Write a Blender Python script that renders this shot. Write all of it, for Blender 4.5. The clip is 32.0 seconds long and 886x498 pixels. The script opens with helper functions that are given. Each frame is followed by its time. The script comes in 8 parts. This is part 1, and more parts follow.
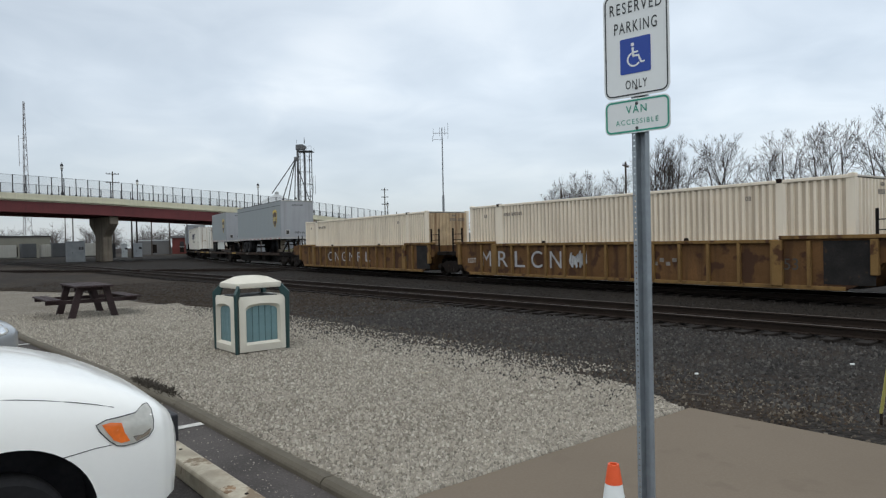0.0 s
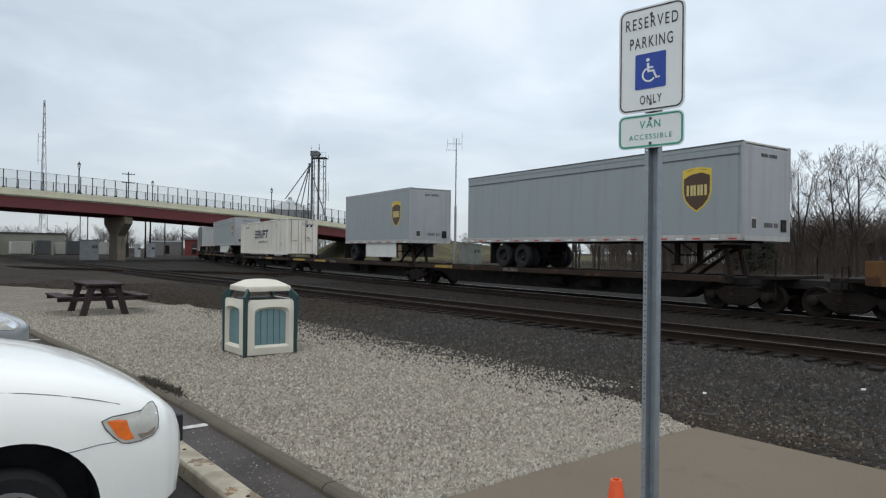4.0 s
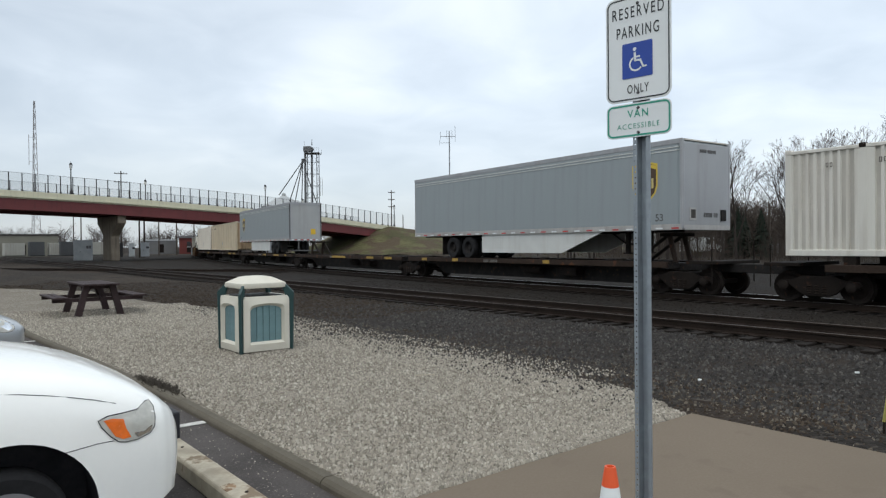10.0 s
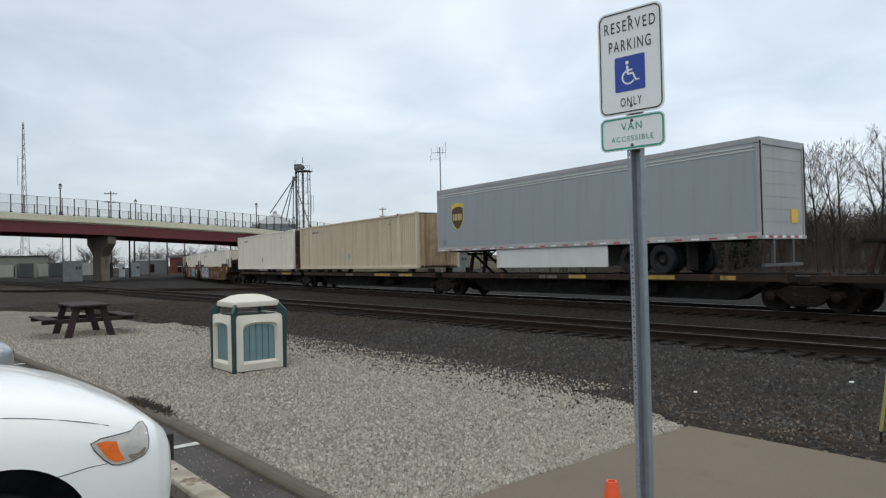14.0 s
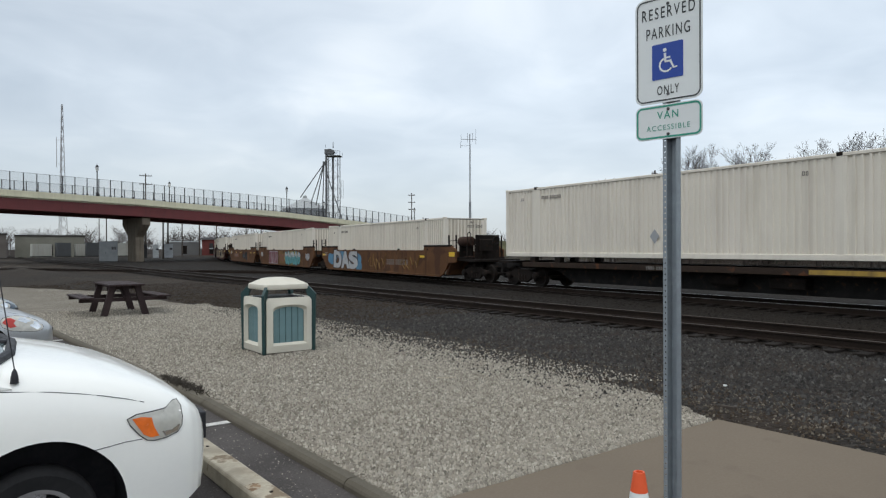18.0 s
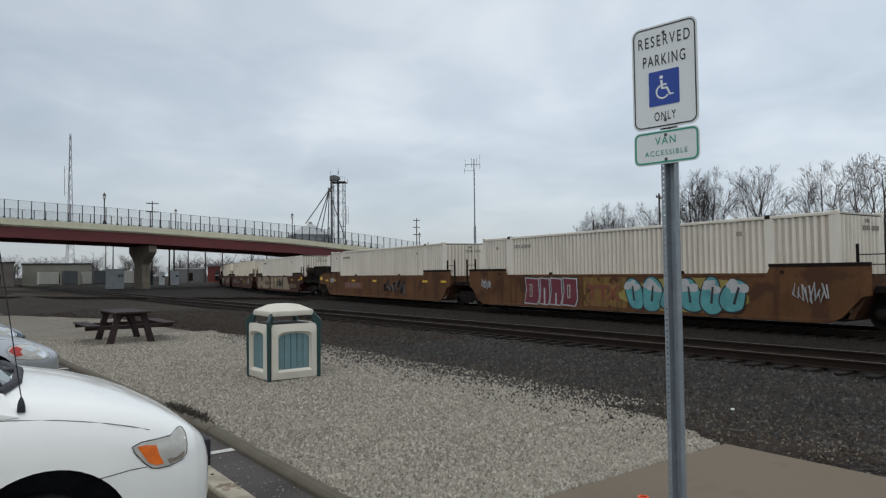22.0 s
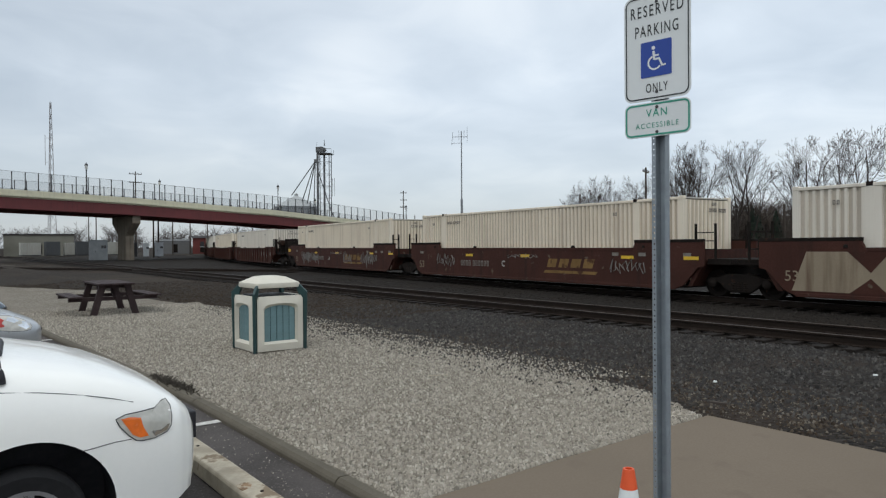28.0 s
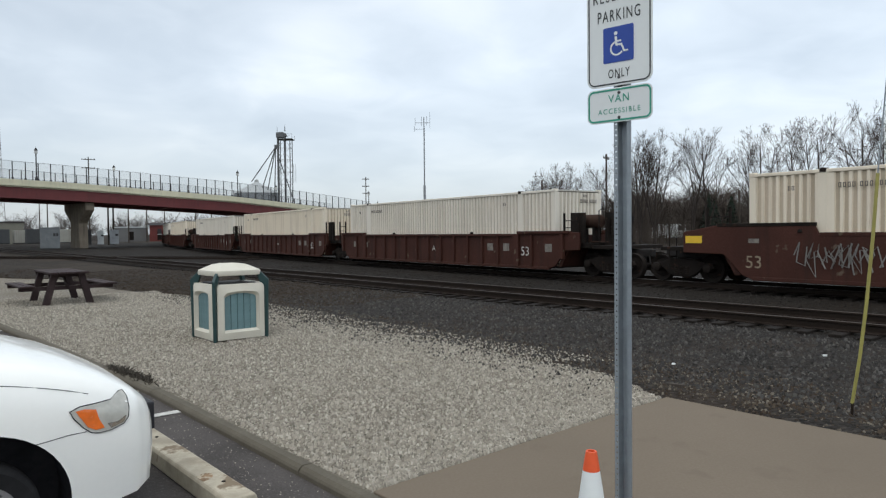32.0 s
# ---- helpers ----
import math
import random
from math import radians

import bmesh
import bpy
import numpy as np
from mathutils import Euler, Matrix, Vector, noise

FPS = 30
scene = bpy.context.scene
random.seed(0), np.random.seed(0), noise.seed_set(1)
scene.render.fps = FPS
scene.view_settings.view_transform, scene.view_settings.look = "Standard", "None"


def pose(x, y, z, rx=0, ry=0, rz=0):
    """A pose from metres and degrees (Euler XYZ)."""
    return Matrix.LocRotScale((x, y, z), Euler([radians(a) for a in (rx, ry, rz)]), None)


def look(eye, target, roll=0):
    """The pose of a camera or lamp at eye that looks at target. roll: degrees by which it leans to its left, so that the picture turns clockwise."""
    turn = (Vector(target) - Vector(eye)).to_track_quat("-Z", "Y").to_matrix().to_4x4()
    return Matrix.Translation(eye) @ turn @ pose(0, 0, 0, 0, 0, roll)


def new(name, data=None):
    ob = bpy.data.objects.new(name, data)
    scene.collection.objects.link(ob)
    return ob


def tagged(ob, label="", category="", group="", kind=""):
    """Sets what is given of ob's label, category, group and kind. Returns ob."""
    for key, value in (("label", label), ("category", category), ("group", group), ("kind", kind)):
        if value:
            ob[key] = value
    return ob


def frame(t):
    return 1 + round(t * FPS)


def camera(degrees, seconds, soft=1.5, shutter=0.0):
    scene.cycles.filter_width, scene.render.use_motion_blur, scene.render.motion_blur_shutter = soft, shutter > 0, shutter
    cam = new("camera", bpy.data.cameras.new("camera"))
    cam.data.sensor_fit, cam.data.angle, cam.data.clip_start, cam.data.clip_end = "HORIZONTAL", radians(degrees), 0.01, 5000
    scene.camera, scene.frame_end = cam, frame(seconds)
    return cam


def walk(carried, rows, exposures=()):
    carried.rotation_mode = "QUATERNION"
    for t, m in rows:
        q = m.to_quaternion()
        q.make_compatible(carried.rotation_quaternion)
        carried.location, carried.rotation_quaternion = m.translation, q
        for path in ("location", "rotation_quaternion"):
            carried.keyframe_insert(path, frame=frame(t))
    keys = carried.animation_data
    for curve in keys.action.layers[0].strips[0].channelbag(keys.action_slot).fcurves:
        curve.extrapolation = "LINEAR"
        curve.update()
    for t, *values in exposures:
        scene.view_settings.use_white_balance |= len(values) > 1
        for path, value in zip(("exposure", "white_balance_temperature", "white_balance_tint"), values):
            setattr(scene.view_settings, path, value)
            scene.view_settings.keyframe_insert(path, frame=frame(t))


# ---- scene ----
cam = camera(67.0, 32.0, 1.25)
PATH = [
    (0, (-0.003, -0.009, 1.595), (-0.003, 1.991, 1.572), -1.2),
    (0.5, (0.0, -0.016, 1.592), (-0.005, 1.984, 1.572), -1.3),
    (1, (0.006, -0.011, 1.592), (-0.002, 1.988, 1.574), -1.4),
    (1.5, (0.013, -0.016, 1.586), (0.001, 1.983, 1.571), -0.9),
    (2, (-0.002, -0.006, 1.592), (-0.06, 1.993, 1.608), -0.4),
    (2.5, (-0.005, -0.01, 1.588), (-0.167, 1.983, 1.644), 0.7),
    (3, (0.005, -0.012, 1.587), (-0.154, 1.981, 1.651), 1.2),
    (3.5, (0.013, -0.009, 1.592), (-0.051, 1.99, 1.632), 1.2),
    (4, (0.004, -0.014, 1.587), (-0.028, 1.986, 1.595), 0.7),
    (4.5, (-0.007, -0.01, 1.586), (-0.023, 1.99, 1.579), 0.3),
    (6.5, (-0.002, -0.016, 1.581), (-0.016, 1.984, 1.573), -0.3),
    (7, (-0.02, -0.015, 1.574), (-0.061, 1.984, 1.562), -0.7),
    (7.5, (-0.016, -0.008, 1.58), (-0.108, 1.99, 1.559), -0.9),
    (8, (-0.007, -0.009, 1.582), (-0.097, 1.989, 1.557), -0.7),
    (8.5, (-0.006, -0.011, 1.582), (-0.076, 1.988, 1.556), -0.5),
    (9, (-0.003, -0.013, 1.578), (-0.054, 1.986, 1.554), -0.3),
    (9.5, (0.005, -0.019, 1.582), (-0.029, 1.981, 1.563), -0.3),
    (10, (0.022, -0.027, 1.586), (0.004, 1.973, 1.573), -0.5),
    (10.5, (0.033, -0.029, 1.588), (0.04, 1.971, 1.583), -1.2),
    (11, (0.031, -0.025, 1.579), (0.059, 1.974, 1.583), -1.4),
    (11.5, (0.019, -0.022, 1.582), (0.057, 1.978, 1.59), -1.3),
    (12, (0.006, -0.027, 1.59), (-0.012, 1.972, 1.602), -0.9),
    (12.5, (-0.012, -0.046, 1.588), (-0.057, 1.954, 1.612), -1.0),
    (13, (-0.012, -0.041, 1.591), (-0.086, 1.958, 1.622), -0.7),
    (13.5, (0.007, -0.027, 1.581), (-0.04, 1.972, 1.619), -0.8),
    (14, (0.002, -0.015, 1.582), (0.009, 1.985, 1.616), -1.3),
    (14.5, (-0.002, -0.017, 1.582), (0.021, 1.983, 1.611), -1.5),
    (16.5, (-0.002, -0.016, 1.582), (0.011, 1.984, 1.582), -1.0),
    (17, (-0.002, -0.019, 1.582), (-0.009, 1.981, 1.578), -0.9),
    (17.5, (-0.003, -0.021, 1.582), (-0.03, 1.979, 1.574), -0.9),
    (18, (-0.011, -0.02, 1.581), (-0.088, 1.979, 1.577), -0.2),
    (18.5, (-0.029, -0.004, 1.584), (-0.286, 1.98, 1.585), 0.3),
    (19, (-0.031, -0.021, 1.592), (-0.206, 1.971, 1.622), 0.7),
    (19.5, (-0.024, -0.037, 1.593), (-0.149, 1.958, 1.666), 0.5),
    (20, (-0.013, -0.023, 1.588), (-0.142, 1.972, 1.66), 0.5),
    (20.5, (-0.008, -0.026, 1.59), (-0.13, 1.969, 1.658), 0.6),
    (21, (-0.005, -0.044, 1.59), (-0.116, 1.952, 1.659), 0.5),
    (21.5, (0.003, -0.039, 1.594), (-0.099, 1.957, 1.663), 0.2),
    (22, (0.005, -0.053, 1.585), (-0.087, 1.943, 1.655), -0.7),
    (22.5, (0.011, -0.054, 1.591), (-0.068, 1.944, 1.654), -1.6),
    (23, (0.005, -0.044, 1.59), (-0.074, 1.954, 1.647), -1.7),
    (23.5, (-0.008, -0.045, 1.584), (-0.09, 1.953, 1.638), -1.3),
    (24, (-0.001, -0.023, 1.589), (-0.072, 1.975, 1.635), -0.7),
    (24.5, (0.0, -0.012, 1.585), (0.017, 1.988, 1.629), -0.2),
    (25, (0.002, -0.013, 1.584), (0.066, 1.986, 1.62), -0.1),
    (25.5, (-0.006, -0.014, 1.582), (0.066, 1.985, 1.604), 0.0),
    (26, (-0.018, -0.015, 1.58), (-0.047, 1.984, 1.588), 0.3),
    (26.5, (-0.018, -0.018, 1.584), (-0.071, 1.981, 1.583), 0.3),
    (28.5, (0.002, -0.017, 1.584), (-0.048, 1.983, 1.572), -0.6),
    (29, (0.0, -0.019, 1.582), (-0.035, 1.981, 1.569), -0.4),
    (29.5, (0.001, -0.009, 1.581), (-0.016, 1.99, 1.56), -0.3),
    (30, (-0.004, -0.011, 1.579), (-0.002, 1.989, 1.55), -0.3),
    (30.5, (-0.005, -0.004, 1.581), (0.012, 1.996, 1.543), -0.2),
    (31, (-0.006, -0.002, 1.581), (0.024, 1.997, 1.538), -0.3),
    (31.5, (-0.006, 0.003, 1.584), (0.038, 2.001, 1.535), -0.6),
    (32, (-0.004, 0.004, 1.581), (0.053, 2.003, 1.528), -0.6),
]
walk(cam, [(t, look(eye, target, roll)) for t, eye, target, roll in PATH], [(0, 0.07), (2, 0.03), (3, 0.0), (4, 0.1), (7, 0.2), (9, 0.17), (10.5, 0.22), (12, 0.19), (14, 0.1), (17, 0.11), (19, 0.09), (20.5, -0.17), (24.5, -0.17), (26, 0.0), (29, 0.02), (32, 0.17)])

# ---- light ----
world = bpy.data.worlds.new("overcast_sky")
scene.world = world
world.use_nodes = True


def overcast():
    nt = world.node_tree
    N, L = nt.nodes, nt.links
    N.clear()
    out = N.new("ShaderNodeOutputWorld")
    bg = N.new("ShaderNodeBackground")
    tc = N.new("ShaderNodeTexCoord")
    sky = N.new("ShaderNodeTexSky")
    sky.sky_type, sky.sun_disc = "NISHITA", False
    sky.sun_elevation, sky.sun_rotation = radians(38), radians(150)
    sep = N.new("ShaderNodeSeparateXYZ")
    L.new(tc.outputs["Generated"], sep.inputs[0])
    # project the view onto a flat cloud layer so that clouds get smaller towards the horizon
    up = N.new("ShaderNodeMath")
    up.operation = "ADD"
    up.inputs[1].default_value = 0.22
    L.new(sep.outputs[2], up.inputs[0])
    lift = N.new("ShaderNodeMath")
    lift.operation = "MAXIMUM"
    lift.inputs[1].default_value = 0.12
    L.new(up.outputs[0], lift.inputs[0])
    comb = N.new("ShaderNodeCombineXYZ")
    for i in (0, 1):
        dv = N.new("ShaderNodeMath")
        dv.operation = "DIVIDE"
        L.new(sep.outputs[i], dv.inputs[0])
        L.new(lift.outputs[0], dv.inputs[1])
        L.new(dv.outputs[0], comb.inputs[i])
    big = N.new("ShaderNodeTexNoise")
    big.inputs["Scale"].default_value, big.inputs["Detail"].default_value = 0.9, 4.0
    big.inputs["Roughness"].default_value, big.inputs["Distortion"].default_value = 0.45, 0.4
    L.new(comb.outputs[0], big.inputs["Vector"])
    ramp = N.new("ShaderNodeValToRGB")
    e = ramp.color_ramp.elements
    e[0].position, e[0].color = 0.34, (0.50, 0.57, 0.645, 1)
    e[1].position, e[1].color = 0.66, (0.87, 0.92, 0.955, 1)
    mid = ramp.color_ramp.elements.new(0.5)
    mid.color = (0.66, 0.73, 0.80, 1)
    small = N.new("ShaderNodeTexNoise")
    small.inputs["Scale"].default_value, small.inputs["Detail"].default_value = 2.7, 5.0
    small.inputs["Distortion"].default_value = 0.6
    L.new(comb.outputs[0], small.inputs["Vector"])
    both = N.new("ShaderNodeMix")
    both.data_type = "FLOAT"
    both.inputs["Factor"].default_value = 0.3
    L.new(big.outputs["Fac"], both.inputs["A"])
    L.new(small.outputs["Fac"], both.inputs["B"])
    L.new(both.outputs["Result"], ramp.inputs[0])
    # brighter, flatter veil near the horizon
    veil = N.new("ShaderNodeMapRange")
    veil.inputs["From Min"].default_value, veil.inputs["From Max"].default_value = 0.0, 0.22
    veil.inputs["To Min"].default_value, veil.inputs["To Max"].default_value = 0.9, 0.0
    L.new(sep.outputs[2], veil.inputs["Value"])
    mix = N.new("ShaderNodeMix")
    mix.data_type = "RGBA"
    L.new(veil.outputs[0], mix.inputs["Factor"])
    L.new(ramp.outputs[0], mix.inputs["A"])
    mix.inputs["B"].default_value = (0.46, 0.508, 0.557, 1)
    add = N.new("ShaderNodeMix")
    add.data_type, add.blend_type = "RGBA", "ADD"
    add.inputs["Factor"].default_value = 0.02
    L.new(mix.outputs["Result"], add.inputs["A"])
    L.new(sky.outputs[0], add.inputs["B"])
    # the cloud deck thins towards the east, so the sky brightens that way
    east = N.new("ShaderNodeMapRange")
    for key, v in zip(("From Min", "From Max", "To Min", "To Max"), (-0.6, 0.6, 0.86, 1.1)):
        east.inputs[key].default_value = v
    L.new(sep.outputs[0], east.inputs["Value"])
    L.new(east.outputs[0], bg.inputs[1])
    L.new(add.outputs["Result"], bg.inputs[0])
    L.new(bg.outputs[0], out.inputs[0])


overcast()
sun = new("sun", bpy.data.lights.new("sun", "SUN"))
sun.data.energy, sun.data.angle, sun.data.color = 1.2, radians(70), (1.0, 0.96, 0.9)
sun.matrix_world = look((0, 0, 50), (11, 17, 0))


# ---- materials ----
def mat(name, color, rough=0.7, metal=0.0, var=0.18, scale=1.5, fine=30.0, bump=0.15, streak=None, streak_amount=0.5,
        spots=None, spot_scale=6.0, spot_cut=0.62, per_object=0.0, per_island=None, coat=0.0, gloss_var=0.1, dist=0.01):
    m = bpy.data.materials.new(name)
    m.use_nodes = True
    nt = m.node_tree
    N, L = nt.nodes, nt.links
    b = N["Principled BSDF"]
    b.inputs["Metallic"].default_value = metal
    b.inputs["Coat Weight"].default_value = coat
    b.inputs["Specular IOR Level"].default_value = 0.5 if rough < 0.7 else 0.18
    tc = N.new("ShaderNodeTexCoord")
    src = tc.outputs["Object"]

    def noise_node(sc, detail=3.0, vec=None):
        n = N.new("ShaderNodeTexNoise")
        n.inputs["Scale"].default_value, n.inputs["Detail"].default_value = sc, detail
        L.new(vec or src, n.inputs["Vector"])
        return n.outputs["Fac"]

    def mixc(fac, a, c, blend="MIX"):
        x = N.new("ShaderNodeMix")
        x.data_type, x.blend_type = "RGBA", blend
        if isinstance(fac, float):
            x.inputs["Factor"].default_value = fac
        else:
            L.new(fac, x.inputs["Factor"])
        for key, value in (("A", a), ("B", c)):
            if isinstance(value, tuple):
                x.inputs[key].default_value = (*value[:3], 1)
            else:
                L.new(value, x.inputs[key])
        return x.outputs["Result"]

    def spread(value, lo, hi, a=0.3, c=0.7):
        r = N.new("ShaderNodeMapRange")
        for key, v in zip(("From Min", "From Max", "To Min", "To Max"), (a, c, lo, hi)):
            r.inputs[key].default_value = v
        L.new(value, r.inputs["Value"])
        return r.outputs[0]

    n1, n2 = noise_node(scale), noise_node(fine, 4.0)
    dark = tuple(c * (1 - var) for c in color)
    light = tuple(min(1.0, c * (1 + var)) for c in color)
    col = mixc(spread(n1, 0.0, 1.0), dark, light)
    col = mixc(spread(n2, 0.0, 1.0), col, mixc(0.5, col, dark), "MIX")
    if per_island:
        g = N.new("ShaderNodeNewGeometry")
        r = N.new("ShaderNodeValToRGB")
        r.color_ramp.elements[0].color = (*per_island[0], 1)
        r.color_ramp.elements[1].color = (*per_island[-1], 1)
        for k, c in enumerate(per_island[1:-1]):
            el = r.color_ramp.elements.new((k + 1) / (len(per_island) - 1))
            el.color = (*c, 1)
        L.new(g.outputs["Random Per Island"], r.inputs[0])
        col = mixc(0.3, r.outputs[0], col)
    if per_object:
        oi = N.new("ShaderNodeObjectInfo")
        col = mixc(spread(oi.outputs["Random"], 0.0, per_object, 0.0, 1.0), col, tuple(c * 0.45 for c in color))
    if streak:
        mp = N.new("ShaderNodeMapping")
        mp.inputs["Scale"].default_value = (2.2, 2.2, 0.16)
        L.new(src, mp.inputs["Vector"])
        s = noise_node(1.6, 5.0, mp.outputs[0])
        col = mixc(spread(s, 0.0, streak_amount, 0.5, 0.78), col, streak)
    if spots:
        s = noise_node(spot_scale, 5.0)
        col = mixc(spread(s, 0.0, 1.0, spot_cut, spot_cut + 0.06), col, spots)
    L.new(col, b.inputs["Base Color"])
    L.new(spread(n2, max(0.02, rough - gloss_var), min(1, rough + gloss_var)), b.inputs["Roughness"])
    if bump:
        bp = N.new("ShaderNodeBump")
        bp.inputs["Strength"].default_value, bp.inputs["Distance"].default_value = bump, dist
        L.new(n2, bp.inputs["Height"])
        L.new(bp.outputs[0], b.inputs["Normal"])
    return m


def stony(name, colors, size, bump=0.9, rough=0.9, patch=None, patch_scale=0.5):
    """Loose stones: a cell pattern at the stones' true size, each cell with its own colour and relief."""
    m = bpy.data.materials.new(name)
    m.use_nodes = True
    N, L = m.node_tree.nodes, m.node_tree.links
    b = N["Principled BSDF"]
    b.inputs["Roughness"].default_value = rough
    b.inputs["Specular IOR Level"].default_value = 0.15
    tc = N.new("ShaderNodeTexCoord")
    v = N.new("ShaderNodeTexVoronoi")
    v.inputs["Scale"].default_value = 1 / size
    L.new(tc.outputs["Object"], v.inputs["Vector"])
    sp = N.new("ShaderNodeSeparateColor")
    L.new(v.outputs["Color"], sp.inputs[0])
    r = N.new("ShaderNodeValToRGB")
    r.color_ramp.elements[0].color = (*colors[0], 1)
    r.color_ramp.elements[1].color = (*colors[-1], 1)
    for k, c in enumerate(colors[1:-1]):
        r.color_ramp.elements.new((k + 1) / (len(colors) - 1)).color = (*c, 1)
    L.new(sp.outputs[0], r.inputs[0])
    last = r.outputs[0]
    if patch:
        n = N.new("ShaderNodeTexNoise")
        n.inputs["Scale"].default_value, n.inputs["Detail"].default_value = patch_scale, 4.0
        L.new(tc.outputs["Object"], n.inputs["Vector"])
        mr = N.new("ShaderNodeMapRange")
        mr.inputs["From Min"].default_value, mr.inputs["From Max"].default_value = 0.42, 0.68
        mr.inputs["To Max"].default_value = 0.75
        L.new(n.outputs["Fac"], mr.inputs["Value"])
        mx = N.new("ShaderNodeMix")
        mx.data_type = "RGBA"
        L.new(mr.outputs[0], mx.inputs["Factor"])
        L.new(last, mx.inputs["A"])
        mx.inputs["B"].default_value = (*patch, 1)
        last = mx.outputs["Result"]
    L.new(last, b.inputs["Base Color"])
    bp = N.new("ShaderNodeBump")
    bp.inputs["Strength"].default_value, bp.inputs["Distance"].default_value = bump, size * 0.6
    bp.invert = True
    L.new(v.outputs["Distance"], bp.inputs["Height"])
    L.new(bp.outputs[0], b.inputs["Normal"])
    return m


RUST = (0.16, 0.075, 0.035)
M_CREAM = mat("cream container paint", (0.80, 0.715, 0.575), 0.6, var=0.07, scale=0.5, streak=(0.236, 0.164, 0.0984), streak_amount=0.3)
M_TAN = mat("tan container paint", (0.6, 0.515, 0.37), 0.6, var=0.08, scale=0.5, streak=(0.209, 0.133, 0.0697), streak_amount=0.45)
M_PALE = mat("pale cream container paint", (0.75, 0.7, 0.605), 0.6, var=0.06, scale=0.5, streak=(0.262, 0.203, 0.131), streak_amount=0.25)
M_WHITE = mat("white container paint", (0.68, 0.66, 0.59), 0.55, var=0.06, scale=0.5, streak=(0.209, 0.139, 0.0836), streak_amount=0.35)
# A darker, streaked paint per container colour, used in the pressed-in flutes.
FLUTE_PAINTS = {m.name: mat("dark-fluted " + m.name, c, 0.75, var=0.16, scale=0.7, streak=tuple(0.55 * q for q in c), streak_amount=0.4)
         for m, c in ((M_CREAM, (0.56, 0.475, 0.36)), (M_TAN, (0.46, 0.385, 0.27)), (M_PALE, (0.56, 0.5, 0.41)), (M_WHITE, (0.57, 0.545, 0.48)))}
M_ROOF = mat("dusty container roof", (0.55, 0.52, 0.46), 0.8, var=0.15)
M_DOORRUST = mat("rust-stained container end", (0.5, 0.38, 0.24), 0.75, var=0.25, scale=2.0, streak=RUST, streak_amount=0.9)
M_GREYSIDE = mat("grey trailer side paint", (0.285, 0.322, 0.332), 0.45, var=0.04, scale=0.4, bump=0.03, streak=(0.18, 0.18, 0.18), streak_amount=0.2)
M_GREYEND = mat("pale grey trailer front", (0.336, 0.348, 0.36), 0.5, var=0.06, scale=0.8, bump=0.05, streak=(0.18, 0.162, 0.144), streak_amount=0.4)
M_ALU = mat("brushed aluminium rail", (0.47, 0.46, 0.44), 0.55, metal=0.4, var=0.15, bump=0.08, streak=(0.25, 0.22, 0.19), streak_amount=0.6)
M_SKIRT = mat("off-white side skirt", (0.62, 0.63, 0.6), 0.55, var=0.06, bump=0.05, streak=(0.35, 0.3, 0.25), streak_amount=0.4)
M_ENDRUST = mat("sooty rusted container end", (0.075, 0.052, 0.038), 0.8, var=0.35, scale=1.6, bump=0.3, streak=(0.03, 0.022, 0.018), streak_amount=0.9, spots=(0.19, 0.13, 0.085), spot_scale=3.0, spot_cut=0.58)
M_BLACK = mat("sooty black steel", (0.022, 0.02, 0.019), 0.75, var=0.35, scale=3, bump=0.2, spots=(0.05, 0.032, 0.02))
M_GRIME = mat("grimy brown steel", (0.0145, 0.011, 0.009), 0.88, var=0.4, scale=2, bump=0.25, spots=(0.036, 0.019, 0.012))
M_TYRE = mat("worn tyre rubber", (0.02, 0.02, 0.021), 0.85, var=0.25, scale=6)
M_HUB = mat("dull wheel hub", (0.1, 0.1, 0.1), 0.6, metal=0.3)
M_YWELL = mat("weathered ochre well paint", (0.135, 0.069, 0.027), 0.75, var=0.3, scale=0.9, streak=(0.042, 0.0225, 0.013), streak_amount=1.0, spots=(0.06, 0.03, 0.017), spot_scale=1.6, spot_cut=0.54)
M_TANK = mat("rust-brown tank paint", (0.042, 0.023, 0.016), 0.85, var=0.35, scale=3, bump=0.2)
M_YTRIM = mat("faded ochre trim", (0.21, 0.125, 0.046), 0.7, var=0.25, streak=(0.056, 0.031, 0.016), streak_amount=0.9, spots=(0.075, 0.036, 0.018), spot_scale=2.2, spot_cut=0.58)
M_OWELL = mat("weathered orange-brown well paint", (0.128, 0.06, 0.027), 0.75, var=0.3, scale=0.7, streak=(0.042, 0.0205, 0.0125), streak_amount=0.95, spots=(0.075, 0.036, 0.02), spot_scale=1.1, spot_cut=0.55)
M_RWELL = mat("dull maroon well paint", (0.0595, 0.0226, 0.0161), 0.7, var=0.22, scale=0.8, streak=(0.0268, 0.0149, 0.0119), streak_amount=0.8, spots=(0.119, 0.0892, 0.0654), spot_scale=3.0, spot_cut=0.66)
M_CWELL = mat("faded cream patch paint", (0.287, 0.235, 0.166), 0.75, var=0.15, scale=1.0, streak=(0.0952, 0.051, 0.0319), streak_amount=0.8)
M_MARK = mat("white stencil paint", (0.58, 0.57, 0.53), 0.7, var=0.2, scale=4, bump=0)
M_CODE = mat("worn grey code paint", (0.17, 0.155, 0.14), 0.7, var=0.3, scale=9, bump=0)
M_WORN = mat("worn pale stencil paint", (0.22, 0.2, 0.175), 0.7, var=0.4, scale=6, bump=0)
M_DARKMARK = mat("dark stencil paint", (0.07, 0.065, 0.06), 0.7, var=0.2, bump=0)
M_YELLOW = mat("yellow reflector", (0.72, 0.46, 0.03), 0.45, var=0.12, bump=0)
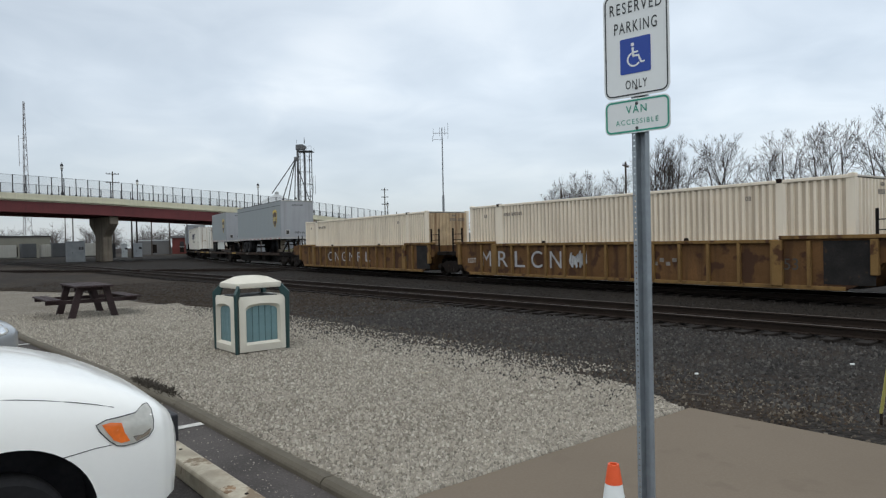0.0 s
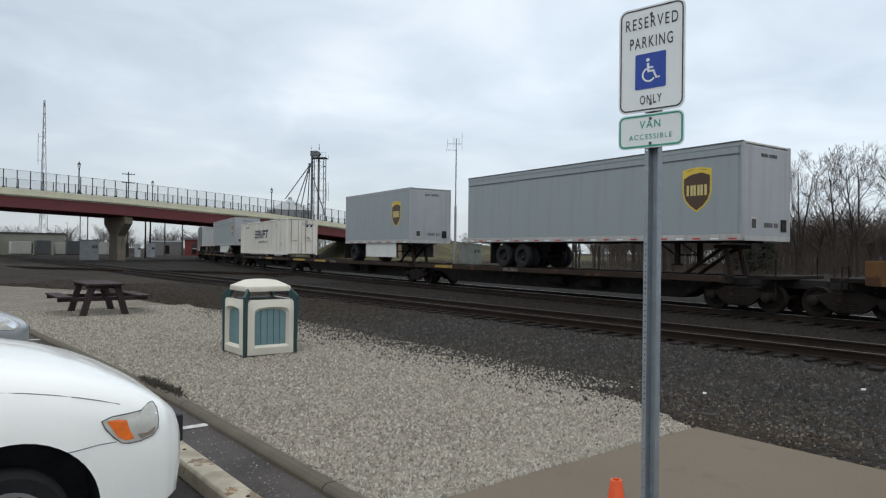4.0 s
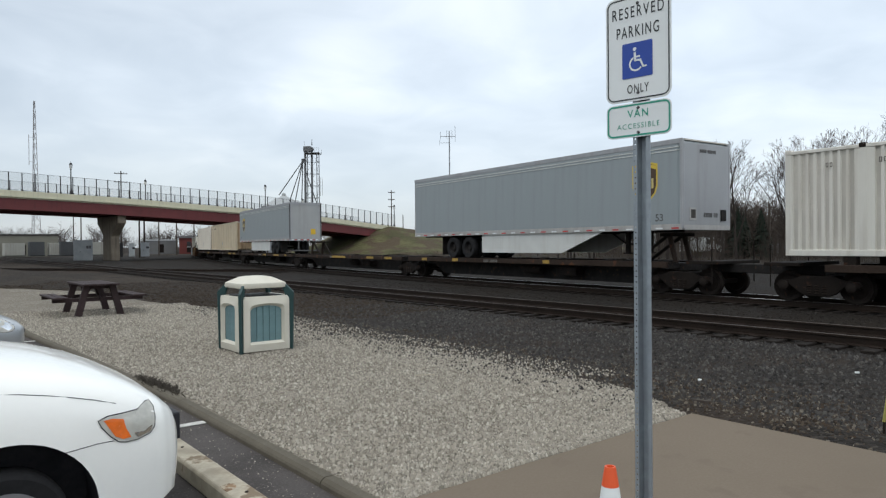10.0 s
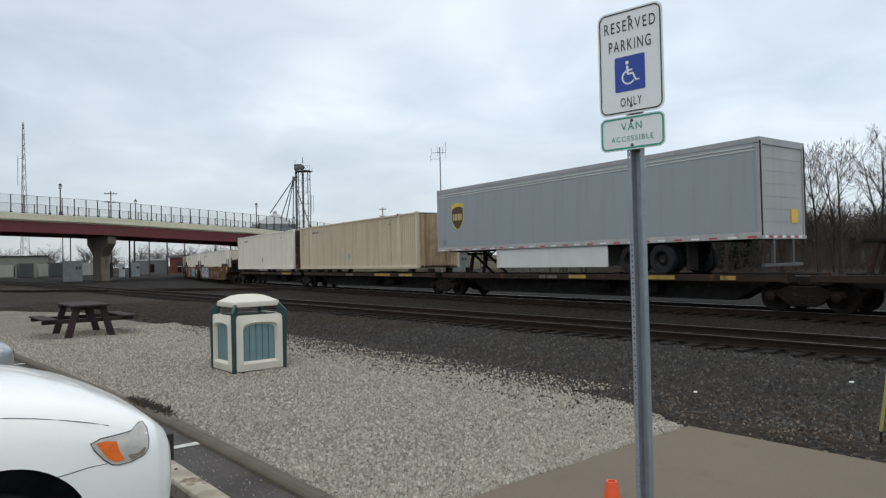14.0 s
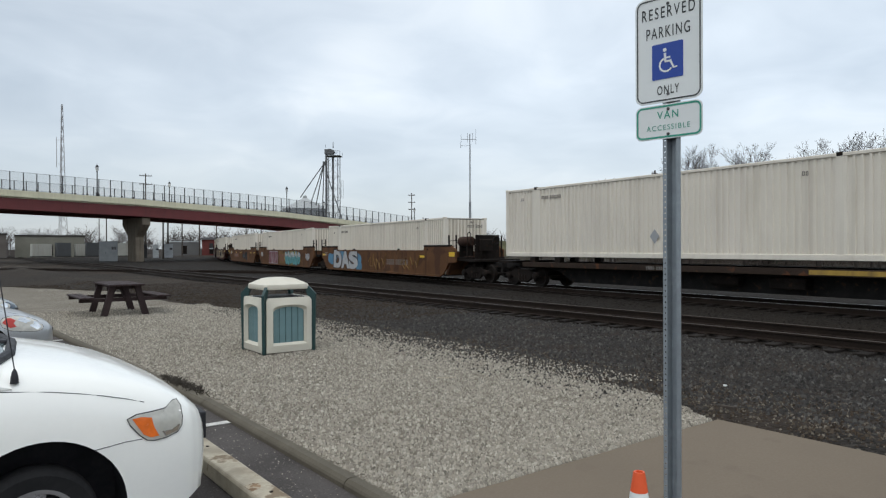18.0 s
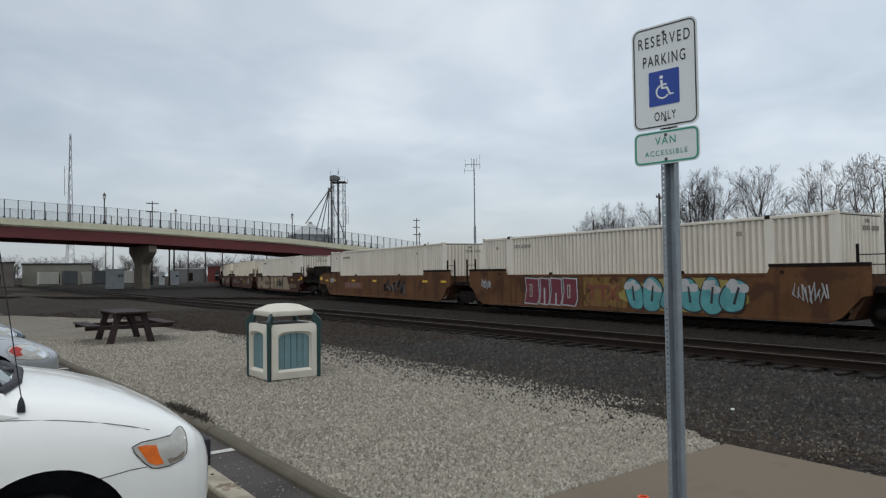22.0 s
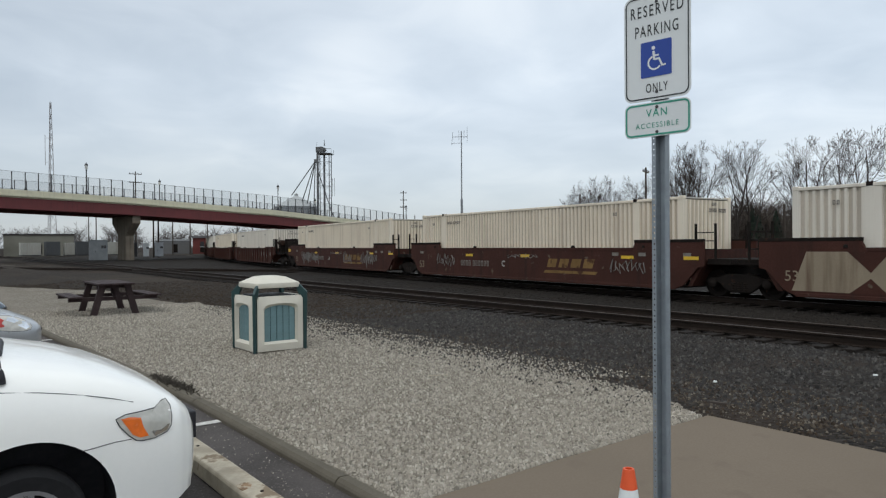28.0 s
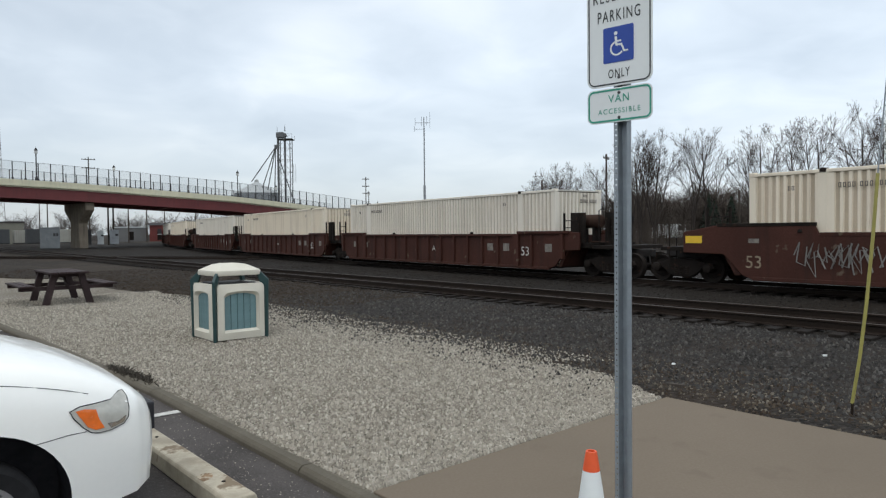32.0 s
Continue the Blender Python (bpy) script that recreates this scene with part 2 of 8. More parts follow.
M_REDMARK = mat("red reflector", (0.45, 0.04, 0.03), 0.4, var=0.1, bump=0)
M_NAVY = mat("dark navy lettering paint", (0.03, 0.035, 0.075), 0.5, var=0.1, bump=0)
M_SHIELD = mat("dark brown shield emblem", (0.07, 0.036, 0.018), 0.4, var=0.1, bump=0)
M_GOLD = mat("gold emblem band", (0.66, 0.48, 0.06), 0.4, var=0.1, bump=0)
M_TAG1 = mat("silver spray paint", (0.36, 0.365, 0.37), 0.6, var=0.3, scale=3, bump=0)
M_TAG2 = mat("turquoise spray paint", (0.09, 0.31, 0.32), 0.6, var=0.25, scale=3, bump=0)
M_TAG3 = mat("crimson spray paint", (0.15, 0.022, 0.038), 0.6, var=0.2, bump=0)
M_TAG4 = mat("blue spray paint", (0.075, 0.2, 0.31), 0.6, var=0.35, bump=0)
M_TAGW = mat("white spray paint", (0.43, 0.435, 0.44), 0.6, var=0.2, scale=3, bump=0, streak=(0.35, 0.3, 0.26), streak_amount=0.3)
M_TAGS = mat("faint grey spray paint", (0.2, 0.19, 0.175), 0.65, var=0.3, scale=3, bump=0)
M_TAGY = mat("dull yellow spray paint", (0.3, 0.24, 0.06), 0.65, var=0.2, bump=0)
M_STRIPE = mat("dull ochre stripe", (0.38, 0.24, 0.04), 0.6, var=0.25, scale=3, bump=0, streak=(0.08, 0.05, 0.03), streak_amount=0.8)
M_TAGK = mat("black spray paint", (0.025, 0.025, 0.03), 0.6, bump=0)
M_TAGO = mat("brown spray paint", (0.16, 0.045, 0.02), 0.6, bump=0)
M_RAIL = mat("rail steel", (0.023, 0.016, 0.012), 0.7, metal=0.2, var=0.25)
M_RAILTOP = mat("polished rail head", (0.06, 0.046, 0.038), 0.6, metal=0.4, var=0.08, bump=0.02)
M_RAILSHINE = mat("rail head polished by traffic", (0.5, 0.49, 0.48), 0.3, metal=0.9, var=0.08, bump=0.02)
M_TIE = mat("creosoted timber tie", (0.021, 0.0168, 0.014), 0.9, var=0.35, scale=4, per_object=0.5, bump=0.5)
def yard_ground():
    """Bare yard dirt: cinders, brown earth and pale worn patches at several sizes."""
    m = bpy.data.materials.new("cindery brown yard ground")
    m.use_nodes = True
    N, L = m.node_tree.nodes, m.node_tree.links
    b = N["Principled BSDF"]
    b.inputs["Roughness"].default_value, b.inputs["Specular IOR Level"].default_value = 0.95, 0.12
    tc = N.new("ShaderNodeTexCoord")
    last = (0.028, 0.0235, 0.0192)
    for scale, stretch, lo, hi, color in ((0.16, 0.5, 0.45, 0.62, (0.05, 0.038, 0.0275)), (0.7, 1.0, 0.5, 0.66, (0.02, 0.0168, 0.014)), (0.23, 0.35, 0.61, 0.68, (0.115, 0.1, 0.08)), (5.0, 1.0, 0.5, 0.75, (0.062, 0.052, 0.042)), (9.0, 1.0, 0.55, 0.7, (0.014, 0.012, 0.0105))):
        mp = N.new("ShaderNodeMapping")
        mp.inputs["Rotation"].default_value = (0, 0, 0.69)
        mp.inputs["Scale"].default_value = (1.0, stretch, 1.0)
        L.new(tc.outputs["Object"], mp.inputs["Vector"])
        n = N.new("ShaderNodeTexNoise")
        n.inputs["Scale"].default_value, n.inputs["Detail"].default_value, n.inputs["Roughness"].default_value = scale, 6.0, 0.6
        L.new(mp.outputs[0], n.inputs["Vector"])
        r = N.new("ShaderNodeMapRange")
        r.inputs["From Min"].default_value, r.inputs["From Max"].default_value = lo, hi
        r.inputs["To Max"].default_value = 0.85
        L.new(n.outputs["Fac"], r.inputs["Value"])
        x = N.new("ShaderNodeMix")
        x.data_type = "RGBA"
        L.new(r.outputs[0], x.inputs["Factor"])
        if isinstance(last, tuple):
            x.inputs["A"].default_value = (*last, 1)
        else:
            L.new(last, x.inputs["A"])
        x.inputs["B"].default_value = (*color, 1)
        last = x.outputs["Result"]
    L.new(last, b.inputs["Base Color"])
    bp = N.new("ShaderNodeBump")
    bp.inputs["Strength"].default_value, bp.inputs["Distance"].default_value = 0.7, 0.06
    L.new(n.outputs["Fac"], bp.inputs["Height"])
    L.new(bp.outputs[0], b.inputs["Normal"])
    return m


M_GROUND = yard_ground()
M_BALLAST = stony("dark crushed-stone ballast", [(0.009, 0.008, 0.0072), (0.027, 0.023, 0.0195), (0.0155, 0.0132, 0.0112), (0.04, 0.0345, 0.029), (0.012, 0.0105, 0.009), (0.06, 0.053, 0.045)], 0.045, patch=(0.04, 0.0275, 0.0185), patch_scale=0.7)
M_BED = stony("fine dark track bed stone", [(0.0075, 0.0062, 0.0052), (0.0175, 0.0148, 0.0122), (0.0115, 0.0096, 0.008), (0.028, 0.0238, 0.0195)], 0.045, patch=(0.0165, 0.0118, 0.008), patch_scale=0.3)
# Toned darker than the loose pebbles, so the gaps between them look shaded.
M_GRAVEL = stony("pale limestone gravel", [(0.07, 0.06, 0.047), (0.235, 0.211, 0.172), (0.14, 0.124, 0.098), (0.34, 0.311, 0.259), (0.095, 0.083, 0.064)], 0.024, bump=1.0, patch=(0.15, 0.131, 0.103), patch_scale=0.6)
M_PEBBLE = mat("loose limestone pebbles", (0.33, 0.308, 0.262), 0.9, bump=0, per_island=[(0.055, 0.048, 0.038), (0.36, 0.326, 0.268), (0.19, 0.169, 0.136), (0.56, 0.522, 0.445), (0.11, 0.097, 0.077), (0.44, 0.404, 0.337), (0.27, 0.242, 0.196)])
M_BSTONE = mat("loose ballast stones", (0.042, 0.040, 0.038), 0.9, bump=0, per_island=[(0.0085, 0.0079, 0.0074), (0.05, 0.048, 0.0465), (0.02, 0.018, 0.0162), (0.074, 0.0715, 0.069), (0.014, 0.0128, 0.0118), (0.125, 0.119, 0.11), (0.04, 0.0345, 0.03)])
M_RUBBLE = mat("brown verge rubble", (0.036, 0.028, 0.021), 0.95, bump=0, per_island=[(0.011, 0.009, 0.007), (0.05, 0.038, 0.027), (0.022, 0.018, 0.014), (0.068, 0.056, 0.044), (0.03, 0.021, 0.0145)])
M_BEDSTONE = mat("dark track bed stones", (0.022, 0.019, 0.0165), 0.95, bump=0, per_island=[(0.007, 0.006, 0.005), (0.026, 0.0225, 0.0195), (0.013, 0.011, 0.009), (0.045, 0.041, 0.036)])
M_BROWNSTONE = mat("dirty brown verge stones", (0.045, 0.034, 0.025), 0.95, bump=0, per_island=[(0.0125, 0.0095, 0.007), (0.068, 0.047, 0.031), (0.026, 0.0195, 0.0145), (0.1, 0.079, 0.058), (0.018, 0.0145, 0.0115), (0.24, 0.215, 0.175), (0.04, 0.027, 0.018)])
M_SLAB = mat("weathered tan concrete slab", (0.166, 0.134, 0.1), 0.9, var=0.07, scale=0.8, fine=60, bump=0.12, dist=0.004, spots=(0.152, 0.122, 0.091), spot_scale=3.0)
M_KERB = mat("grey concrete kerb", (0.115, 0.102, 0.079), 0.9, var=0.15, scale=3, fine=50, bump=0.25, dist=0.005)
M_ASPH = mat("worn asphalt", (0.076, 0.068, 0.064), 0.92, var=0.4, scale=1.2, fine=90, bump=0.9, dist=0.006, spots=(0.115, 0.106, 0.098), spot_scale=55.0, spot_cut=0.6)
M_LINE = mat("worn white road paint", (0.5, 0.49, 0.46), 0.8, var=0.3, scale=8, bump=0.1)
M_STOP = mat("stained concrete wheel stop", (0.43, 0.385, 0.3), 0.9, var=0.3, scale=5, fine=40, bump=0.4, dist=0.006, streak=(0.2, 0.165, 0.12), streak_amount=0.8, spots=(0.21, 0.165, 0.115), spot_scale=5.0, spot_cut=0.6)
M_RUSTSTAIN = mat("rust stain on concrete", (0.27, 0.18, 0.11), 0.9, var=0.4, scale=14, bump=0.2, spots=(0.38, 0.33, 0.25), spot_scale=25.0, spot_cut=0.5)
M_GALV = mat("galvanised steel", (0.30, 0.335, 0.36), 0.5, metal=0.55, var=0.12, scale=12, bump=0.05)
M_SIGNW = mat("white sign sheeting", (0.74, 0.77, 0.76), 0.45, var=0.03, bump=0)
M_SIGNK = mat("black sign legend", (0.03, 0.035, 0.035), 0.5, bump=0)
M_SIGNB = mat("blue sign field", (0.018, 0.06, 0.33), 0.45, var=0.05, bump=0)
M_SIGNG = mat("green sign legend", (0.035, 0.32, 0.22), 0.5, bump=0)

# ---- geometry helpers ----
TURN = radians(39.6)
AX, AY = -math.sin(TURN), math.cos(TURN)      # along the track, away
NX, NY = math.cos(TURN), math.sin(TURN)       # across it, towards the train


def uw(u, w):
    return (u * NX + w * AX, u * NY + w * AY)


class Geo:
    """Collects simple solids into one mesh."""

    def __init__(self):
        self.v, self.f = [], []

    def add(self, verts, faces):
        n = len(self.v)
        self.v.extend(verts)
        self.f.extend([tuple(i + n for i in f) for f in faces])
        return self

    def box(self, x0, x1, y0, y1, z0, z1):
        return self.add([(x, y, z) for z in (z0, z1) for y in (y0, y1) for x in (x0, x1)],
                        [(0, 2, 3, 1), (4, 5, 7, 6), (0, 1, 5, 4), (2, 6, 7, 3), (0, 4, 6, 2), (1, 3, 7, 5)])

    def prism(self, pts, a, b, axis="y"):
        """Extrudes a polygon of 2D points along an axis from a to b."""
        n = len(pts)
        put = {"x": lambda p, c: (c, p[0], p[1]), "y": lambda p, c: (p[0], c, p[1]), "z": lambda p, c: (p[0], p[1], c)}[axis]
        self.add([put(p, a) for p in pts] + [put(p, b) for p in pts],
                 [tuple(range(n))[::-1], tuple(range(n, 2 * n))] + [(i, (i + 1) % n, n + (i + 1) % n, n + i) for i in range(n)])
        return self

    def tube(self, p, q, r, r2=None, n=8, cap=True):
        p, q = Vector(p), Vector(q)
        d = (q - p).normalized()
        s = d.orthogonal().normalized()
        t = d.cross(s)
        r2 = r if r2 is None else r2
        ring = [(math.cos(k * math.tau / n), math.sin(k * math.tau / n)) for k in range(n)]
        vs = [tuple(p + (s * c + t * e) * r) for c, e in ring] + [tuple(q + (s * c + t * e) * r2) for c, e in ring]
        fs = [(k, (k + 1) % n, n + (k + 1) % n, n + k) for k in range(n)]
        if cap:
            fs += [tuple(range(n))[::-1], tuple(range(n, 2 * n))]
        return self.add(vs, fs)

    def bent(self, pts, r, n=5, closed=False):
        """One continuous tube through several points."""
        pts = [Vector(p) for p in pts]
        m, vs = len(pts), []
        side = None
        for i, p in enumerate(pts):
            a = pts[i - 1] if i or closed else p
            b = pts[(i + 1) % m] if i < m - 1 or closed else p
            d = (b - a).normalized()
            side = (side - d * side.dot(d)).normalized() if side else d.orthogonal().normalized()
            t = d.cross(side)
            vs += [tuple(p + (side * math.cos(k * math.tau / n) + t * math.sin(k * math.tau / n)) * r) for k in range(n)]
        fs = [(i * n + k, i * n + (k + 1) % n, (i + 1) % m * n + (k + 1) % n, (i + 1) % m * n + k) for i in range(m if closed else m - 1) for k in range(n)]
        return self.add(vs, fs)

    def lathe(self, prof, centre=(0, 0, 0), axis="z", n=24):
        """Turns a profile of (radius, height) round an axis."""
        vs, fs, m = [], [], len(prof)
        for k in range(n):
            c, s = math.cos(k * math.tau / n), math.sin(k * math.tau / n)
            for r, h in prof:
                p = {"z": (r * c, r * s, h), "y": (r * c, h, r * s), "x": (h, r * c, r * s)}[axis]
                vs.append(tuple(a + b for a, b in zip(p, centre)))
        for k in range(n):
            j = (k + 1) % n
            for i in range(m - 1):
                fs.append((k * m + i, j * m + i, j * m + i + 1, k * m + i + 1))
        return self.add(vs, fs)

    def sweep(self, prof, path, closed=True):
        """A cross-section (across, up) carried along a path of (x, y, z, heading)."""
        n, vs, fs = len(prof), [], []
        for x, y, z, th in path:
            c, s = math.cos(th), math.sin(th)
            vs += [(x + a * c, y + a * s, z + h) for a, h in prof]
        for k in range(len(path) - 1):
            for i in range(n if closed else n - 1):
                j = (i + 1) % n
                fs.append((k * n + i, k * n + j, (k + 1) * n + j, (k + 1) * n + i))
        if closed:
            fs += [tuple(range(n))[::-1], tuple(range(len(vs) - n, len(vs)))]
        return self.add(vs, fs)

    def welded(self):
        """Joins points that lie on one another, so that pieces end to end become one."""
        first, remap, vs = {}, [], []
        for q in self.v:
            k = tuple(round(c, 5) for c in q)
            if k not in first:
                first[k] = len(vs)
                vs.append(q)
            remap.append(first[k])
        self.v, self.f = vs, [tuple(remap[i] for i in f) for f in self.f]
        return self

    def mesh(self, name, material, smooth=False, bevel=0.0, segs=2, fix=True):
        me = bpy.data.meshes.new(name)
        me.from_pydata(self.v, [], self.f)
        if fix or bevel:
            bm = bmesh.new()
            bm.from_mesh(me)
            bmesh.ops.recalc_face_normals(bm, faces=bm.faces)
            if bevel:
                edges = [e for e in bm.edges if len(e.link_faces) == 2 and e.calc_face_angle(0) > 0.5]
                bmesh.ops.bevel(bm, geom=edges, offset=bevel, segments=segs, affect="EDGES", profile=0.5, clamp_overlap=True)
            bm.to_mesh(me)
            bm.free()
        if smooth:
            me.shade_smooth()
            me.set_sharp_from_angle(angle=radians(40))
        me.materials.append(material)
        return me

    def part(self, name, material, parent=None, label="", smooth=False, bevel=0.0, segs=2, at=None, fix=True):
        ob = new(name, self.mesh(name, material, smooth, bevel, segs, fix))
        ob.parent = parent
        if at:
            ob.matrix_basis = at
        return tagged(ob, label=label)


def thing(name, label, category, m=None, group="", kind=""):
    ob = new(name)
    ob.empty_display_size = 0.2
    if m:
        ob.matrix_basis = m
    return tagged(ob, label, category, group, kind)


def share(name, me, parent, m, label=""):
    ob = new(name, me)
    ob.parent, ob.matrix_basis = parent, m
    return tagged(ob, label=label)


def words(body, size, material, parent, m, name="lettering", label="", width=None, depth=0.0, bold=0.0, spacing=1.0):
    """Raised lettering in the built-in font, facing +z of the pose m."""
    cu = bpy.data.curves.new("text", "FONT")
    cu.body, cu.size, cu.extrude, cu.align_x, cu.align_y = body, size, depth, "CENTER", "CENTER"
    cu.offset, cu.space_character = bold, spacing
    tmp = bpy.data.objects.new("text", cu)
    scene.collection.objects.link(tmp)
    dg = bpy.context.evaluated_depsgraph_get()
    me = bpy.data.meshes.new_from_object(tmp.evaluated_get(dg))
    bpy.data.objects.remove(tmp)
    if width:
        xs = [v.co.x for v in me.vertices]
        k = width / max(1e-6, max(xs) - min(xs))
        for v in me.vertices:
            v.co.x *= k
    me.materials.clear()
    me.materials.append(material)
    ob = new(name, me)
    ob.parent, ob.matrix_basis = parent, m
    return tagged(ob, label=label)


def rounded(w, h, r, n=5):
    """A rectangle with round corners, centred, as 2D points."""
    pts = []
    for cx, cy, a0 in ((w / 2 - r, h / 2 - r, 0), (-w / 2 + r, h / 2 - r, 90), (-w / 2 + r, -h / 2 + r, 180), (w / 2 - r, -h / 2 + r, 270)):
        for k in range(n + 1):
            a = radians(a0 + 90 * k / n)
            pts.append((cx + r * math.cos(a), cy + r * math.sin(a)))
    return pts


# ---- the curved main line ----
RAIL_Z = -0.10
S0, S1, DS = -420.0, 520.0, 1.0


def lay_line():
    s = np.arange(S0, S1, DS)
    q = np.clip(s, -50, 230) / 80.0
    u = np.maximum(q, 0)
    th = 0.65038 + LINE_A * q + LINE_B * u ** 2 + LINE_C * u ** 3
    x, y = np.cumsum(-np.sin(th)) * DS, np.cumsum(np.cos(th)) * DS
    i = int(round(-S0 / DS))
    x += -x[i] + LINE_D * math.cos(0.65038)
    y += -y[i] + LINE_D * math.sin(0.65038)
    return s, x, y, th


LINE_A, LINE_B, LINE_C, LINE_D = -0.15399, -0.03556, 0.01299, 20.0784
LINE_S, LINE_X, LINE_Y, LINE_T = lay_line()


def on_line(s):
    return (float(np.interp(s, LINE_S, LINE_X)), float(np.interp(s, LINE_S, LINE_Y)), float(np.interp(s, LINE_S, LINE_T)))


SPEED, GAIN = 9.4044, 0.01553


def run_back(t):
    """How far the train has rolled at t seconds."""
    return SPEED * t + 0.5 * GAIN * t * t


def rolling_pose(sa, sb, t, lift=0.0):
    """The pose at t seconds of a vehicle carried at sa (front) and sb (rear) along the line."""
    xa, ya, _ = on_line(sa - run_back(t))
    xb, yb, _ = on_line(sb - run_back(t))
    return pose((xa + xb) / 2, (ya + yb) / 2, RAIL_Z + lift, 0, 0, math.degrees(math.atan2(ya - yb, xa - xb)))


ROLLING = []


def rolls(ob, sa, sb, lift=0.0):
    ROLLING.append((ob, sa, sb, lift))
    ob.matrix_basis = rolling_pose(sa, sb, 0, lift)
    return ob

# ---- the train ----
MESHES = {}


def cached(key, build):
    if key not in MESHES:
        MESHES[key] = build()
    return MESHES[key]


def side_mark(x0, x1, z0, z1, material, parent, name="marking", y=-1.32, label=""):
    return Geo().box(x0, x1, y - 0.006, y, z0, z1).part(name, material, parent, label, fix=False)


def code_bars(x, z, n, h, material, parent, y=-1.345, end=False, gap=0.3):
    """An unreadable line of code letters as a row of small bars, all of one marking."""
    g = Geo()
    for k in range(n):
        if k == 4 and n > 5:
            x += h * 0.5
        for x0, x1, z0, z1 in ((0, 0.16, 0, 1), (0.39, 0.55, 0, 1), (0.16, 0.39, 0.84, 1), (0.16, 0.39, 0, 0.16)):
            if end:
                g.box(y, y + 0.006, x + h * x0, x + h * x1, z + h * z0, z + h * z1)
            else:
                g.box(x + h * x0, x + h * x1, y - 0.005, y, z + h * z0, z + h * z1)
        x += h * (0.55 + gap)
    return tagged(g.part("code_marking", material, parent, fix=False), kind="stuff")


LC, HC = 16.15, 2.896


def corrugated(x0, x1, z0, z1, pitch=0.205, depth=0.04, flats=()):
    """A pressed wall along x, outer face at y = 0, recessed towards +y."""
    xs, x = [(x0, 0.0)], x0 + 0.06
    while x + pitch < x1:
        if any(abs(x + pitch / 2 - f) < pitch * 0.75 for f in flats):
            x += pitch
            continue
        for dx, y in ((0.06, 0.0), (0.09, depth), (0.22, depth), (0.25, 0.0)):
            xs.append((x + dx * pitch / 0.28, y))
        x += pitch
    xs.append((x1, 0.0))
    g, n = Geo(), len(xs)
    g.add([(x, y, z0) for x, y in xs] + [(x, y, z1) for x, y in xs], [(i, i + 1, n + i + 1, n + i) for i in range(n - 1)])
    return g


def dark_fluted(me, paint):
    """Gives the pressed-in flutes of a wall their darker paint."""
    if paint.name in FLUTE_PAINTS:
        me.materials.append(FLUTE_PAINTS[paint.name])
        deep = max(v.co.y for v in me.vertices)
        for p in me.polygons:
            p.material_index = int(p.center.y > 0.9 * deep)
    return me


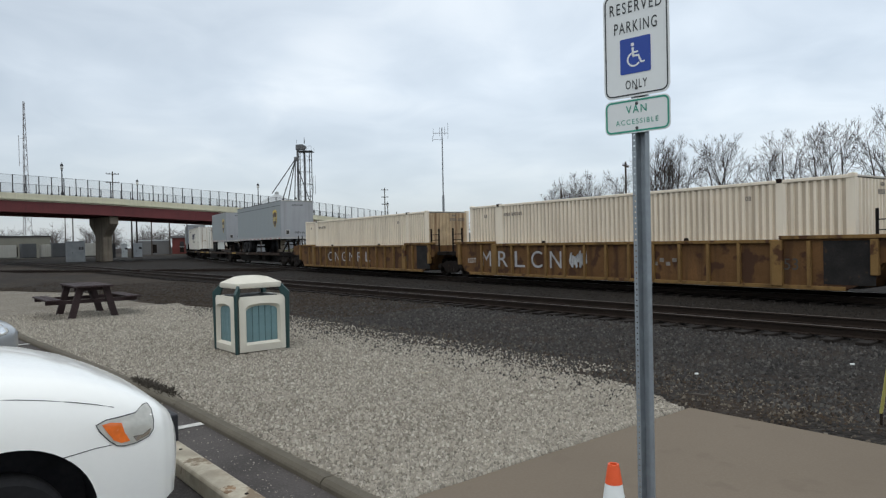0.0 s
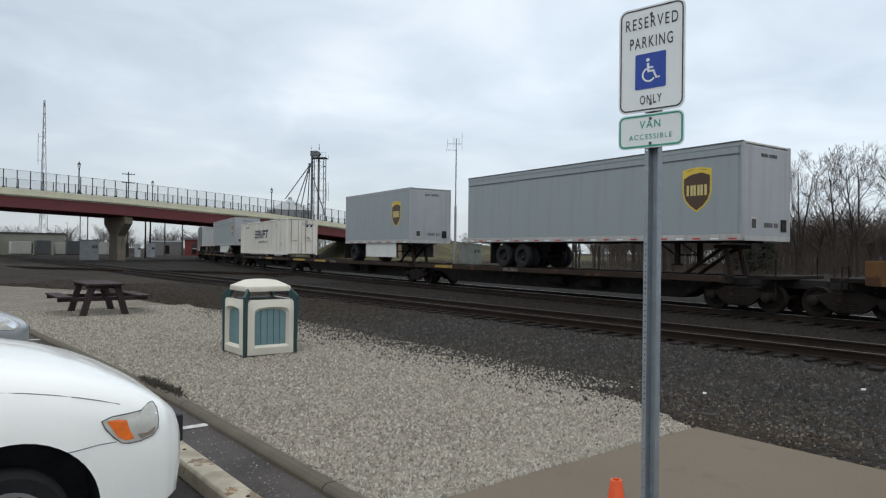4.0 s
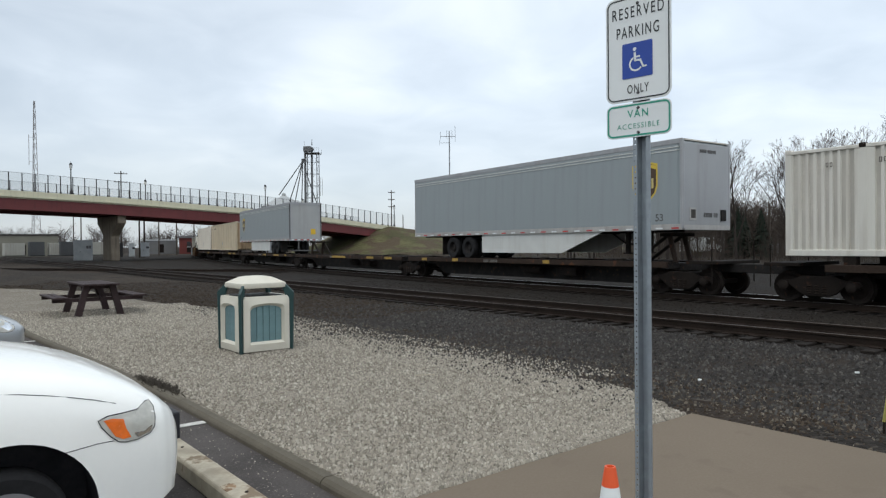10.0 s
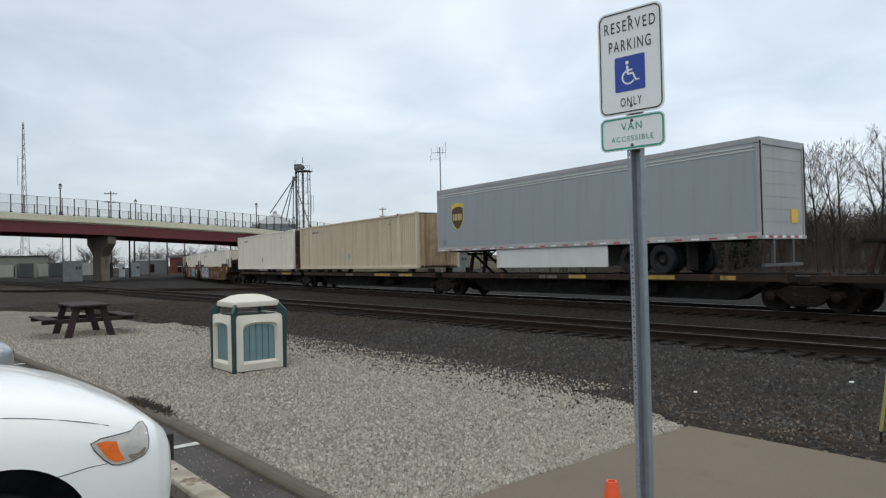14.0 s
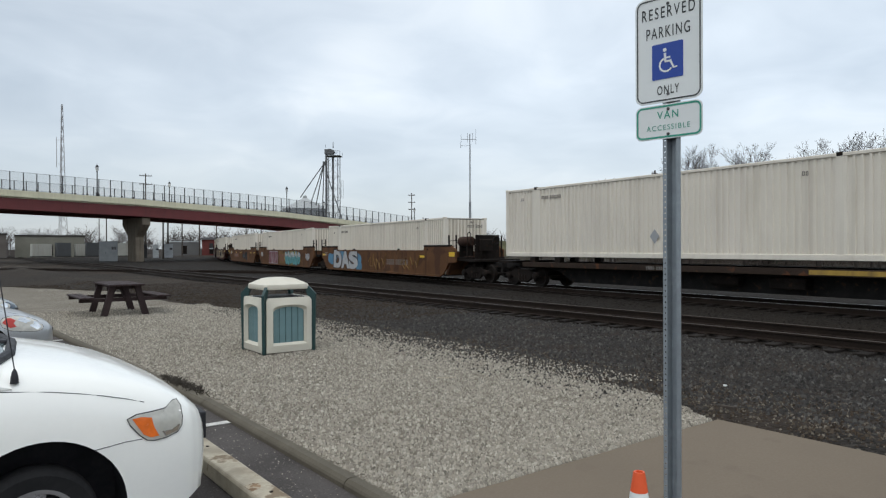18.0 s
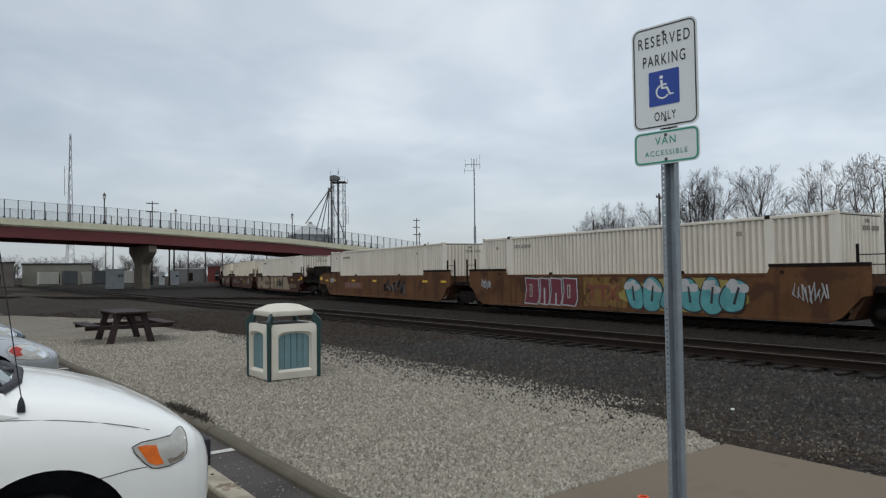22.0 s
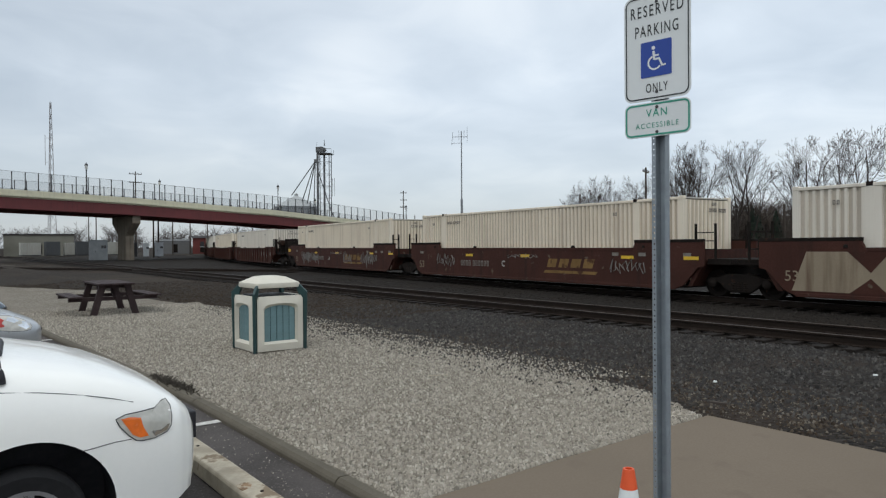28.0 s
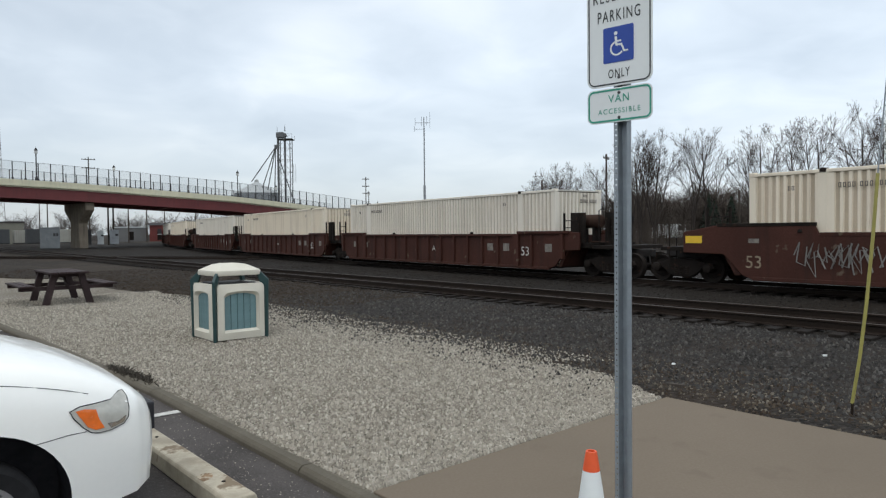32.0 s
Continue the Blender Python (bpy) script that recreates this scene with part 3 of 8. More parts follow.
def container(front, bottom, paint, label, end="panel", code=True, group="intermodal containers", smooth_side=False, end_paint=None, rusty_front=False):
    c = thing("shipping_container", label, "shipping container", group=group)
    k = paint.name
    h = LC / 2

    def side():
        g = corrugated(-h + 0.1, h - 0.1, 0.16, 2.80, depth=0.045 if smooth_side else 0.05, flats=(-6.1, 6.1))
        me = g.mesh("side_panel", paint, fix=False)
        return me if smooth_side else dark_fluted(me, paint)

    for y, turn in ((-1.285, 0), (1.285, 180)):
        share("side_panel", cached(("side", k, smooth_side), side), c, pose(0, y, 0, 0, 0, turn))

    def rail(z0, z1, t=0.05):
        return lambda: Geo().box(-h + 0.1, h - 0.1, -t, t, z0, z1).mesh("rail", paint, bevel=0.012, segs=1)

    for y in (-1.25, 1.25):
        share("bottom_rail", cached(("brail", k), rail(0.0, 0.17)), c, pose(0, y, 0))
        share("top_rail", cached(("trail", k), rail(2.79, 2.885)), c, pose(0, y, 0))
    for x in (-h + 0.08, h - 0.08, -6.1, 6.1):
        for y in (-1.22, 1.22):
            w = 0.075 if abs(x) > 7 else 0.11
            share("post", cached(("post", k, w), lambda: Geo().box(-w, w, -0.075, 0.075, 0.0, 2.89).mesh("post", paint, bevel=0.012, segs=1)), c, pose(x, y, 0))
    for x in (-h + 0.09, h - 0.09, -6.1, 6.1):
        for y in (-1.215, 1.215):
            cm = paint if abs(x) > 7 else M_GRIME
            share("corner_casting", cached(("cast", cm.name), lambda: Geo().box(-0.09, 0.09, -0.088, 0.088, -0.06, 0.06).mesh("corner_casting", cm, bevel=0.01, segs=1)), c, pose(x, y, 2.855))
    share("roof", cached(("roof", k), lambda: Geo().box(-h + 0.03, h - 0.03, -1.24, 1.24, 2.83, 2.875).mesh("roof", M_ROOF)), c, pose(0, 0, 0))
    share("floor", cached(("floor",), lambda: Geo().box(-h + 0.03, h - 0.03, -1.2, 1.2, 0.08, 0.16).mesh("floor", M_GRIME)), c, pose(0, 0, 0))
    ep = end_paint or paint
    for sx in (1, -1):
        if end == "door" and sx == 1:
            d = share("door_end", cached(("doorf", k), lambda: Geo().box(-0.03, 0.0, -1.15, 1.15, 0.1, 2.8).mesh("door_end", paint)), c, pose(h - 0.02, 0, 0), "white door end with rust runs")
            for y in (-0.86, -0.3, 0.3, 0.86):
                Geo().tube((0.03, y, 0.12), (0.03, y, 2.78), 0.022, n=6).part("lock_rod", M_DOORRUST, d)
            Geo().box(0.0, 0.015, -0.012, 0.012, 0.1, 2.8).part("door_gap", M_BLACK, d, fix=False)
            for y in (-0.58, 0.58):
                Geo().box(0.0, 0.05, y - 0.2, y + 0.2, 1.1, 1.16).part("handle", M_DOORRUST, d)
        elif rusty_front and sx == 1:
            d = share("end_panel", cached(("rustend",), lambda: Geo().box(-0.03, 0.0, -1.15, 1.15, 0.1, 2.8).mesh("end_panel", M_ENDRUST)), c, pose(h - 0.02, 0, 0), "sooty rusted end with cross ribs")
            for k in range(7):
                Geo().prism([(-1.14, 0.2 + 0.37 * k), (-1.14, 0.42 + 0.37 * k), (1.14, 0.42 + 0.37 * k), (1.14, 0.2 + 0.37 * k)], 0.0, 0.05, "x").part("cross_rib", M_ENDRUST, d, bevel=0.02, segs=1)
            Geo().tube((0.06, 0.12, 0.12), (0.06, 0.12, 2.78), 0.04, n=6).part("centre_rod", M_GRIME, d)
        else:
            share("end_panel", cached(("end", ep.name), lambda: dark_fluted(corrugated(-1.15, 1.15, 0.1, 2.8, depth=0.045).mesh("end_panel", ep, fix=False), ep)), c, pose(sx * (h - 0.02), 0, 0, 0, 0, 90 * sx))
    if code:
        code_bars(-h + 2.35, 2.38, 10, 0.13, M_CODE, c, y=-1.292)
        code_bars(-h + 1.1, 2.36, 2, 0.12, M_CODE, c, y=-1.335)
        code_bars(5.1, 2.36, 2, 0.12, M_CODE, c, y=-1.292)
        code_bars(0.1, 2.4, 8, 0.13, M_CODE, c, y=h - 0.018, end=True)
        code_bars(0.25, 2.62, 3, 0.1, M_CODE, c, y=h - 0.018, end=True)
    rolls(c, front, front + LC, bottom)
    return c


M_PALEGOLD = mat("pale gold emblem bars", (0.6, 0.5, 0.2), 0.4, var=0.1, bump=0)


def emblem(trailer, x, z, s=1.0):
    """A brown shield with a gold top band and a pale blob, as plain shapes."""
    out = [(-0.5, 0.62), (-0.25, 0.68), (0, 0.7), (0.25, 0.68), (0.5, 0.62), (0.5, -0.1), (0.42, -0.34), (0.24, -0.54), (0, -0.7), (-0.24, -0.54), (-0.42, -0.34), (-0.5, -0.1)]
    Geo().prism([(x + a * s * 1.12, z + b * s * 1.09) for a, b in out], -1.3085, -1.3025).part("emblem_border", M_GOLD, trailer)
    Geo().prism([(x + a * s, z + b * s) for a, b in out], -1.3125, -1.3085).part("emblem", M_SHIELD, trailer)
    band = [(-0.5, 0.62), (0, 0.7), (0.5, 0.62), (0.5, 0.46), (0.2, 0.57), (-0.2, 0.53), (-0.5, 0.4)]
    Geo().prism([(x + a * s, z + b * s) for a, b in band], -1.3165, -1.3125).part("emblem_band", M_GOLD, trailer)
    g = Geo()
    for cx in (-0.27, 0.0, 0.27):
        g.box(x + (cx - 0.12) * s, x + (cx - 0.03) * s, -1.3165, -1.3125, z - 0.2 * s, z + 0.16 * s)
        g.box(x + (cx + 0.03) * s, x + (cx + 0.12) * s, -1.3165, -1.3125, z - 0.2 * s, z + 0.16 * s)
    g.part("emblem_bars", M_PALEGOLD, trailer, fix=False)


def road_wheel(parent, x, y, z, r=0.5):
    w = Geo().lathe([(r * 0.56, -0.14), (r * 0.92, -0.15), (r, -0.1), (r, 0.1), (r * 0.92, 0.15), (r * 0.56, 0.14), (r * 0.56, -0.14)], axis="y", n=20)
    t = new("wheel", cached(("tyre", r), lambda: w.mesh("wheel", M_TYRE, smooth=True)))
    t.parent, t.matrix_basis = parent, pose(x, y, z)
    share("rim", cached(("rim", r), lambda: Geo().lathe([(0.0, -0.04), (r * 0.2, -0.09), (r * 0.24, -0.04), (r * 0.45, 0.02), (r * 0.54, -0.1), (r * 0.58, -0.13), (r * 0.58, 0.13), (0, 0.13)], axis="y", n=20).mesh("rim", M_BLACK, smooth=True)), t, pose(0, 0, 0))


M_DOOR = mat("dull grey-white roll-up door", (0.37, 0.38, 0.375), 0.6, var=0.08, scale=0.8, bump=0.05, streak=(0.25, 0.24, 0.22), streak_amount=0.5)
M_DECK = mat("rust-brown deck steel", (0.034, 0.023, 0.017), 0.8, var=0.3, scale=1.2, bump=0.25, spots=(0.1, 0.042, 0.022), spot_scale=2.0)


def trailer(front, length, label, top, height, nose=1, skirt=True, emblem_at=None, tandem_from_rear=2.4, axles=2, dark_top=False, emblem_size=1.0, stripe=False):
    """A box trailer; nose +1 when its front leads, -1 when its doors lead."""
    tr = thing("semi_trailer", label, "semi-trailer", group="trailers on the train")
    h, z0 = length / 2, top - height
    body = Geo()
    body.box(-h + 0.06, h - 0.06, -1.285, 1.285, z0 + 0.12, top - 0.06)
    body.part("box", M_GREYSIDE, tr, bevel=0.02, segs=2)
    # side sheets with narrow joints
    n = max(3, int(round(length / 1.22)))
    w = (length - 0.3) / n
    sheet = cached(("sheet", round(w, 3), round(height, 3)), lambda: Geo().box(0.001, w - 0.001, -0.008, 0.008, 0, height - 0.32).mesh("side_sheet", M_GREYSIDE))
    for k in range(n):
        for y in (-1.292, 1.292):
            share("side_sheet", sheet, tr, pose(-h + 0.15 + k * w, y, z0 + 0.2))
    for y in (-1.275, 1.275):
        Geo().box(-h, h, y - 0.035, y + 0.035, z0, z0 + 0.19).part("bottom_rail", M_ALU, tr, bevel=0.01, segs=1)
        Geo().box(-h, h, y - 0.035, y + 0.035, top - 0.17, top).part("top_rail", M_GREYEND if not dark_top else M_GREYSIDE, tr, bevel=0.015, segs=2)
        if stripe:
            for dz in (0.27, 0.37):
                Geo().box(-h + 0.1, h - 0.1, y - 0.04, y + 0.04, top - dz - 0.014, top - dz + 0.014).part("upper_moulding", M_SKIRT, tr, fix=False)
        if dark_top:
            Geo().box(-h + 0.1, h - 0.12, y - 0.04, y + 0.04, top - 0.40, top - 0.365).part("upper_moulding", M_HUB, tr, fix=False)
            Geo().box(-h, h, y - 0.037, y + 0.037, top - 0.05, top + 0.004).part("roof_edge", M_HUB, tr, fix=False)
    Geo().box(-h + 0.02, h - 0.02, -1.24, 1.24, top - 0.05, top - 0.005).part("roof", M_ROOF, tr, fix=False)
    # reflective dashes on the lower rail
    x, k = -h + 0.25, 0
    while x < h - 0.3:
        Geo().box(x, x + 0.28, -1.3145, -1.3105, z0 + 0.035, z0 + 0.085).part("reflector", M_REDMARK if k % 2 else M_SIGNW, tr, fix=False)
        x, k = x + 0.62, k + 1
    f = h * nose
    # nose: rounded posts and a pale panel
    front_p = Geo()
    front_p.prism([(-1.2, z0 + 0.15), (1.2, z0 + 0.15), (1.2, top - 0.12), (-1.2, top - 0.12)], f - 0.05 * nose, f + 0.03 * nose, "x")
    front_p.part("front_panel", M_GREYEND, tr, bevel=0.02)
    for y in (-1.24, 1.24):
        Geo().tube((f - 0.03 * nose, y, z0 + 0.05), (f - 0.03 * nose, y, top - 0.03), 0.075, n=10).part("corner_post", M_GREYEND, tr, smooth=True)
    Geo().box(f - 0.03, f + 0.045, -1.25, 1.25, z0, z0 + 0.16).part("front_sill", M_ALU, tr, fix=False)
    fx = f + 0.034 * nose if nose > 0 else f - 0.04
    if nose > 0:
        code_bars(-0.4, top - 0.42, 9, 0.11, M_DARKMARK, tr, y=f + 0.034, end=True)
        Geo().box(f + 0.03, f + 0.05, -0.95, -0.62, z0 + 0.32, z0 + 0.72).part("document_box", M_ALU, tr)
        Geo().box(f + 0.05, f + 0.055, -0.9, -0.67, z0 + 0.38, z0 + 0.66).part("placard", M_DARKMARK, tr, fix=False)
        Geo().box(f + 0.03, f + 0.07, 0.72, 1.0, z0 + 0.3, z0 + 0.68).part("connector_box", M_BLACK, tr, bevel=0.01)
        code_bars(-0.2, z0 + 0.42, 6, 0.14, M_DARKMARK, tr, y=f + 0.034, end=True)
    # rear: framed roll-up door
    r = -f
    o = -nose
    Geo().prism([(-1.14, z0 + 0.14), (1.14, z0 + 0.14), (1.14, top - 0.2), (-1.14, top - 0.2)], r - 0.06 * o, r - 0.02 * o, "x").part("rear_door", M_DOOR, tr)
    for k in range(1, 7):
        z = z0 + 0.14 + k * (height - 0.34) / 7
        Geo().box(min(r - 0.03 * o, r - 0.012 * o), max(r - 0.03 * o, r - 0.012 * o), -1.12, 1.12, z - 0.006, z + 0.006).part("door_joint", M_DOOR, tr, fix=False)
    fr = Geo()
    a, b = sorted((r - 0.08 * o, r + 0.015 * o))
    for y in (-1.285, 1.14):
        fr.box(a, b, y, y + 0.145, z0, top)
    fr.box(a, b, -1.14, 1.14, top - 0.2, top)
    fr.box(a, b, -1.14, 1.14, z0, z0 + 0.14)
    fr.part("door_frame", M_GREYEND, tr, fix=False)
    if nose < 0:
        for y in (-1.28, 1.2):
            Geo().box(r + 0.0, r + 0.025, y, y + 0.07, z0 + 0.1, top - 0.1).part("frame_edge", M_BLACK, tr, fix=False)
        Geo().box(r - 0.01, r + 0.004, 0.42, 0.8, z0 + 0.48, z0 + 0.9).part("door_placard", M_YELLOW, tr, fix=False)
        x, k = -1.1, 0
        while x < 1.05:
            Geo().box(r + 0.015, r + 0.02, x, x + 0.17, z0 + 0.03, z0 + 0.1).part("reflector", M_REDMARK if k % 2 else M_SIGNW, tr, fix=False)
            x, k = x + 0.24, k + 1
        for y in (-0.55, 0.55):
            Geo().box(r - 0.1, r - 0.02, y - 0.05, y + 0.05, z0 - 0.75, z0).part("guard_post", M_HUB, tr)
        Geo().box(r - 0.12, r - 0.02, -1.1, 1.1, z0 - 0.82, z0 - 0.72).part("underride_guard", M_HUB, tr, bevel=0.01)
    # running gear
    wz = 1.05 + 0.5
    for i in range(axles):
        x = r - o * (tandem_from_rear + 1.25 * i - 0.62 * (axles - 1))
        Geo().tube((x, -1.1, wz), (x, 1.1, wz), 0.07, n=8).part("axle", M_BLACK, tr)
        for y in (-1.12, -0.78, 0.78, 1.12):
            road_wheel(tr, x, y, wz)
    xa = r - o * (tandem_from_rear - 1.3)
    xb = r - o * (tandem_from_rear + 1.5)
    for y in (-0.5, 0.5):
        Geo().box(min(xa, xb), max(xa, xb), y - 0.06, y + 0.06, z0 - 0.38, z0).part("slider_rail", M_BLACK, tr)
    Geo().box(r - o * (tandem_from_rear - 1.55) - 0.02, r - o * (tandem_from_rear - 1.55) + 0.02, -1.2, -0.65, wz - 0.35, z0).part("mud_flap", M_BLACK, tr)
    lx = f - nose * 2.75
    for y in (-0.62, 0.62):
        Geo().box(lx - 0.07, lx + 0.07, y - 0.07, y + 0.07, z0 - 0.75, z0).part("landing_leg", M_GRIME, tr)
        Geo().box(lx - 0.14, lx + 0.14, y - 0.13, y + 0.13, z0 - 0.8, z0 - 0.75).part("landing_foot", M_GRIME, tr)
        Geo().tube((lx, y, z0 - 0.5), (lx - nose * 0.8, y, z0), 0.03, n=6).part("leg_brace", M_GRIME, tr)
    Geo().tube((lx, -0.62, z0 - 0.45), (lx, 0.62, z0 - 0.45), 0.03, n=6).part("leg_shaft", M_GRIME, tr)
    for k in range(int(length / 1.5)):
        x = -h + 0.9 + 1.5 * k
        Geo().box(x - 0.03, x + 0.03, -1.2, 1.2, z0 - 0.05, z0 + 0.1).part("cross_member", M_BLACK, tr, fix=False)
    if skirt:
        x1 = r - o * (tandem_from_rear + 1.45 + 0.2)
        x2 = f - nose * (4.3 if length > 10 else 1.6)
        pts = [(x1, z0), (x1, z0 - 0.78), (x2 - (1.2 if nose > 0 and length > 10 else 0.0), z0 - 0.78), (x2 + (0.9 if nose > 0 and length > 10 else 0.0), z0)]
        for y in (-1.24, 1.2):
            Geo().prism(pts, y, y + 0.03, "y").part("side_skirt", M_SKIRT, tr)
    if emblem_at is not None:
        emblem(tr, emblem_at, z0 + height * 0.54, emblem_size * 0.93)
    rolls(tr, front, front + length)
    return tr


def bogie_part_meshes():
    w = Geo().lathe([(0.0, -0.07), (0.11, -0.075), (0.12, -0.03), (0.30, 0.0), (0.36, -0.06), (0.42, -0.07), (0.425, 0.055), (0.455, 0.07), (0.455, 0.09), (0.34, 0.09), (0.3, 0.05), (0.1, 0.05), (0.0, 0.06)], axis="y", n=24)
    MESHES["wheel"] = w.mesh("wheel", M_GRIME, smooth=True)
    MESHES["tread"] = Geo().lathe([(0.40, -0.072), (0.427, -0.071), (0.427, -0.06)], axis="y", n=24).mesh("rim", M_RAILTOP, smooth=True)
    side = Geo()
    prof = [(-1.12, 0.46), (-1.05, 0.60), (-0.72, 0.62), (-0.42, 0.74), (0.42, 0.74), (0.72, 0.62), (1.05, 0.60), (1.12, 0.46), (0.95, 0.36), (0.72, 0.46), (0.48, 0.26), (0.30, 0.18), (-0.30, 0.18), (-0.48, 0.26), (-0.72, 0.46), (-0.95, 0.36)]
    side.prism(prof, -0.07, 0.07)
    MESHES["sideframe"] = side.mesh("side_frame", M_GRIME, bevel=0.02, segs=1)
    MESHES["axlebox"] = Geo().lathe([(0, -0.14), (0.1, -0.13), (0.14, -0.1), (0.14, 0.08), (0, 0.08)], axis="y", n=14).mesh("axle_box", M_GRIME, smooth=True)
    sp = Geo()
    for x in (-0.2, 0.0, 0.2):
        for k in range(4):
            sp.lathe([(0.06, 0.0), (0.09, 0.02), (0.06, 0.045)], (x, 0, 0.25 + 0.065 * k), n=10)
    MESHES["springs"] = sp.mesh("spring_group", M_RAIL, smooth=True)
    MESHES["bolster"] = Geo().box(-0.2, 0.2, -1.0, 1.0, 0.5, 0.72).mesh("bolster", M_BLACK, bevel=0.03, segs=1)
    MESHES["axle"] = Geo().tube((0, -0.98, 0), (0, 0.98, 0), 0.075, n=10).mesh("axle", M_GRIME, smooth=True)


bogie_part_meshes()
WHEELSETS = []


def bogie(s):
    b = thing("rail_bogie", "grimy cast-steel two-axle bogie on the rails", "rail bogie", group="bogies under the train")
    for y in (-1.0, 1.0):
        share("side_frame", MESHES["sideframe"], b, pose(0, y, 0))
        tagged(share("spring_group", MESHES["springs"], b, pose(0, y * 1.02, 0)), kind="stuff")
        for x in (-0.89, 0.89):
            share("axle_box", MESHES["axlebox"], b, pose(x, y * 1.03, 0.455, 0, 0, 0 if y < 0 else 180))
    share("bolster", MESHES["bolster"], b, pose(0, 0, 0))
    for x in (-0.89, 0.89):
        a = share("wheelset", MESHES["axle"], b, pose(x, 0, 0.427))
        WHEELSETS.append((a, x))
        for y, turn in ((-0.76, 0), (0.76, 180)):
            w = share("wheel", MESHES["wheel"], a, pose(0, y, 0, 0, 0, turn))
    rolls(b, s - 0.9, s + 0.9)
    return b


def well_unit(front, paint, label, ribbed=False, trim=None, tall_end=True, brake_front=False, brake_rear=False):
    """One platform of a well car, sunk between its bogies; local origin over the middle of the container."""
    wl = thing("well_car", label, "well car", group="well cars")
    trim = trim or paint
    zt, zb = 1.50, 0.22
    ef, er = 9.4 if brake_front else 8.95, 10.05 if brake_rear else 8.95
    cap = 0.1 if ribbed else 0.27
    prof = [(-er, 0.95), (-8.75, 0.92), (-8.2, zb + 0.12), (-7.9, zb), (7.9, zb), (8.2, zb + 0.12), (8.75, 0.92), (ef, 0.95), (ef, zt + 0.08), (8.95, zt + cap), (6.25, zt + cap), (6.12, zt), (-6.12, zt), (-6.25, zt + cap), (-8.95, zt + cap), (-er, zt + 0.08)]
    prof = [q for k, q in enumerate(prof) if q not in prof[:k]]
    key = (paint.name, ribbed, ef, er)

    def side():
        return Geo().prism(prof, -0.05, 0.05).mesh("side_wall", paint, bevel=0.012, segs=1)

    for y in (-1.42, 1.42):
        share("side_wall", cached(("wellside", key), side), wl, pose(0, y, 0))
    out = 0.11 if ribbed else 0.055
    for y, o in ((-1.42, -1), (1.42, 1)):
        for x0, x1, z in ((-6.1, 6.1, zt), (-8.95, -6.2, zt + cap), (6.2, 8.95, zt + cap)):
            cm = trim if ribbed or z == zt else M_GRIME
            share("top_chord", cached(("chord", cm.name, out, round(x1 - x0, 2)), lambda: Geo().box(0, x1 - x0, -out, out, -0.05, 0.05).mesh("top_chord", cm, bevel=0.01, segs=1)), wl, pose(x0, y + o * (0.03 if ribbed else 0.008), z))
        share("lower_chord", cached(("lchord", trim.name, out), lambda: Geo().box(-7.9, 7.9, -out * 0.8, out * 0.8, -0.05, 0.06).mesh("lower_chord", trim, bevel=0.01, segs=1)), wl, pose(0, y + o * 0.02, zb + 0.02))
        if ribbed:
            for k in range(15):
                x = -7.0 + k
                share("rib", cached(("rib", trim.name), lambda: Geo().box(-0.05, 0.05, -0.06, 0.06, zb + 0.05, zt).mesh("rib", trim, bevel=0.01, segs=1)), wl, pose(x, y + o * 0.08, 0))
            for x, hw in ((-8.6, 0.09), (-6.15, 0.14), (6.15, 0.14), (8.6, 0.09)):
                Geo().box(x - hw, x + hw, y - 0.075 + o * 0.08, y + 0.075 + o * 0.08, 0.62 if abs(x) > 8 else zb + 0.05, zt + 0.03).part("wide_post", trim, wl, bevel=0.01, segs=1)
    for on, x0, x1 in ((brake_rear, -er + 0.08, -er + 0.62), (brake_front, ef - 0.62, ef - 0.08)):
        if on and not ribbed:
            side_mark(x0, x1, 1.24, 1.46, M_YELLOW, wl, "end_reflector", y=-1.473)
    share("well_floor", cached(("wfloor",), lambda: Geo().box(-8.2, 8.2, -1.36, 1.36, 0.25, 0.32).mesh("well_floor", M_GRIME)), wl, pose(0, 0, 0))
    for sx in (-1, 1):
        g = Geo().prism([(8.3, 0.32), (8.45, 0.32), (8.95, 1.15), (8.95, 1.5), (8.8, 1.5), (8.75, 1.2)], -1.37, 1.37)
        share("end_bulkhead", cached(("wbulk", key), lambda: g.mesh("end_bulkhead", paint)), wl, pose(0, 0, 0, 0, 0, 0 if sx > 0 else 180))
        share("end_platform", cached(("wplat", key), lambda: Geo().box(8.9, 9.75, -1.25, 1.25, 1.02, 1.2).mesh("end_platform", M_GRIME, bevel=0.01, segs=1)), wl, pose(0, 0, 0, 0, 0, 0 if sx > 0 else 180))
        share("centre_arm", cached(("warm",), lambda: Geo().box(8.6, 10.1, -0.3, 0.3, 0.7, 1.02).mesh("centre_arm", M_BLACK, bevel=0.02, segs=1)), wl, pose(0, 0, 0, 0, 0, 0 if sx > 0 else 180))
        for y in (-1.36, 1.36):
            for x in (8.6, 9.3):
                Geo().box(sx * x - 0.03, sx * x + 0.03, y - 0.03, y + 0.03, 1.2, 2.3).part("hand_post", M_GRIME, wl, fix=False)
            for k in range(3):
                Geo().tube((sx * 8.6, y, 1.5 + 0.26 * k), (sx * 9.3, y, 1.5 + 0.26 * k), 0.015, n=5).part("rung", M_GRIME, wl, fix=False)
    for x in (-6.6, -3.2, 3.2, 6.6):
        Geo().lathe([(0.0, 0.09), (0.06, 0.08), (0.08, 0.0)], (x, -1.44, zt + (0.05)), n=8).part("guide_block", M_GRIME, wl)
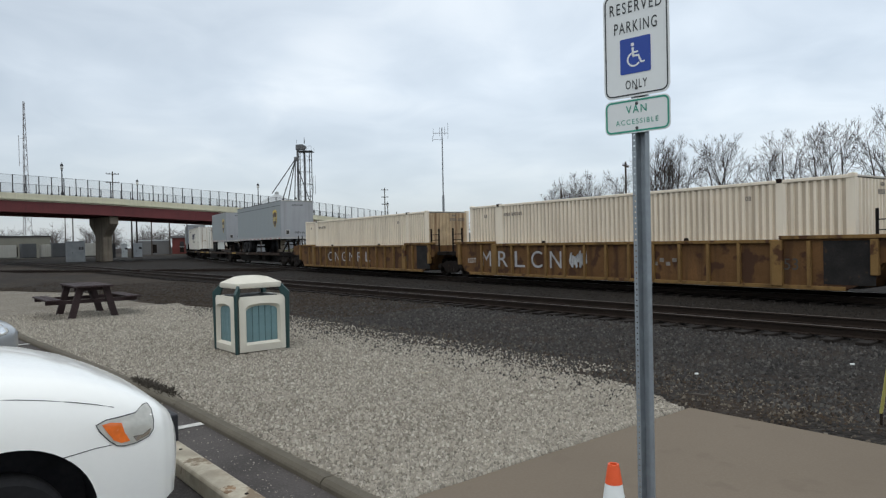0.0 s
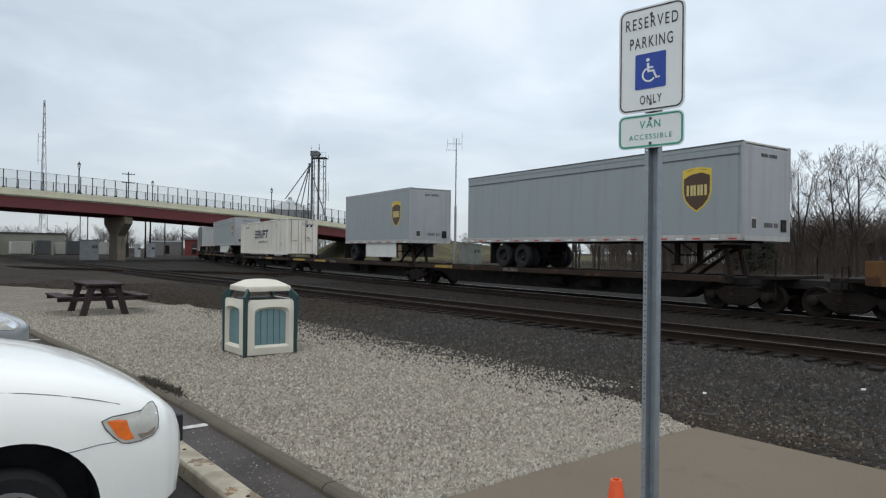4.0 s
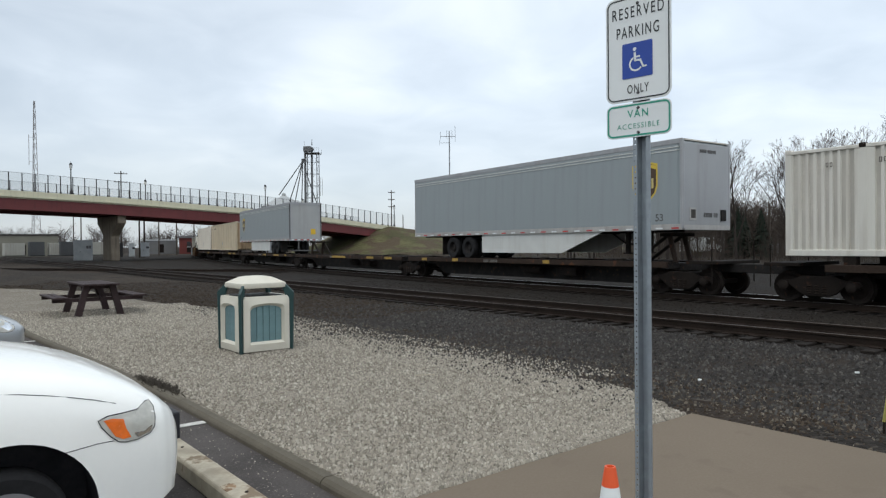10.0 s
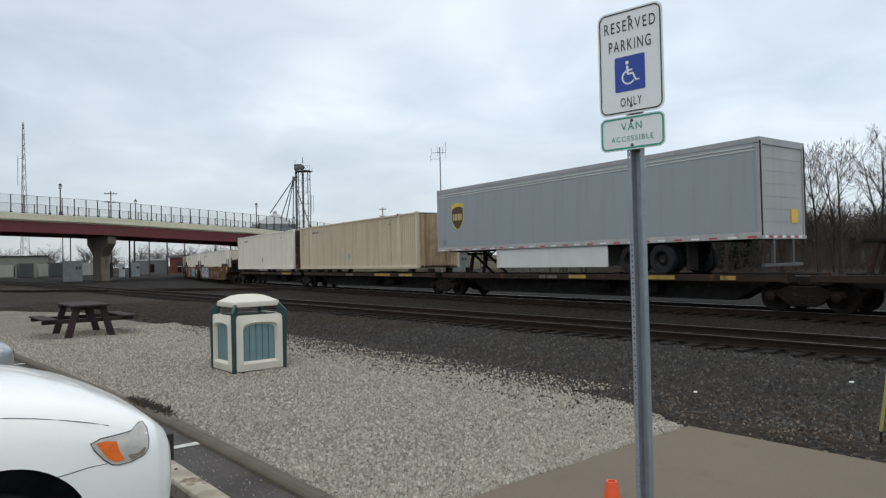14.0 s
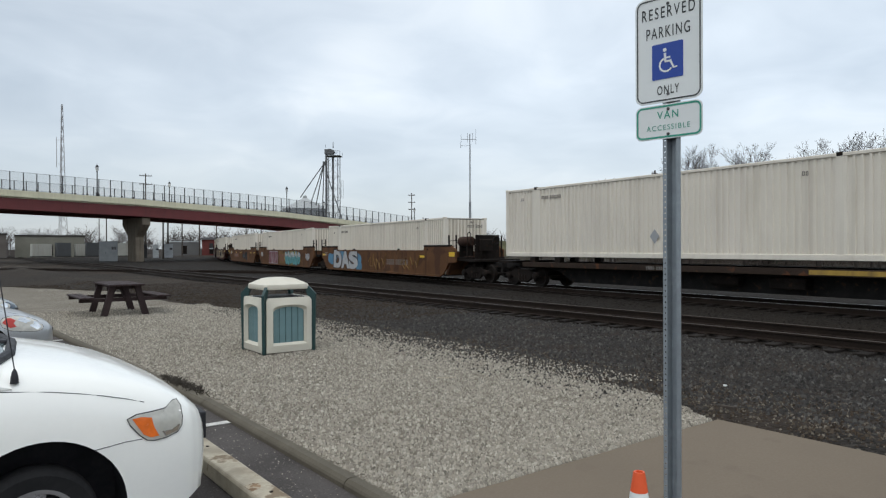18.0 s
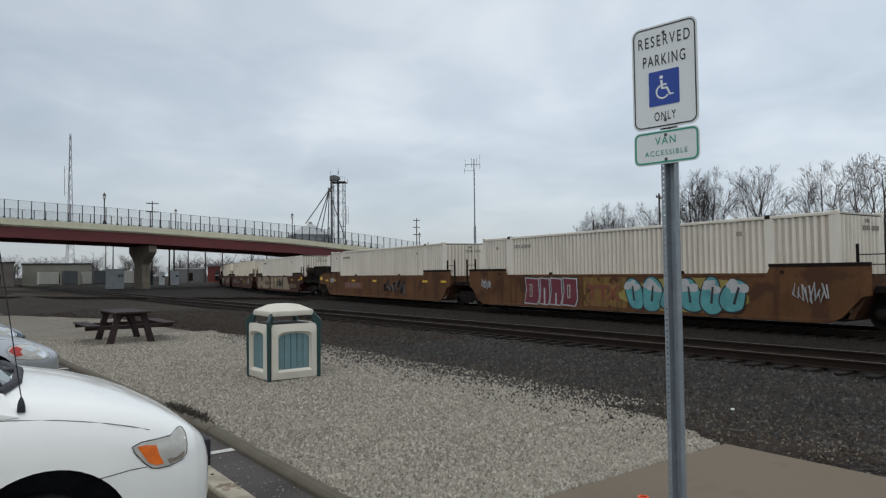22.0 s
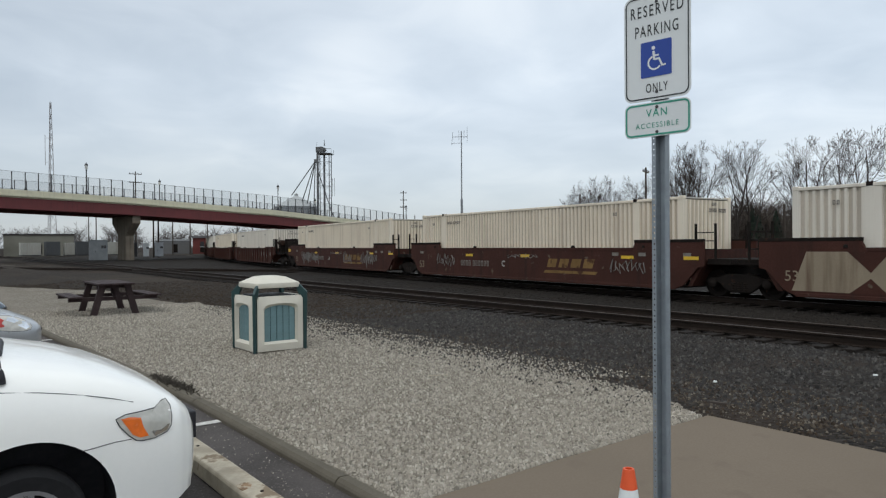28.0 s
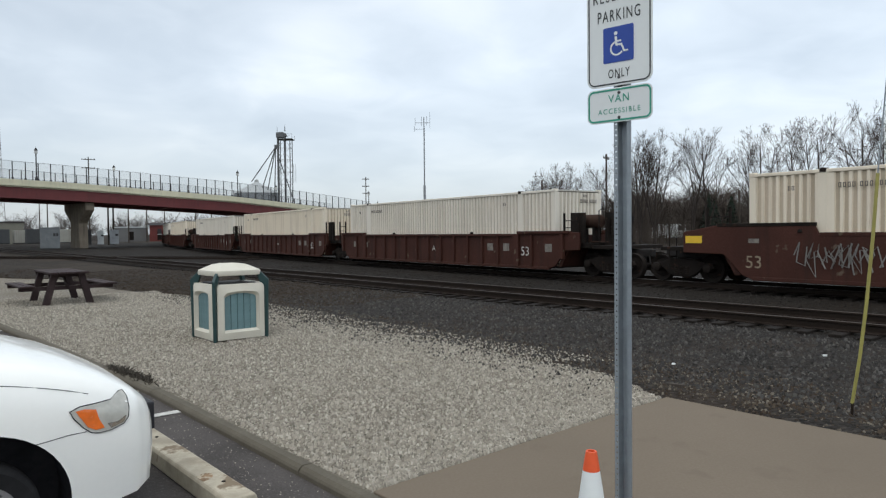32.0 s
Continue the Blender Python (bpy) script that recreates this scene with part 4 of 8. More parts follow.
    for on, sx in ((brake_front, 1), (brake_rear, -1)):
        if not on:
            continue
        Geo().box(sx * 10.4 - 0.55, sx * 10.4 + 0.55, -1.3, 1.3, 1.0, 1.12).part("coupler_platform", M_GRIME, wl, bevel=0.01, segs=1)
        Geo().box(sx * 10.8 - 0.7, sx * 10.8 + 0.7, -0.14, 0.14, 0.72, 0.98).part("coupler", M_BLACK, wl, bevel=0.02, segs=1)
        for k in range(4):
            Geo().tube((sx * 10.7, -1.2, 0.5 + 0.3 * k), (sx * 10.7, -0.8, 0.5 + 0.3 * k), 0.018, n=5).part("rung", M_GRIME, wl, fix=False)
        Geo().bent([(sx * 11.4, -0.1, 0.8), (sx * 11.55, -0.25, 0.5), (sx * 11.7, -0.2, 0.32), (sx * 11.85, -0.1, 0.5)], 0.03, n=5).part("brake_hose", M_BLACK, wl, fix=False)
        if sx < 0:
            for y in (-1.2, -0.8):
                Geo().tube((sx * 10.7, y, 0.45), (sx * 10.7, y, 1.45), 0.02, n=5).part("grab_iron", M_GRIME, wl, fix=False)
            continue
        for y in (-1.2, -0.8):
            Geo().tube((sx * 10.7, y, 0.45), (sx * 10.7, y, 2.1), 0.024, n=5).part("grab_iron", M_GRIME, wl, fix=False)
        Geo().bent([(10.15, -1.25, 1.1), (10.15, -1.25, 2.35), (10.3, -1.25, 2.42), (10.45, -1.25, 2.35), (10.45, -1.25, 1.1)], 0.022, n=5).part("hand_hoop", M_GRIME, wl, fix=False)
        Geo().box(9.98, 10.06, -0.7, 0.7, 1.12, 2.3).part("equipment_stand", M_GRIME, wl, bevel=0.01, segs=1)
        Geo().box(10.06, 10.32, -0.55, 0.1, 1.5, 2.1).part("valve_box", M_GRIME, wl, bevel=0.03, segs=1)
        Geo().lathe([(0.17, -0.02), (0.2, -0.02), (0.21, 0.0), (0.2, 0.02), (0.17, 0.02), (0.17, -0.02)], (10.14, 0.45, 2.05), axis="x", n=16).part("brake_wheel", M_BLACK, wl, smooth=True)
        Geo().lathe([(0.0, -0.58), (0.2, -0.54), (0.25, -0.45), (0.25, 0.45), (0.2, 0.54), (0.0, 0.58)], (9.35, -0.8, 1.98), axis="x", n=16).part("air_reservoir", M_TANK, wl, "rust-brown air tank", smooth=True)
        for x in (9.05, 9.65):
            Geo().box(x - 0.04, x + 0.04, -1.0, -0.6, 1.2, 1.78).part("tank_bracket", M_GRIME, wl, fix=False)
        Geo().tube((9.5, -1.0, 1.25), (10.5, -1.15, 1.25), 0.03, n=5).part("air_pipe", M_TANK, wl, fix=False)
    rolls(wl, front, front + LC)
    return wl


def spine_unit(sa, sb, label, hitch=None, pedestals=False, stripes=(), couple_front=False, couple_rear=False):
    """A skeleton flat platform between the bogies at sa and sb."""
    sp = thing("spine_car", label, "spine car", group="spine cars")
    h = (sb - sa) / 2
    Geo().prism([(-h, 0.75), (-h + 1.6, 0.66), (-h + 2.4, 0.24), (h - 2.4, 0.24), (h - 1.6, 0.66), (h, 0.75), (h, 1.0), (-h, 1.0)], -0.42, 0.42).part("centre_sill", M_BLACK, sp, bevel=0.02, segs=1)
    for y in (-1.27, 1.27):
        Geo().box(-h + 0.3, h - 0.3, y - 0.05, y + 0.05, 0.86, 1.06).part("side_sill", M_DECK, sp, bevel=0.01, segs=1)
    n = int((2 * h - 1) / 1.6)
    for k in range(n + 1):
        x = -h + 0.5 + k * (2 * h - 1) / n
        share("cross_beam", cached(("xbeam",), lambda: Geo().box(-0.06, 0.06, -1.24, 1.24, 0.82, 0.98).mesh("cross_beam", M_BLACK)), sp, pose(x, 0, 0))
    for y in (-0.95, 0.95):
        Geo().box(-h + 0.4, h - 0.4, y - 0.28, y + 0.28, 0.99, 1.045).part("wheel_tread_plate", M_GRIME, sp, fix=False)
    for x0, x1 in stripes:
        Geo().box(x0, x1, -1.328, -1.322, 0.90, 1.03).part("reflector_stripe", M_STRIPE, sp, fix=False)
    code_bars(-1.6, 0.9, 10, 0.11, M_TAGS, sp, y=-1.322)
    if hitch is not None:
        Geo().box(hitch - 0.35, hitch + 0.35, -0.5, 0.5, 1.9, 2.02).part("hitch_plate", M_GRIME, sp, bevel=0.02, segs=1)
        for y in (-0.4, 0.4):
            way = 1 if hitch > 0 else -1
            Geo().tube((hitch, y, 1.92), (hitch + 0.25 * way, y, 1.0), 0.09, n=6).part("hitch_leg", M_DECK, sp)
            Geo().tube((hitch - 0.1 * way, y, 1.92), (hitch - 1.5 * way, y, 1.02), 0.06, n=6).part("hitch_strut", M_GRIME, sp)
    Geo().lathe([(0.0, -0.55), (0.17, -0.5), (0.21, -0.4), (0.21, 0.4), (0.17, 0.5), (0.0, 0.55)], (1.1, -0.75, 0.62), axis="x", n=14).part("air_reservoir", M_GRIME, sp, smooth=True)
    Geo().box(2.6, 3.7, -0.95, -0.5, 0.42, 0.78).part("brake_rigging_box", M_GRIME, sp, bevel=0.05)
    if pedestals:
        for x in (-h + 0.9, h - 0.9, -6.1, 6.1):
            for y in (-1.15, 1.15):
                Geo().box(x - 0.15, x + 0.15, y - 0.12, y + 0.12, 1.0, 1.29).part("container_pedestal", M_GRIME, sp)
    else:
        for x in (-6.1, 2.2, 6.1):
            Geo().box(x - 0.14, x + 0.14, -1.25, -1.0, 1.04, 1.14).part("folded_pedestal", M_GRIME, sp, bevel=0.015, segs=1)
    for on, sx in ((couple_front, 1), (couple_rear, -1)):
        if on:
            Geo().box(sx * (h + 0.2), sx * (h + 2.2), -0.16, 0.16, 0.72, 1.0).part("coupler", M_BLACK, sp, bevel=0.02, segs=1)
            Geo().box(sx * (h + 0.9) - 0.5, sx * (h + 0.9) + 0.5, -1.25, 1.25, 1.0, 1.1).part("end_platform", M_GRIME, sp, bevel=0.01, segs=1)
            for y in (-1.15, 1.15):
                Geo().tube((sx * (h + 1.25), y, 0.4), (sx * (h + 1.25), y, 1.6), 0.02, n=5).part("grab_iron", M_GRIME, sp)
    rolls(sp, sa, sb)
    return sp


def numeral(well, text, x, z, size, material=None, y=-1.476):
    return words(text, size, material or M_MARK, well, pose(x, y, z, 90, 0, 0), "stencil_number")


def blob(parent, cx, cz, rx, rz, material, seed, y, name="paint_patch", wob=0.25, n=22):
    rnd = random.Random(seed)
    ph = [rnd.uniform(0, 6.28) for _ in range(3)]
    pts = []
    for k in range(n):
        a = k * math.tau / n
        r = 1 + wob * (0.5 * math.sin(2 * a + ph[0]) + 0.4 * math.sin(3 * a + ph[1]) + 0.3 * math.sin(5 * a + ph[2]))
        pts.append((cx + rx * r * math.cos(a), cz + rz * r * math.sin(a)))
    return Geo().prism(pts, y, y + 0.003).part(name, material, parent)


def squiggle(parent, x, z, w, h, material, seed, y=-1.479, loops=5, r=0.022):
    """A thin hand-sprayed tag line."""
    rnd = random.Random(seed)
    pts = []
    for k in range(loops * 5):
        f = k / (loops * 5 - 1)
        pts.append((x + (f - 0.5) * w + 0.06 * w * math.sin(k * 2.3), y, z + h * 0.5 * math.sin(k * 1.9 + rnd.uniform(-0.5, 0.5)) * rnd.uniform(0.4, 1)))
    Geo().bent(pts, r, n=4).part("spray_line", material, parent, fix=False)


def build_train():
    cb = 3.226 - HC        # container floor in a well
    cs = 4.187 - HC        # container floor on a spine car
    for s in (5.4, 25.2, 45.6, 48.7, 67.2, 86.7, 103.3, 107.6, 124.5, 141.8, 158.9, 176.6, 193.6, 197.2, 217.5, 237.2, 257.4, 260.4, 280.6, 300.4, 320.6, 323.5, 343.7, 363.4, 383.6, 386.6, 406.8, 426.5, 446.6):
        bogie(s)
    # ochre well cars
    plain = "cream corrugated steel container riding in a well car"
    container(-12.5, cb, M_CREAM, plain)
    w = well_unit(-12.5, M_YWELL, "weathered ochre ribbed well car carrying a cream container", True, M_YTRIM)
    container(7.21, cb, M_CREAM, plain)
    w = well_unit(7.21, M_YWELL, "weathered ochre well car with large silver sprayed letters", True, M_YTRIM)
    for k, ch in enumerate("MRLCN"):
        words(ch, 0.95, M_TAG1, w, pose(-6.72 + k * 1.05, -1.474, 0.86, 90, 0, 0), "spray_letter", width=0.62)
    squiggle(w, -1.35, 0.9, 0.8, 0.7, M_TAG1, 3, r=0.05)
    for k in range(6):
        side_mark(1.5 + 0.24 * k, 1.66 + 0.24 * k, 0.76 + 0.12 * (k % 2), 0.88 + 0.12 * (k % 2), M_WORN, w, "faded_emblem", y=-1.473)
    numeral(w, "125T", -7.75, 0.8, 0.3, M_MARK)
    side_mark(7.35, 8.6, 0.35, 1.5, M_BLACK, w, "dark_panel", y=-1.473)
    numeral(w, "53", 6.5, 0.85, 0.45, M_DARKMARK)
    container(26.918, cb, M_CREAM, "cream corrugated container with a rust-stained end in a well car", end_paint=M_DOORRUST)
    w = well_unit(26.918, M_YWELL, "weathered ochre well car with silver sprayed letters, coupled behind its twin", True, M_YTRIM, brake_rear=True)
    for k, ch in enumerate("CNGMRL"):
        words(ch, 0.8, M_TAG1, w, pose(-3.5 + k * 1.06, -1.474, 0.86, 90, 0, 0), "spray_letter", width=0.6)
    side_mark(7.35, 8.6, 0.35, 1.5, M_BLACK, w, "dark_panel", y=-1.473)
    numeral(w, "53", 6.2, 0.85, 0.45, M_DARKMARK)
    # three-platform spine car
    spine_unit(48.7, 67.2, "rusty spine car platform under a long grey trailer", hitch=8.4, couple_front=True, stripes=((-7, -5.5),))
    trailer(48.406, 13.72, "long grey box trailer with a shield emblem on a spine car", 5.113, 2.984, 1, False, emblem_at=5.3, dark_top=True, tandem_from_rear=3.15)
    spine_unit(67.2, 86.7, "half-empty rusty spine car platform under a short grey trailer", hitch=8.2, stripes=((-9, -6.5), (-4.5, -2.4)))
    trailer(67.476, 8.33, "short grey box trailer with side skirt on a spine car", 5.113, 2.984, 1, True, emblem_at=2.65, tandem_from_rear=1.25, axles=1)
    spine_unit(86.7, 103.3, "rusty spine car platform carrying a white container", pedestals=True, couple_rear=True, stripes=((1.0, 3.0),))
    c = container(87.905, cs, M_WHITE, "white corrugated container with slanted dark lettering bars, rust at its doors", end="door")
    slanted_name(c)
    words("INTERMODAL", 0.36, M_DARKMARK, c, pose(0.74, -1.294, 1.05, 90, 0, 0), "lettering", width=3.1)
    words("53ft", 0.3, M_DARKMARK, c, pose(6.55, -1.3, 0.85, 90, 0, 0), "lettering")
    words("53ft", 0.3, M_DARKMARK, c, pose(LC / 2 + 0.02, 0.45, 1.35, 90, 0, 90), "lettering")
    # five-platform spine car
    spine_unit(107.6, 124.5, "rusty spine car platform under a grey trailer with side skirts", hitch=7.6, couple_front=True, stripes=((-6.75, -6.3), (-4.06, -3.6), (2.25, 2.63)))
    t = trailer(107.307, LC, "grey box trailer with side skirts, double white moulding and shield emblem", 5.043, 2.947, 1, True, emblem_at=6.62, stripe=True, tandem_from_rear=3.95)
    words("53", 0.34, M_DARKMARK, t, pose(7.2, -1.306, 2.5, 90, 0, 0), "lettering")
    spine_unit(124.5, 141.8, "empty rusty spine car platform with an upright hitch and yellow stripes", hitch=-7.0, stripes=((-1.23, 0.93), (4.0, 4.9), (6.3, 7.2)))
    spine_unit(141.8, 158.9, "rusty spine car platform under a grey trailer turned backwards", hitch=-7.0, stripes=((0.0, 0.85), (3.15, 4.65), (6.25, 6.75)))
    t = trailer(142.788, LC, "grey box trailer travelling backwards with a pale roll-up door", 5.043, 2.947, -1, True, emblem_at=-6.45, stripe=True, emblem_size=0.9, tandem_from_rear=4.05)
    words("53", 0.3, M_DARKMARK, t, pose(-7.5, -1.306, 2.5, 90, 0, 0), "lettering")
    spine_unit(158.9, 176.6, "rusty spine car platform carrying a tan container", pedestals=True, stripes=((2.2, 4.0), (5.0, 6.4)))
    c = container(160.794, cs, M_TAN, "tan corrugated container with rust runs on its end", end_paint=M_DOORRUST)
    diamond(c, 0.0)
    spine_unit(176.6, 193.6, "rusty spine car platform carrying a pale container", pedestals=True, couple_rear=True, stripes=((4.0, 6.0),))
    c = container(178.304, cs, M_PALE, "pale cream shallow-ribbed container with a diamond placard", smooth_side=True, end_paint=M_DOORRUST, rusty_front=True)
    diamond(c, 0.03)
    # brown three-platform well car
    container(199.499, cb, M_PALE, "pale cream corrugated container riding in a brown well car")
    w = well_unit(199.499, M_OWELL, "orange-brown well car covered in silver and blue graffiti", brake_front=True)
    blob(w, -7.0, 0.95, 0.75, 0.42, M_TAG4, 4, -1.4735)
    blob(w, -5.4, 1.2, 0.7, 0.3, M_TAG4, 6, -1.4735)
    blob(w, -2.5, 0.78, 0.65, 0.5, M_TAG4, 5, -1.4735)
    bubble_letters(w, -4.62, 4.2)
    squiggle(w, 0.35, 0.85, 2.4, 1.1, M_YTRIM, 11, r=0.035, loops=3)
    code_bars(1.74, 0.72, 10, 0.3, M_WORN, w, y=-1.474)
    squiggle(w, 4.6, 0.8, 2.2, 1.0, M_YTRIM, 12, r=0.035, loops=3)
    reflectors(w, (-8.6, 6.0))
    numeral(w, "125T", -8.2, 1.25, 0.26)
    container(219.306, cb, M_PALE, "pale cream corrugated container riding in a brown well car")
    w = well_unit(219.306, M_OWELL, "orange-brown well car with crimson and turquoise graffiti")
    for k, wd in enumerate((0.95, 0.62, 0.72, 0.85)):
        x = -4.35 + sum((0.95, 0.62, 0.72, 0.85)[:k]) * 1.02 + (wd - 0.95) / 2
        hw = wd / 2
        for grow, m, y in ((0.07, M_TAGK, -1.4735), (0.035, M_TAGW, -1.4765), (-0.012, M_TAG3, -1.4795)):
            Geo().prism([(x - hw - grow, 0.36 - grow), (x + hw * 0.7 + grow, 0.32 - grow), (x + hw + grow, 0.6), (x + hw * 0.9 + grow, 1.36 + grow), (x - hw * 0.85 - grow, 1.4 + grow), (x - hw * 0.7 - grow, 0.9)], y - 0.003, y).part("paint_block", m, w)
        if k in (1, 2):
            Geo().box(x - 0.04, x + 0.05, -1.4865, -1.4825, 0.3, 1.0 if k == 1 else 0.8).part("paint_bar", M_TAGW, w, fix=False)
            continue
        Geo().box(x - 0.12, x + 0.04, -1.4865, -1.4825, 0.62, 1.14).part("paint_bar", M_TAGW, w, fix=False)
        Geo().box(x - 0.08, x + 0.0, -1.4905, -1.4865, 0.66, 1.1).part("paint_bar", M_OWELL, w, fix=False)
    Geo().prism([(-1.3, 0.34), (0.85, 0.34), (0.85, 1.44), (-1.3, 1.44)], -1.4725, -1.4705).part("paint_patch", M_YTRIM, w)
    for x0 in (-0.85, -0.3):
        Geo().box(x0 - 0.08, x0 + 0.08, -1.477, -1.4735, 0.55, 1.05).part("paint_bar", M_TAGO, w, fix=False)
        Geo().box(x0 - 0.26, x0 + 0.26, -1.4775, -1.4735, 1.0, 1.14).part("paint_bar", M_TAGO, w, fix=False)
    for sg in (-1, 1):
        Geo().prism([(0.12 - sg * 0.26, 0.55), (0.28 - sg * 0.26, 0.55), (0.28 + sg * 0.26, 1.14), (0.12 + sg * 0.26, 1.14)], -1.4775 - 0.001 * sg, -1.4735).part("paint_bar", M_TAGO, w)
    blob(w, 3.15, 0.85, 2.45, 0.6, M_TAGY, 21, -1.4735, wob=0.1)
    for k in range(6):
        cx, hw, lean = 1.2 + k * 0.78, 0.36 + 0.05 * (k % 2), 0.12 * (k % 3 - 1)
        for grow, m, dy in ((0.05, M_TAGK, 0.0), (0.0, M_TAG2, 0.003)):
            y = -1.4765 - 0.006 * k - dy
            pts = []
            for q in range(24):
                a = q * math.tau / 24
                v = math.copysign(abs(math.sin(a)) ** 0.7, math.sin(a))
                r = (hw * (1.15 - 0.3 * (v + 1) / 2) + grow) * (1 + 0.12 * math.sin(3 * a + k))
                pts.append((cx + lean * v + r * math.cos(a), 0.86 + (0.53 + grow + 0.06 * math.sin(2.1 * k)) * v))
            Geo().prism(pts, y - 0.003, y).part("bubble_letter", m, w)
        blob(w, cx + lean * 0.8, 1.14, hw * 0.8, 0.2, M_TAGW, 60 + k, -1.4855 - 0.006 * k, wob=0.5)
        Geo().prism([(cx - 0.05, 0.62), (cx + 0.04, 0.6), (cx + 0.09 + lean, 1.12), (cx + 0.02 + lean, 1.14)], -1.4915 - 0.006 * k, -1.4885 - 0.006 * k).part("letter_line", M_TAGK, w)
    squiggle(w, 7.4, 1.0, 1.0, 0.7, M_TAG1, 13)
    squiggle(w, -7.6, 1.1, 0.7, 0.6, M_TAG1, 14)
    container(238.967, cb, M_PALE, "pale cream corrugated container riding in a brown well car")
    w = well_unit(238.967, M_OWELL, "orange-brown well car with a dark scrawled tag", brake_rear=True)
    code_bars(-4.9, 0.78, 10, 0.27, M_WORN, w, y=-1.4745)
    side_mark(-5.05, -2.05, 0.7, 1.1, M_TAGO, w, "lettering_patch", y=-1.4705)
    squiggle(w, 2.65, 0.85, 2.9, 1.0, M_TAGK, 15, r=0.07, loops=4)
    squiggle(w, -7.4, 1.2, 0.7, 0.5, M_TAG1, 16)
    reflectors(w, (-8.5, -6.97, -3.53, -0.14, 6.39, 8.38))
    # maroon three-platform well car with cream patches
    container(262.746, cb, M_PALE, "pale cream corrugated container riding in a patched well car")
    w = well_unit(262.746, M_RWELL, "maroon well car repainted with cream patches and dark wedges", brake_front=True)
    Geo().prism([(-8.0, 0.36), (5.3, 0.36), (4.3, 1.44), (-7.6, 1.44)], -1.476, -1.4725).part("paint_patch", M_CWELL, w)
    for x in (-6.0, -2.25):
        Geo().prism([(x - 0.55, 1.44), (x + 0.45, 1.44), (x, 0.9)], -1.4795, -1.476).part("paint_wedge", M_RWELL, w)
        Geo().prism([(x - 0.5, 0.36), (x + 0.4, 0.36), (x, 0.75)], -1.4795, -1.476).part("paint_wedge", M_RWELL, w)
    side_mark(-4.46, -1.73, 0.72, 1.05, M_RWELL, w, "lettering_patch", y=-1.4795)
    code_bars(-4.3, 0.8, 10, 0.22, M_WORN, w, y=-1.486)
    numeral(w, "B", -1.18, 0.88, 0.34, M_RWELL, y=-1.478)
    for x in (-0.7, 0.5, 1.6, 2.7):
        Geo().box(x, x + 0.22, -1.4795, -1.476, 0.4, 1.4).part("paint_bar", M_RWELL, w, fix=False)
    squiggle(w, 1.9, 0.9, 2.2, 0.9, M_TAGK, 17, r=0.03)
    squiggle(w, 6.2, 0.7, 2.4, 0.5, M_CWELL, 18, r=0.02)
    reflectors(w, (0.1, 6.0, 8.3))
    numeral(w, "53", -8.0, 0.75, 0.42, M_CWELL)
    maroon_marks = ((282.386, "C", 41, False), (302.168, "A", 51, True))
    for front, letter, seed, rear in maroon_marks:
        container(front, cb, M_CREAM, "cream corrugated container riding in a maroon well car")
        w = well_unit(front, M_RWELL, "maroon well car with a gold slanted emblem and white scrawls", brake_rear=rear)
        numeral(w, "53", -7.85, 0.7, 0.5, M_CWELL)
        code_bars(-4.29, 0.72, 10, 0.25, M_WORN, w, y=-1.4745)
        numeral(w, letter, -1.05, 0.85, 0.36)
        for k in range(4):
            x = 1.75 + k * 0.66
            Geo().prism([(x, 0.78), (x + 0.5, 0.78), (x + 0.62, 1.12), (x + 0.12, 1.12)], -1.477, -1.4735).part("emblem_bar", M_YTRIM, w)
        Geo().prism([(1.55, 0.55), (4.4, 0.55), (4.5, 0.66), (1.65, 0.66)], -1.477, -1.4735).part("emblem_bar", M_YTRIM, w)
        squiggle(w, -5.6, 0.95, 1.6, 0.7, M_TAGS, seed, r=0.018)
        squiggle(w, 0.2, 1.2, 2.0, 0.25, M_TAGS, seed + 1, r=0.012)
        squiggle(w, 5.9, 0.9, 1.6, 0.7, M_TAGS, seed + 2, r=0.018)
        if rear:
            for q, (sx, sw) in enumerate(((-6.0, 1.5), (-4.9, 1.6), (-3.7, 1.2), (2.2, 1.4), (5.2, 1.8))):
                squiggle(w, sx, 0.85, sw, 1.0, M_TAGS, 77 + q, r=0.02, loops=4)
        for x in (-8.0, 5.2, 6.4, 7.2, 8.2):
            side_mark(x, x + 0.3, 1.26, 1.38, M_WORN, w, "stencil", y=-1.4735)
        reflectors(w, (-3.6, 0.4, 5.9, 8.5))
    # trailing ribbed maroon well cars
    for i, (front, f, r) in enumerate(((325.753, True, False), (345.5, False, False), (365.2, False, True), (388.9, True, False), (408.7, False, False), (428.4, False, True))):
        container(front, cb, M_CREAM if i % 2 else M_PALE, "cream corrugated container riding in a ribbed maroon well car")
        w = well_unit(front, M_RWELL, "maroon well car with close vertical ribs and a tall brake stand", True, brake_front=f, brake_rear=r)
        if i < 3:
            numeral(w, "53", 6.6, 0.85, 0.5, y=-1.478)
            numeral(w, "A", 0.38, 0.9, 0.34, y=-1.478)
            for x in (-7.4, -6.2, 4.3, 5.3, 7.7):
                side_mark(x, x + 0.36, 0.86, 1.16, M_WORN, w, "stencil", y=-1.4735)
            Geo().box(8.9, 9.5, -1.35, -1.2, 1.2, 2.3).part("bulkhead_stand", M_GRIME, w)


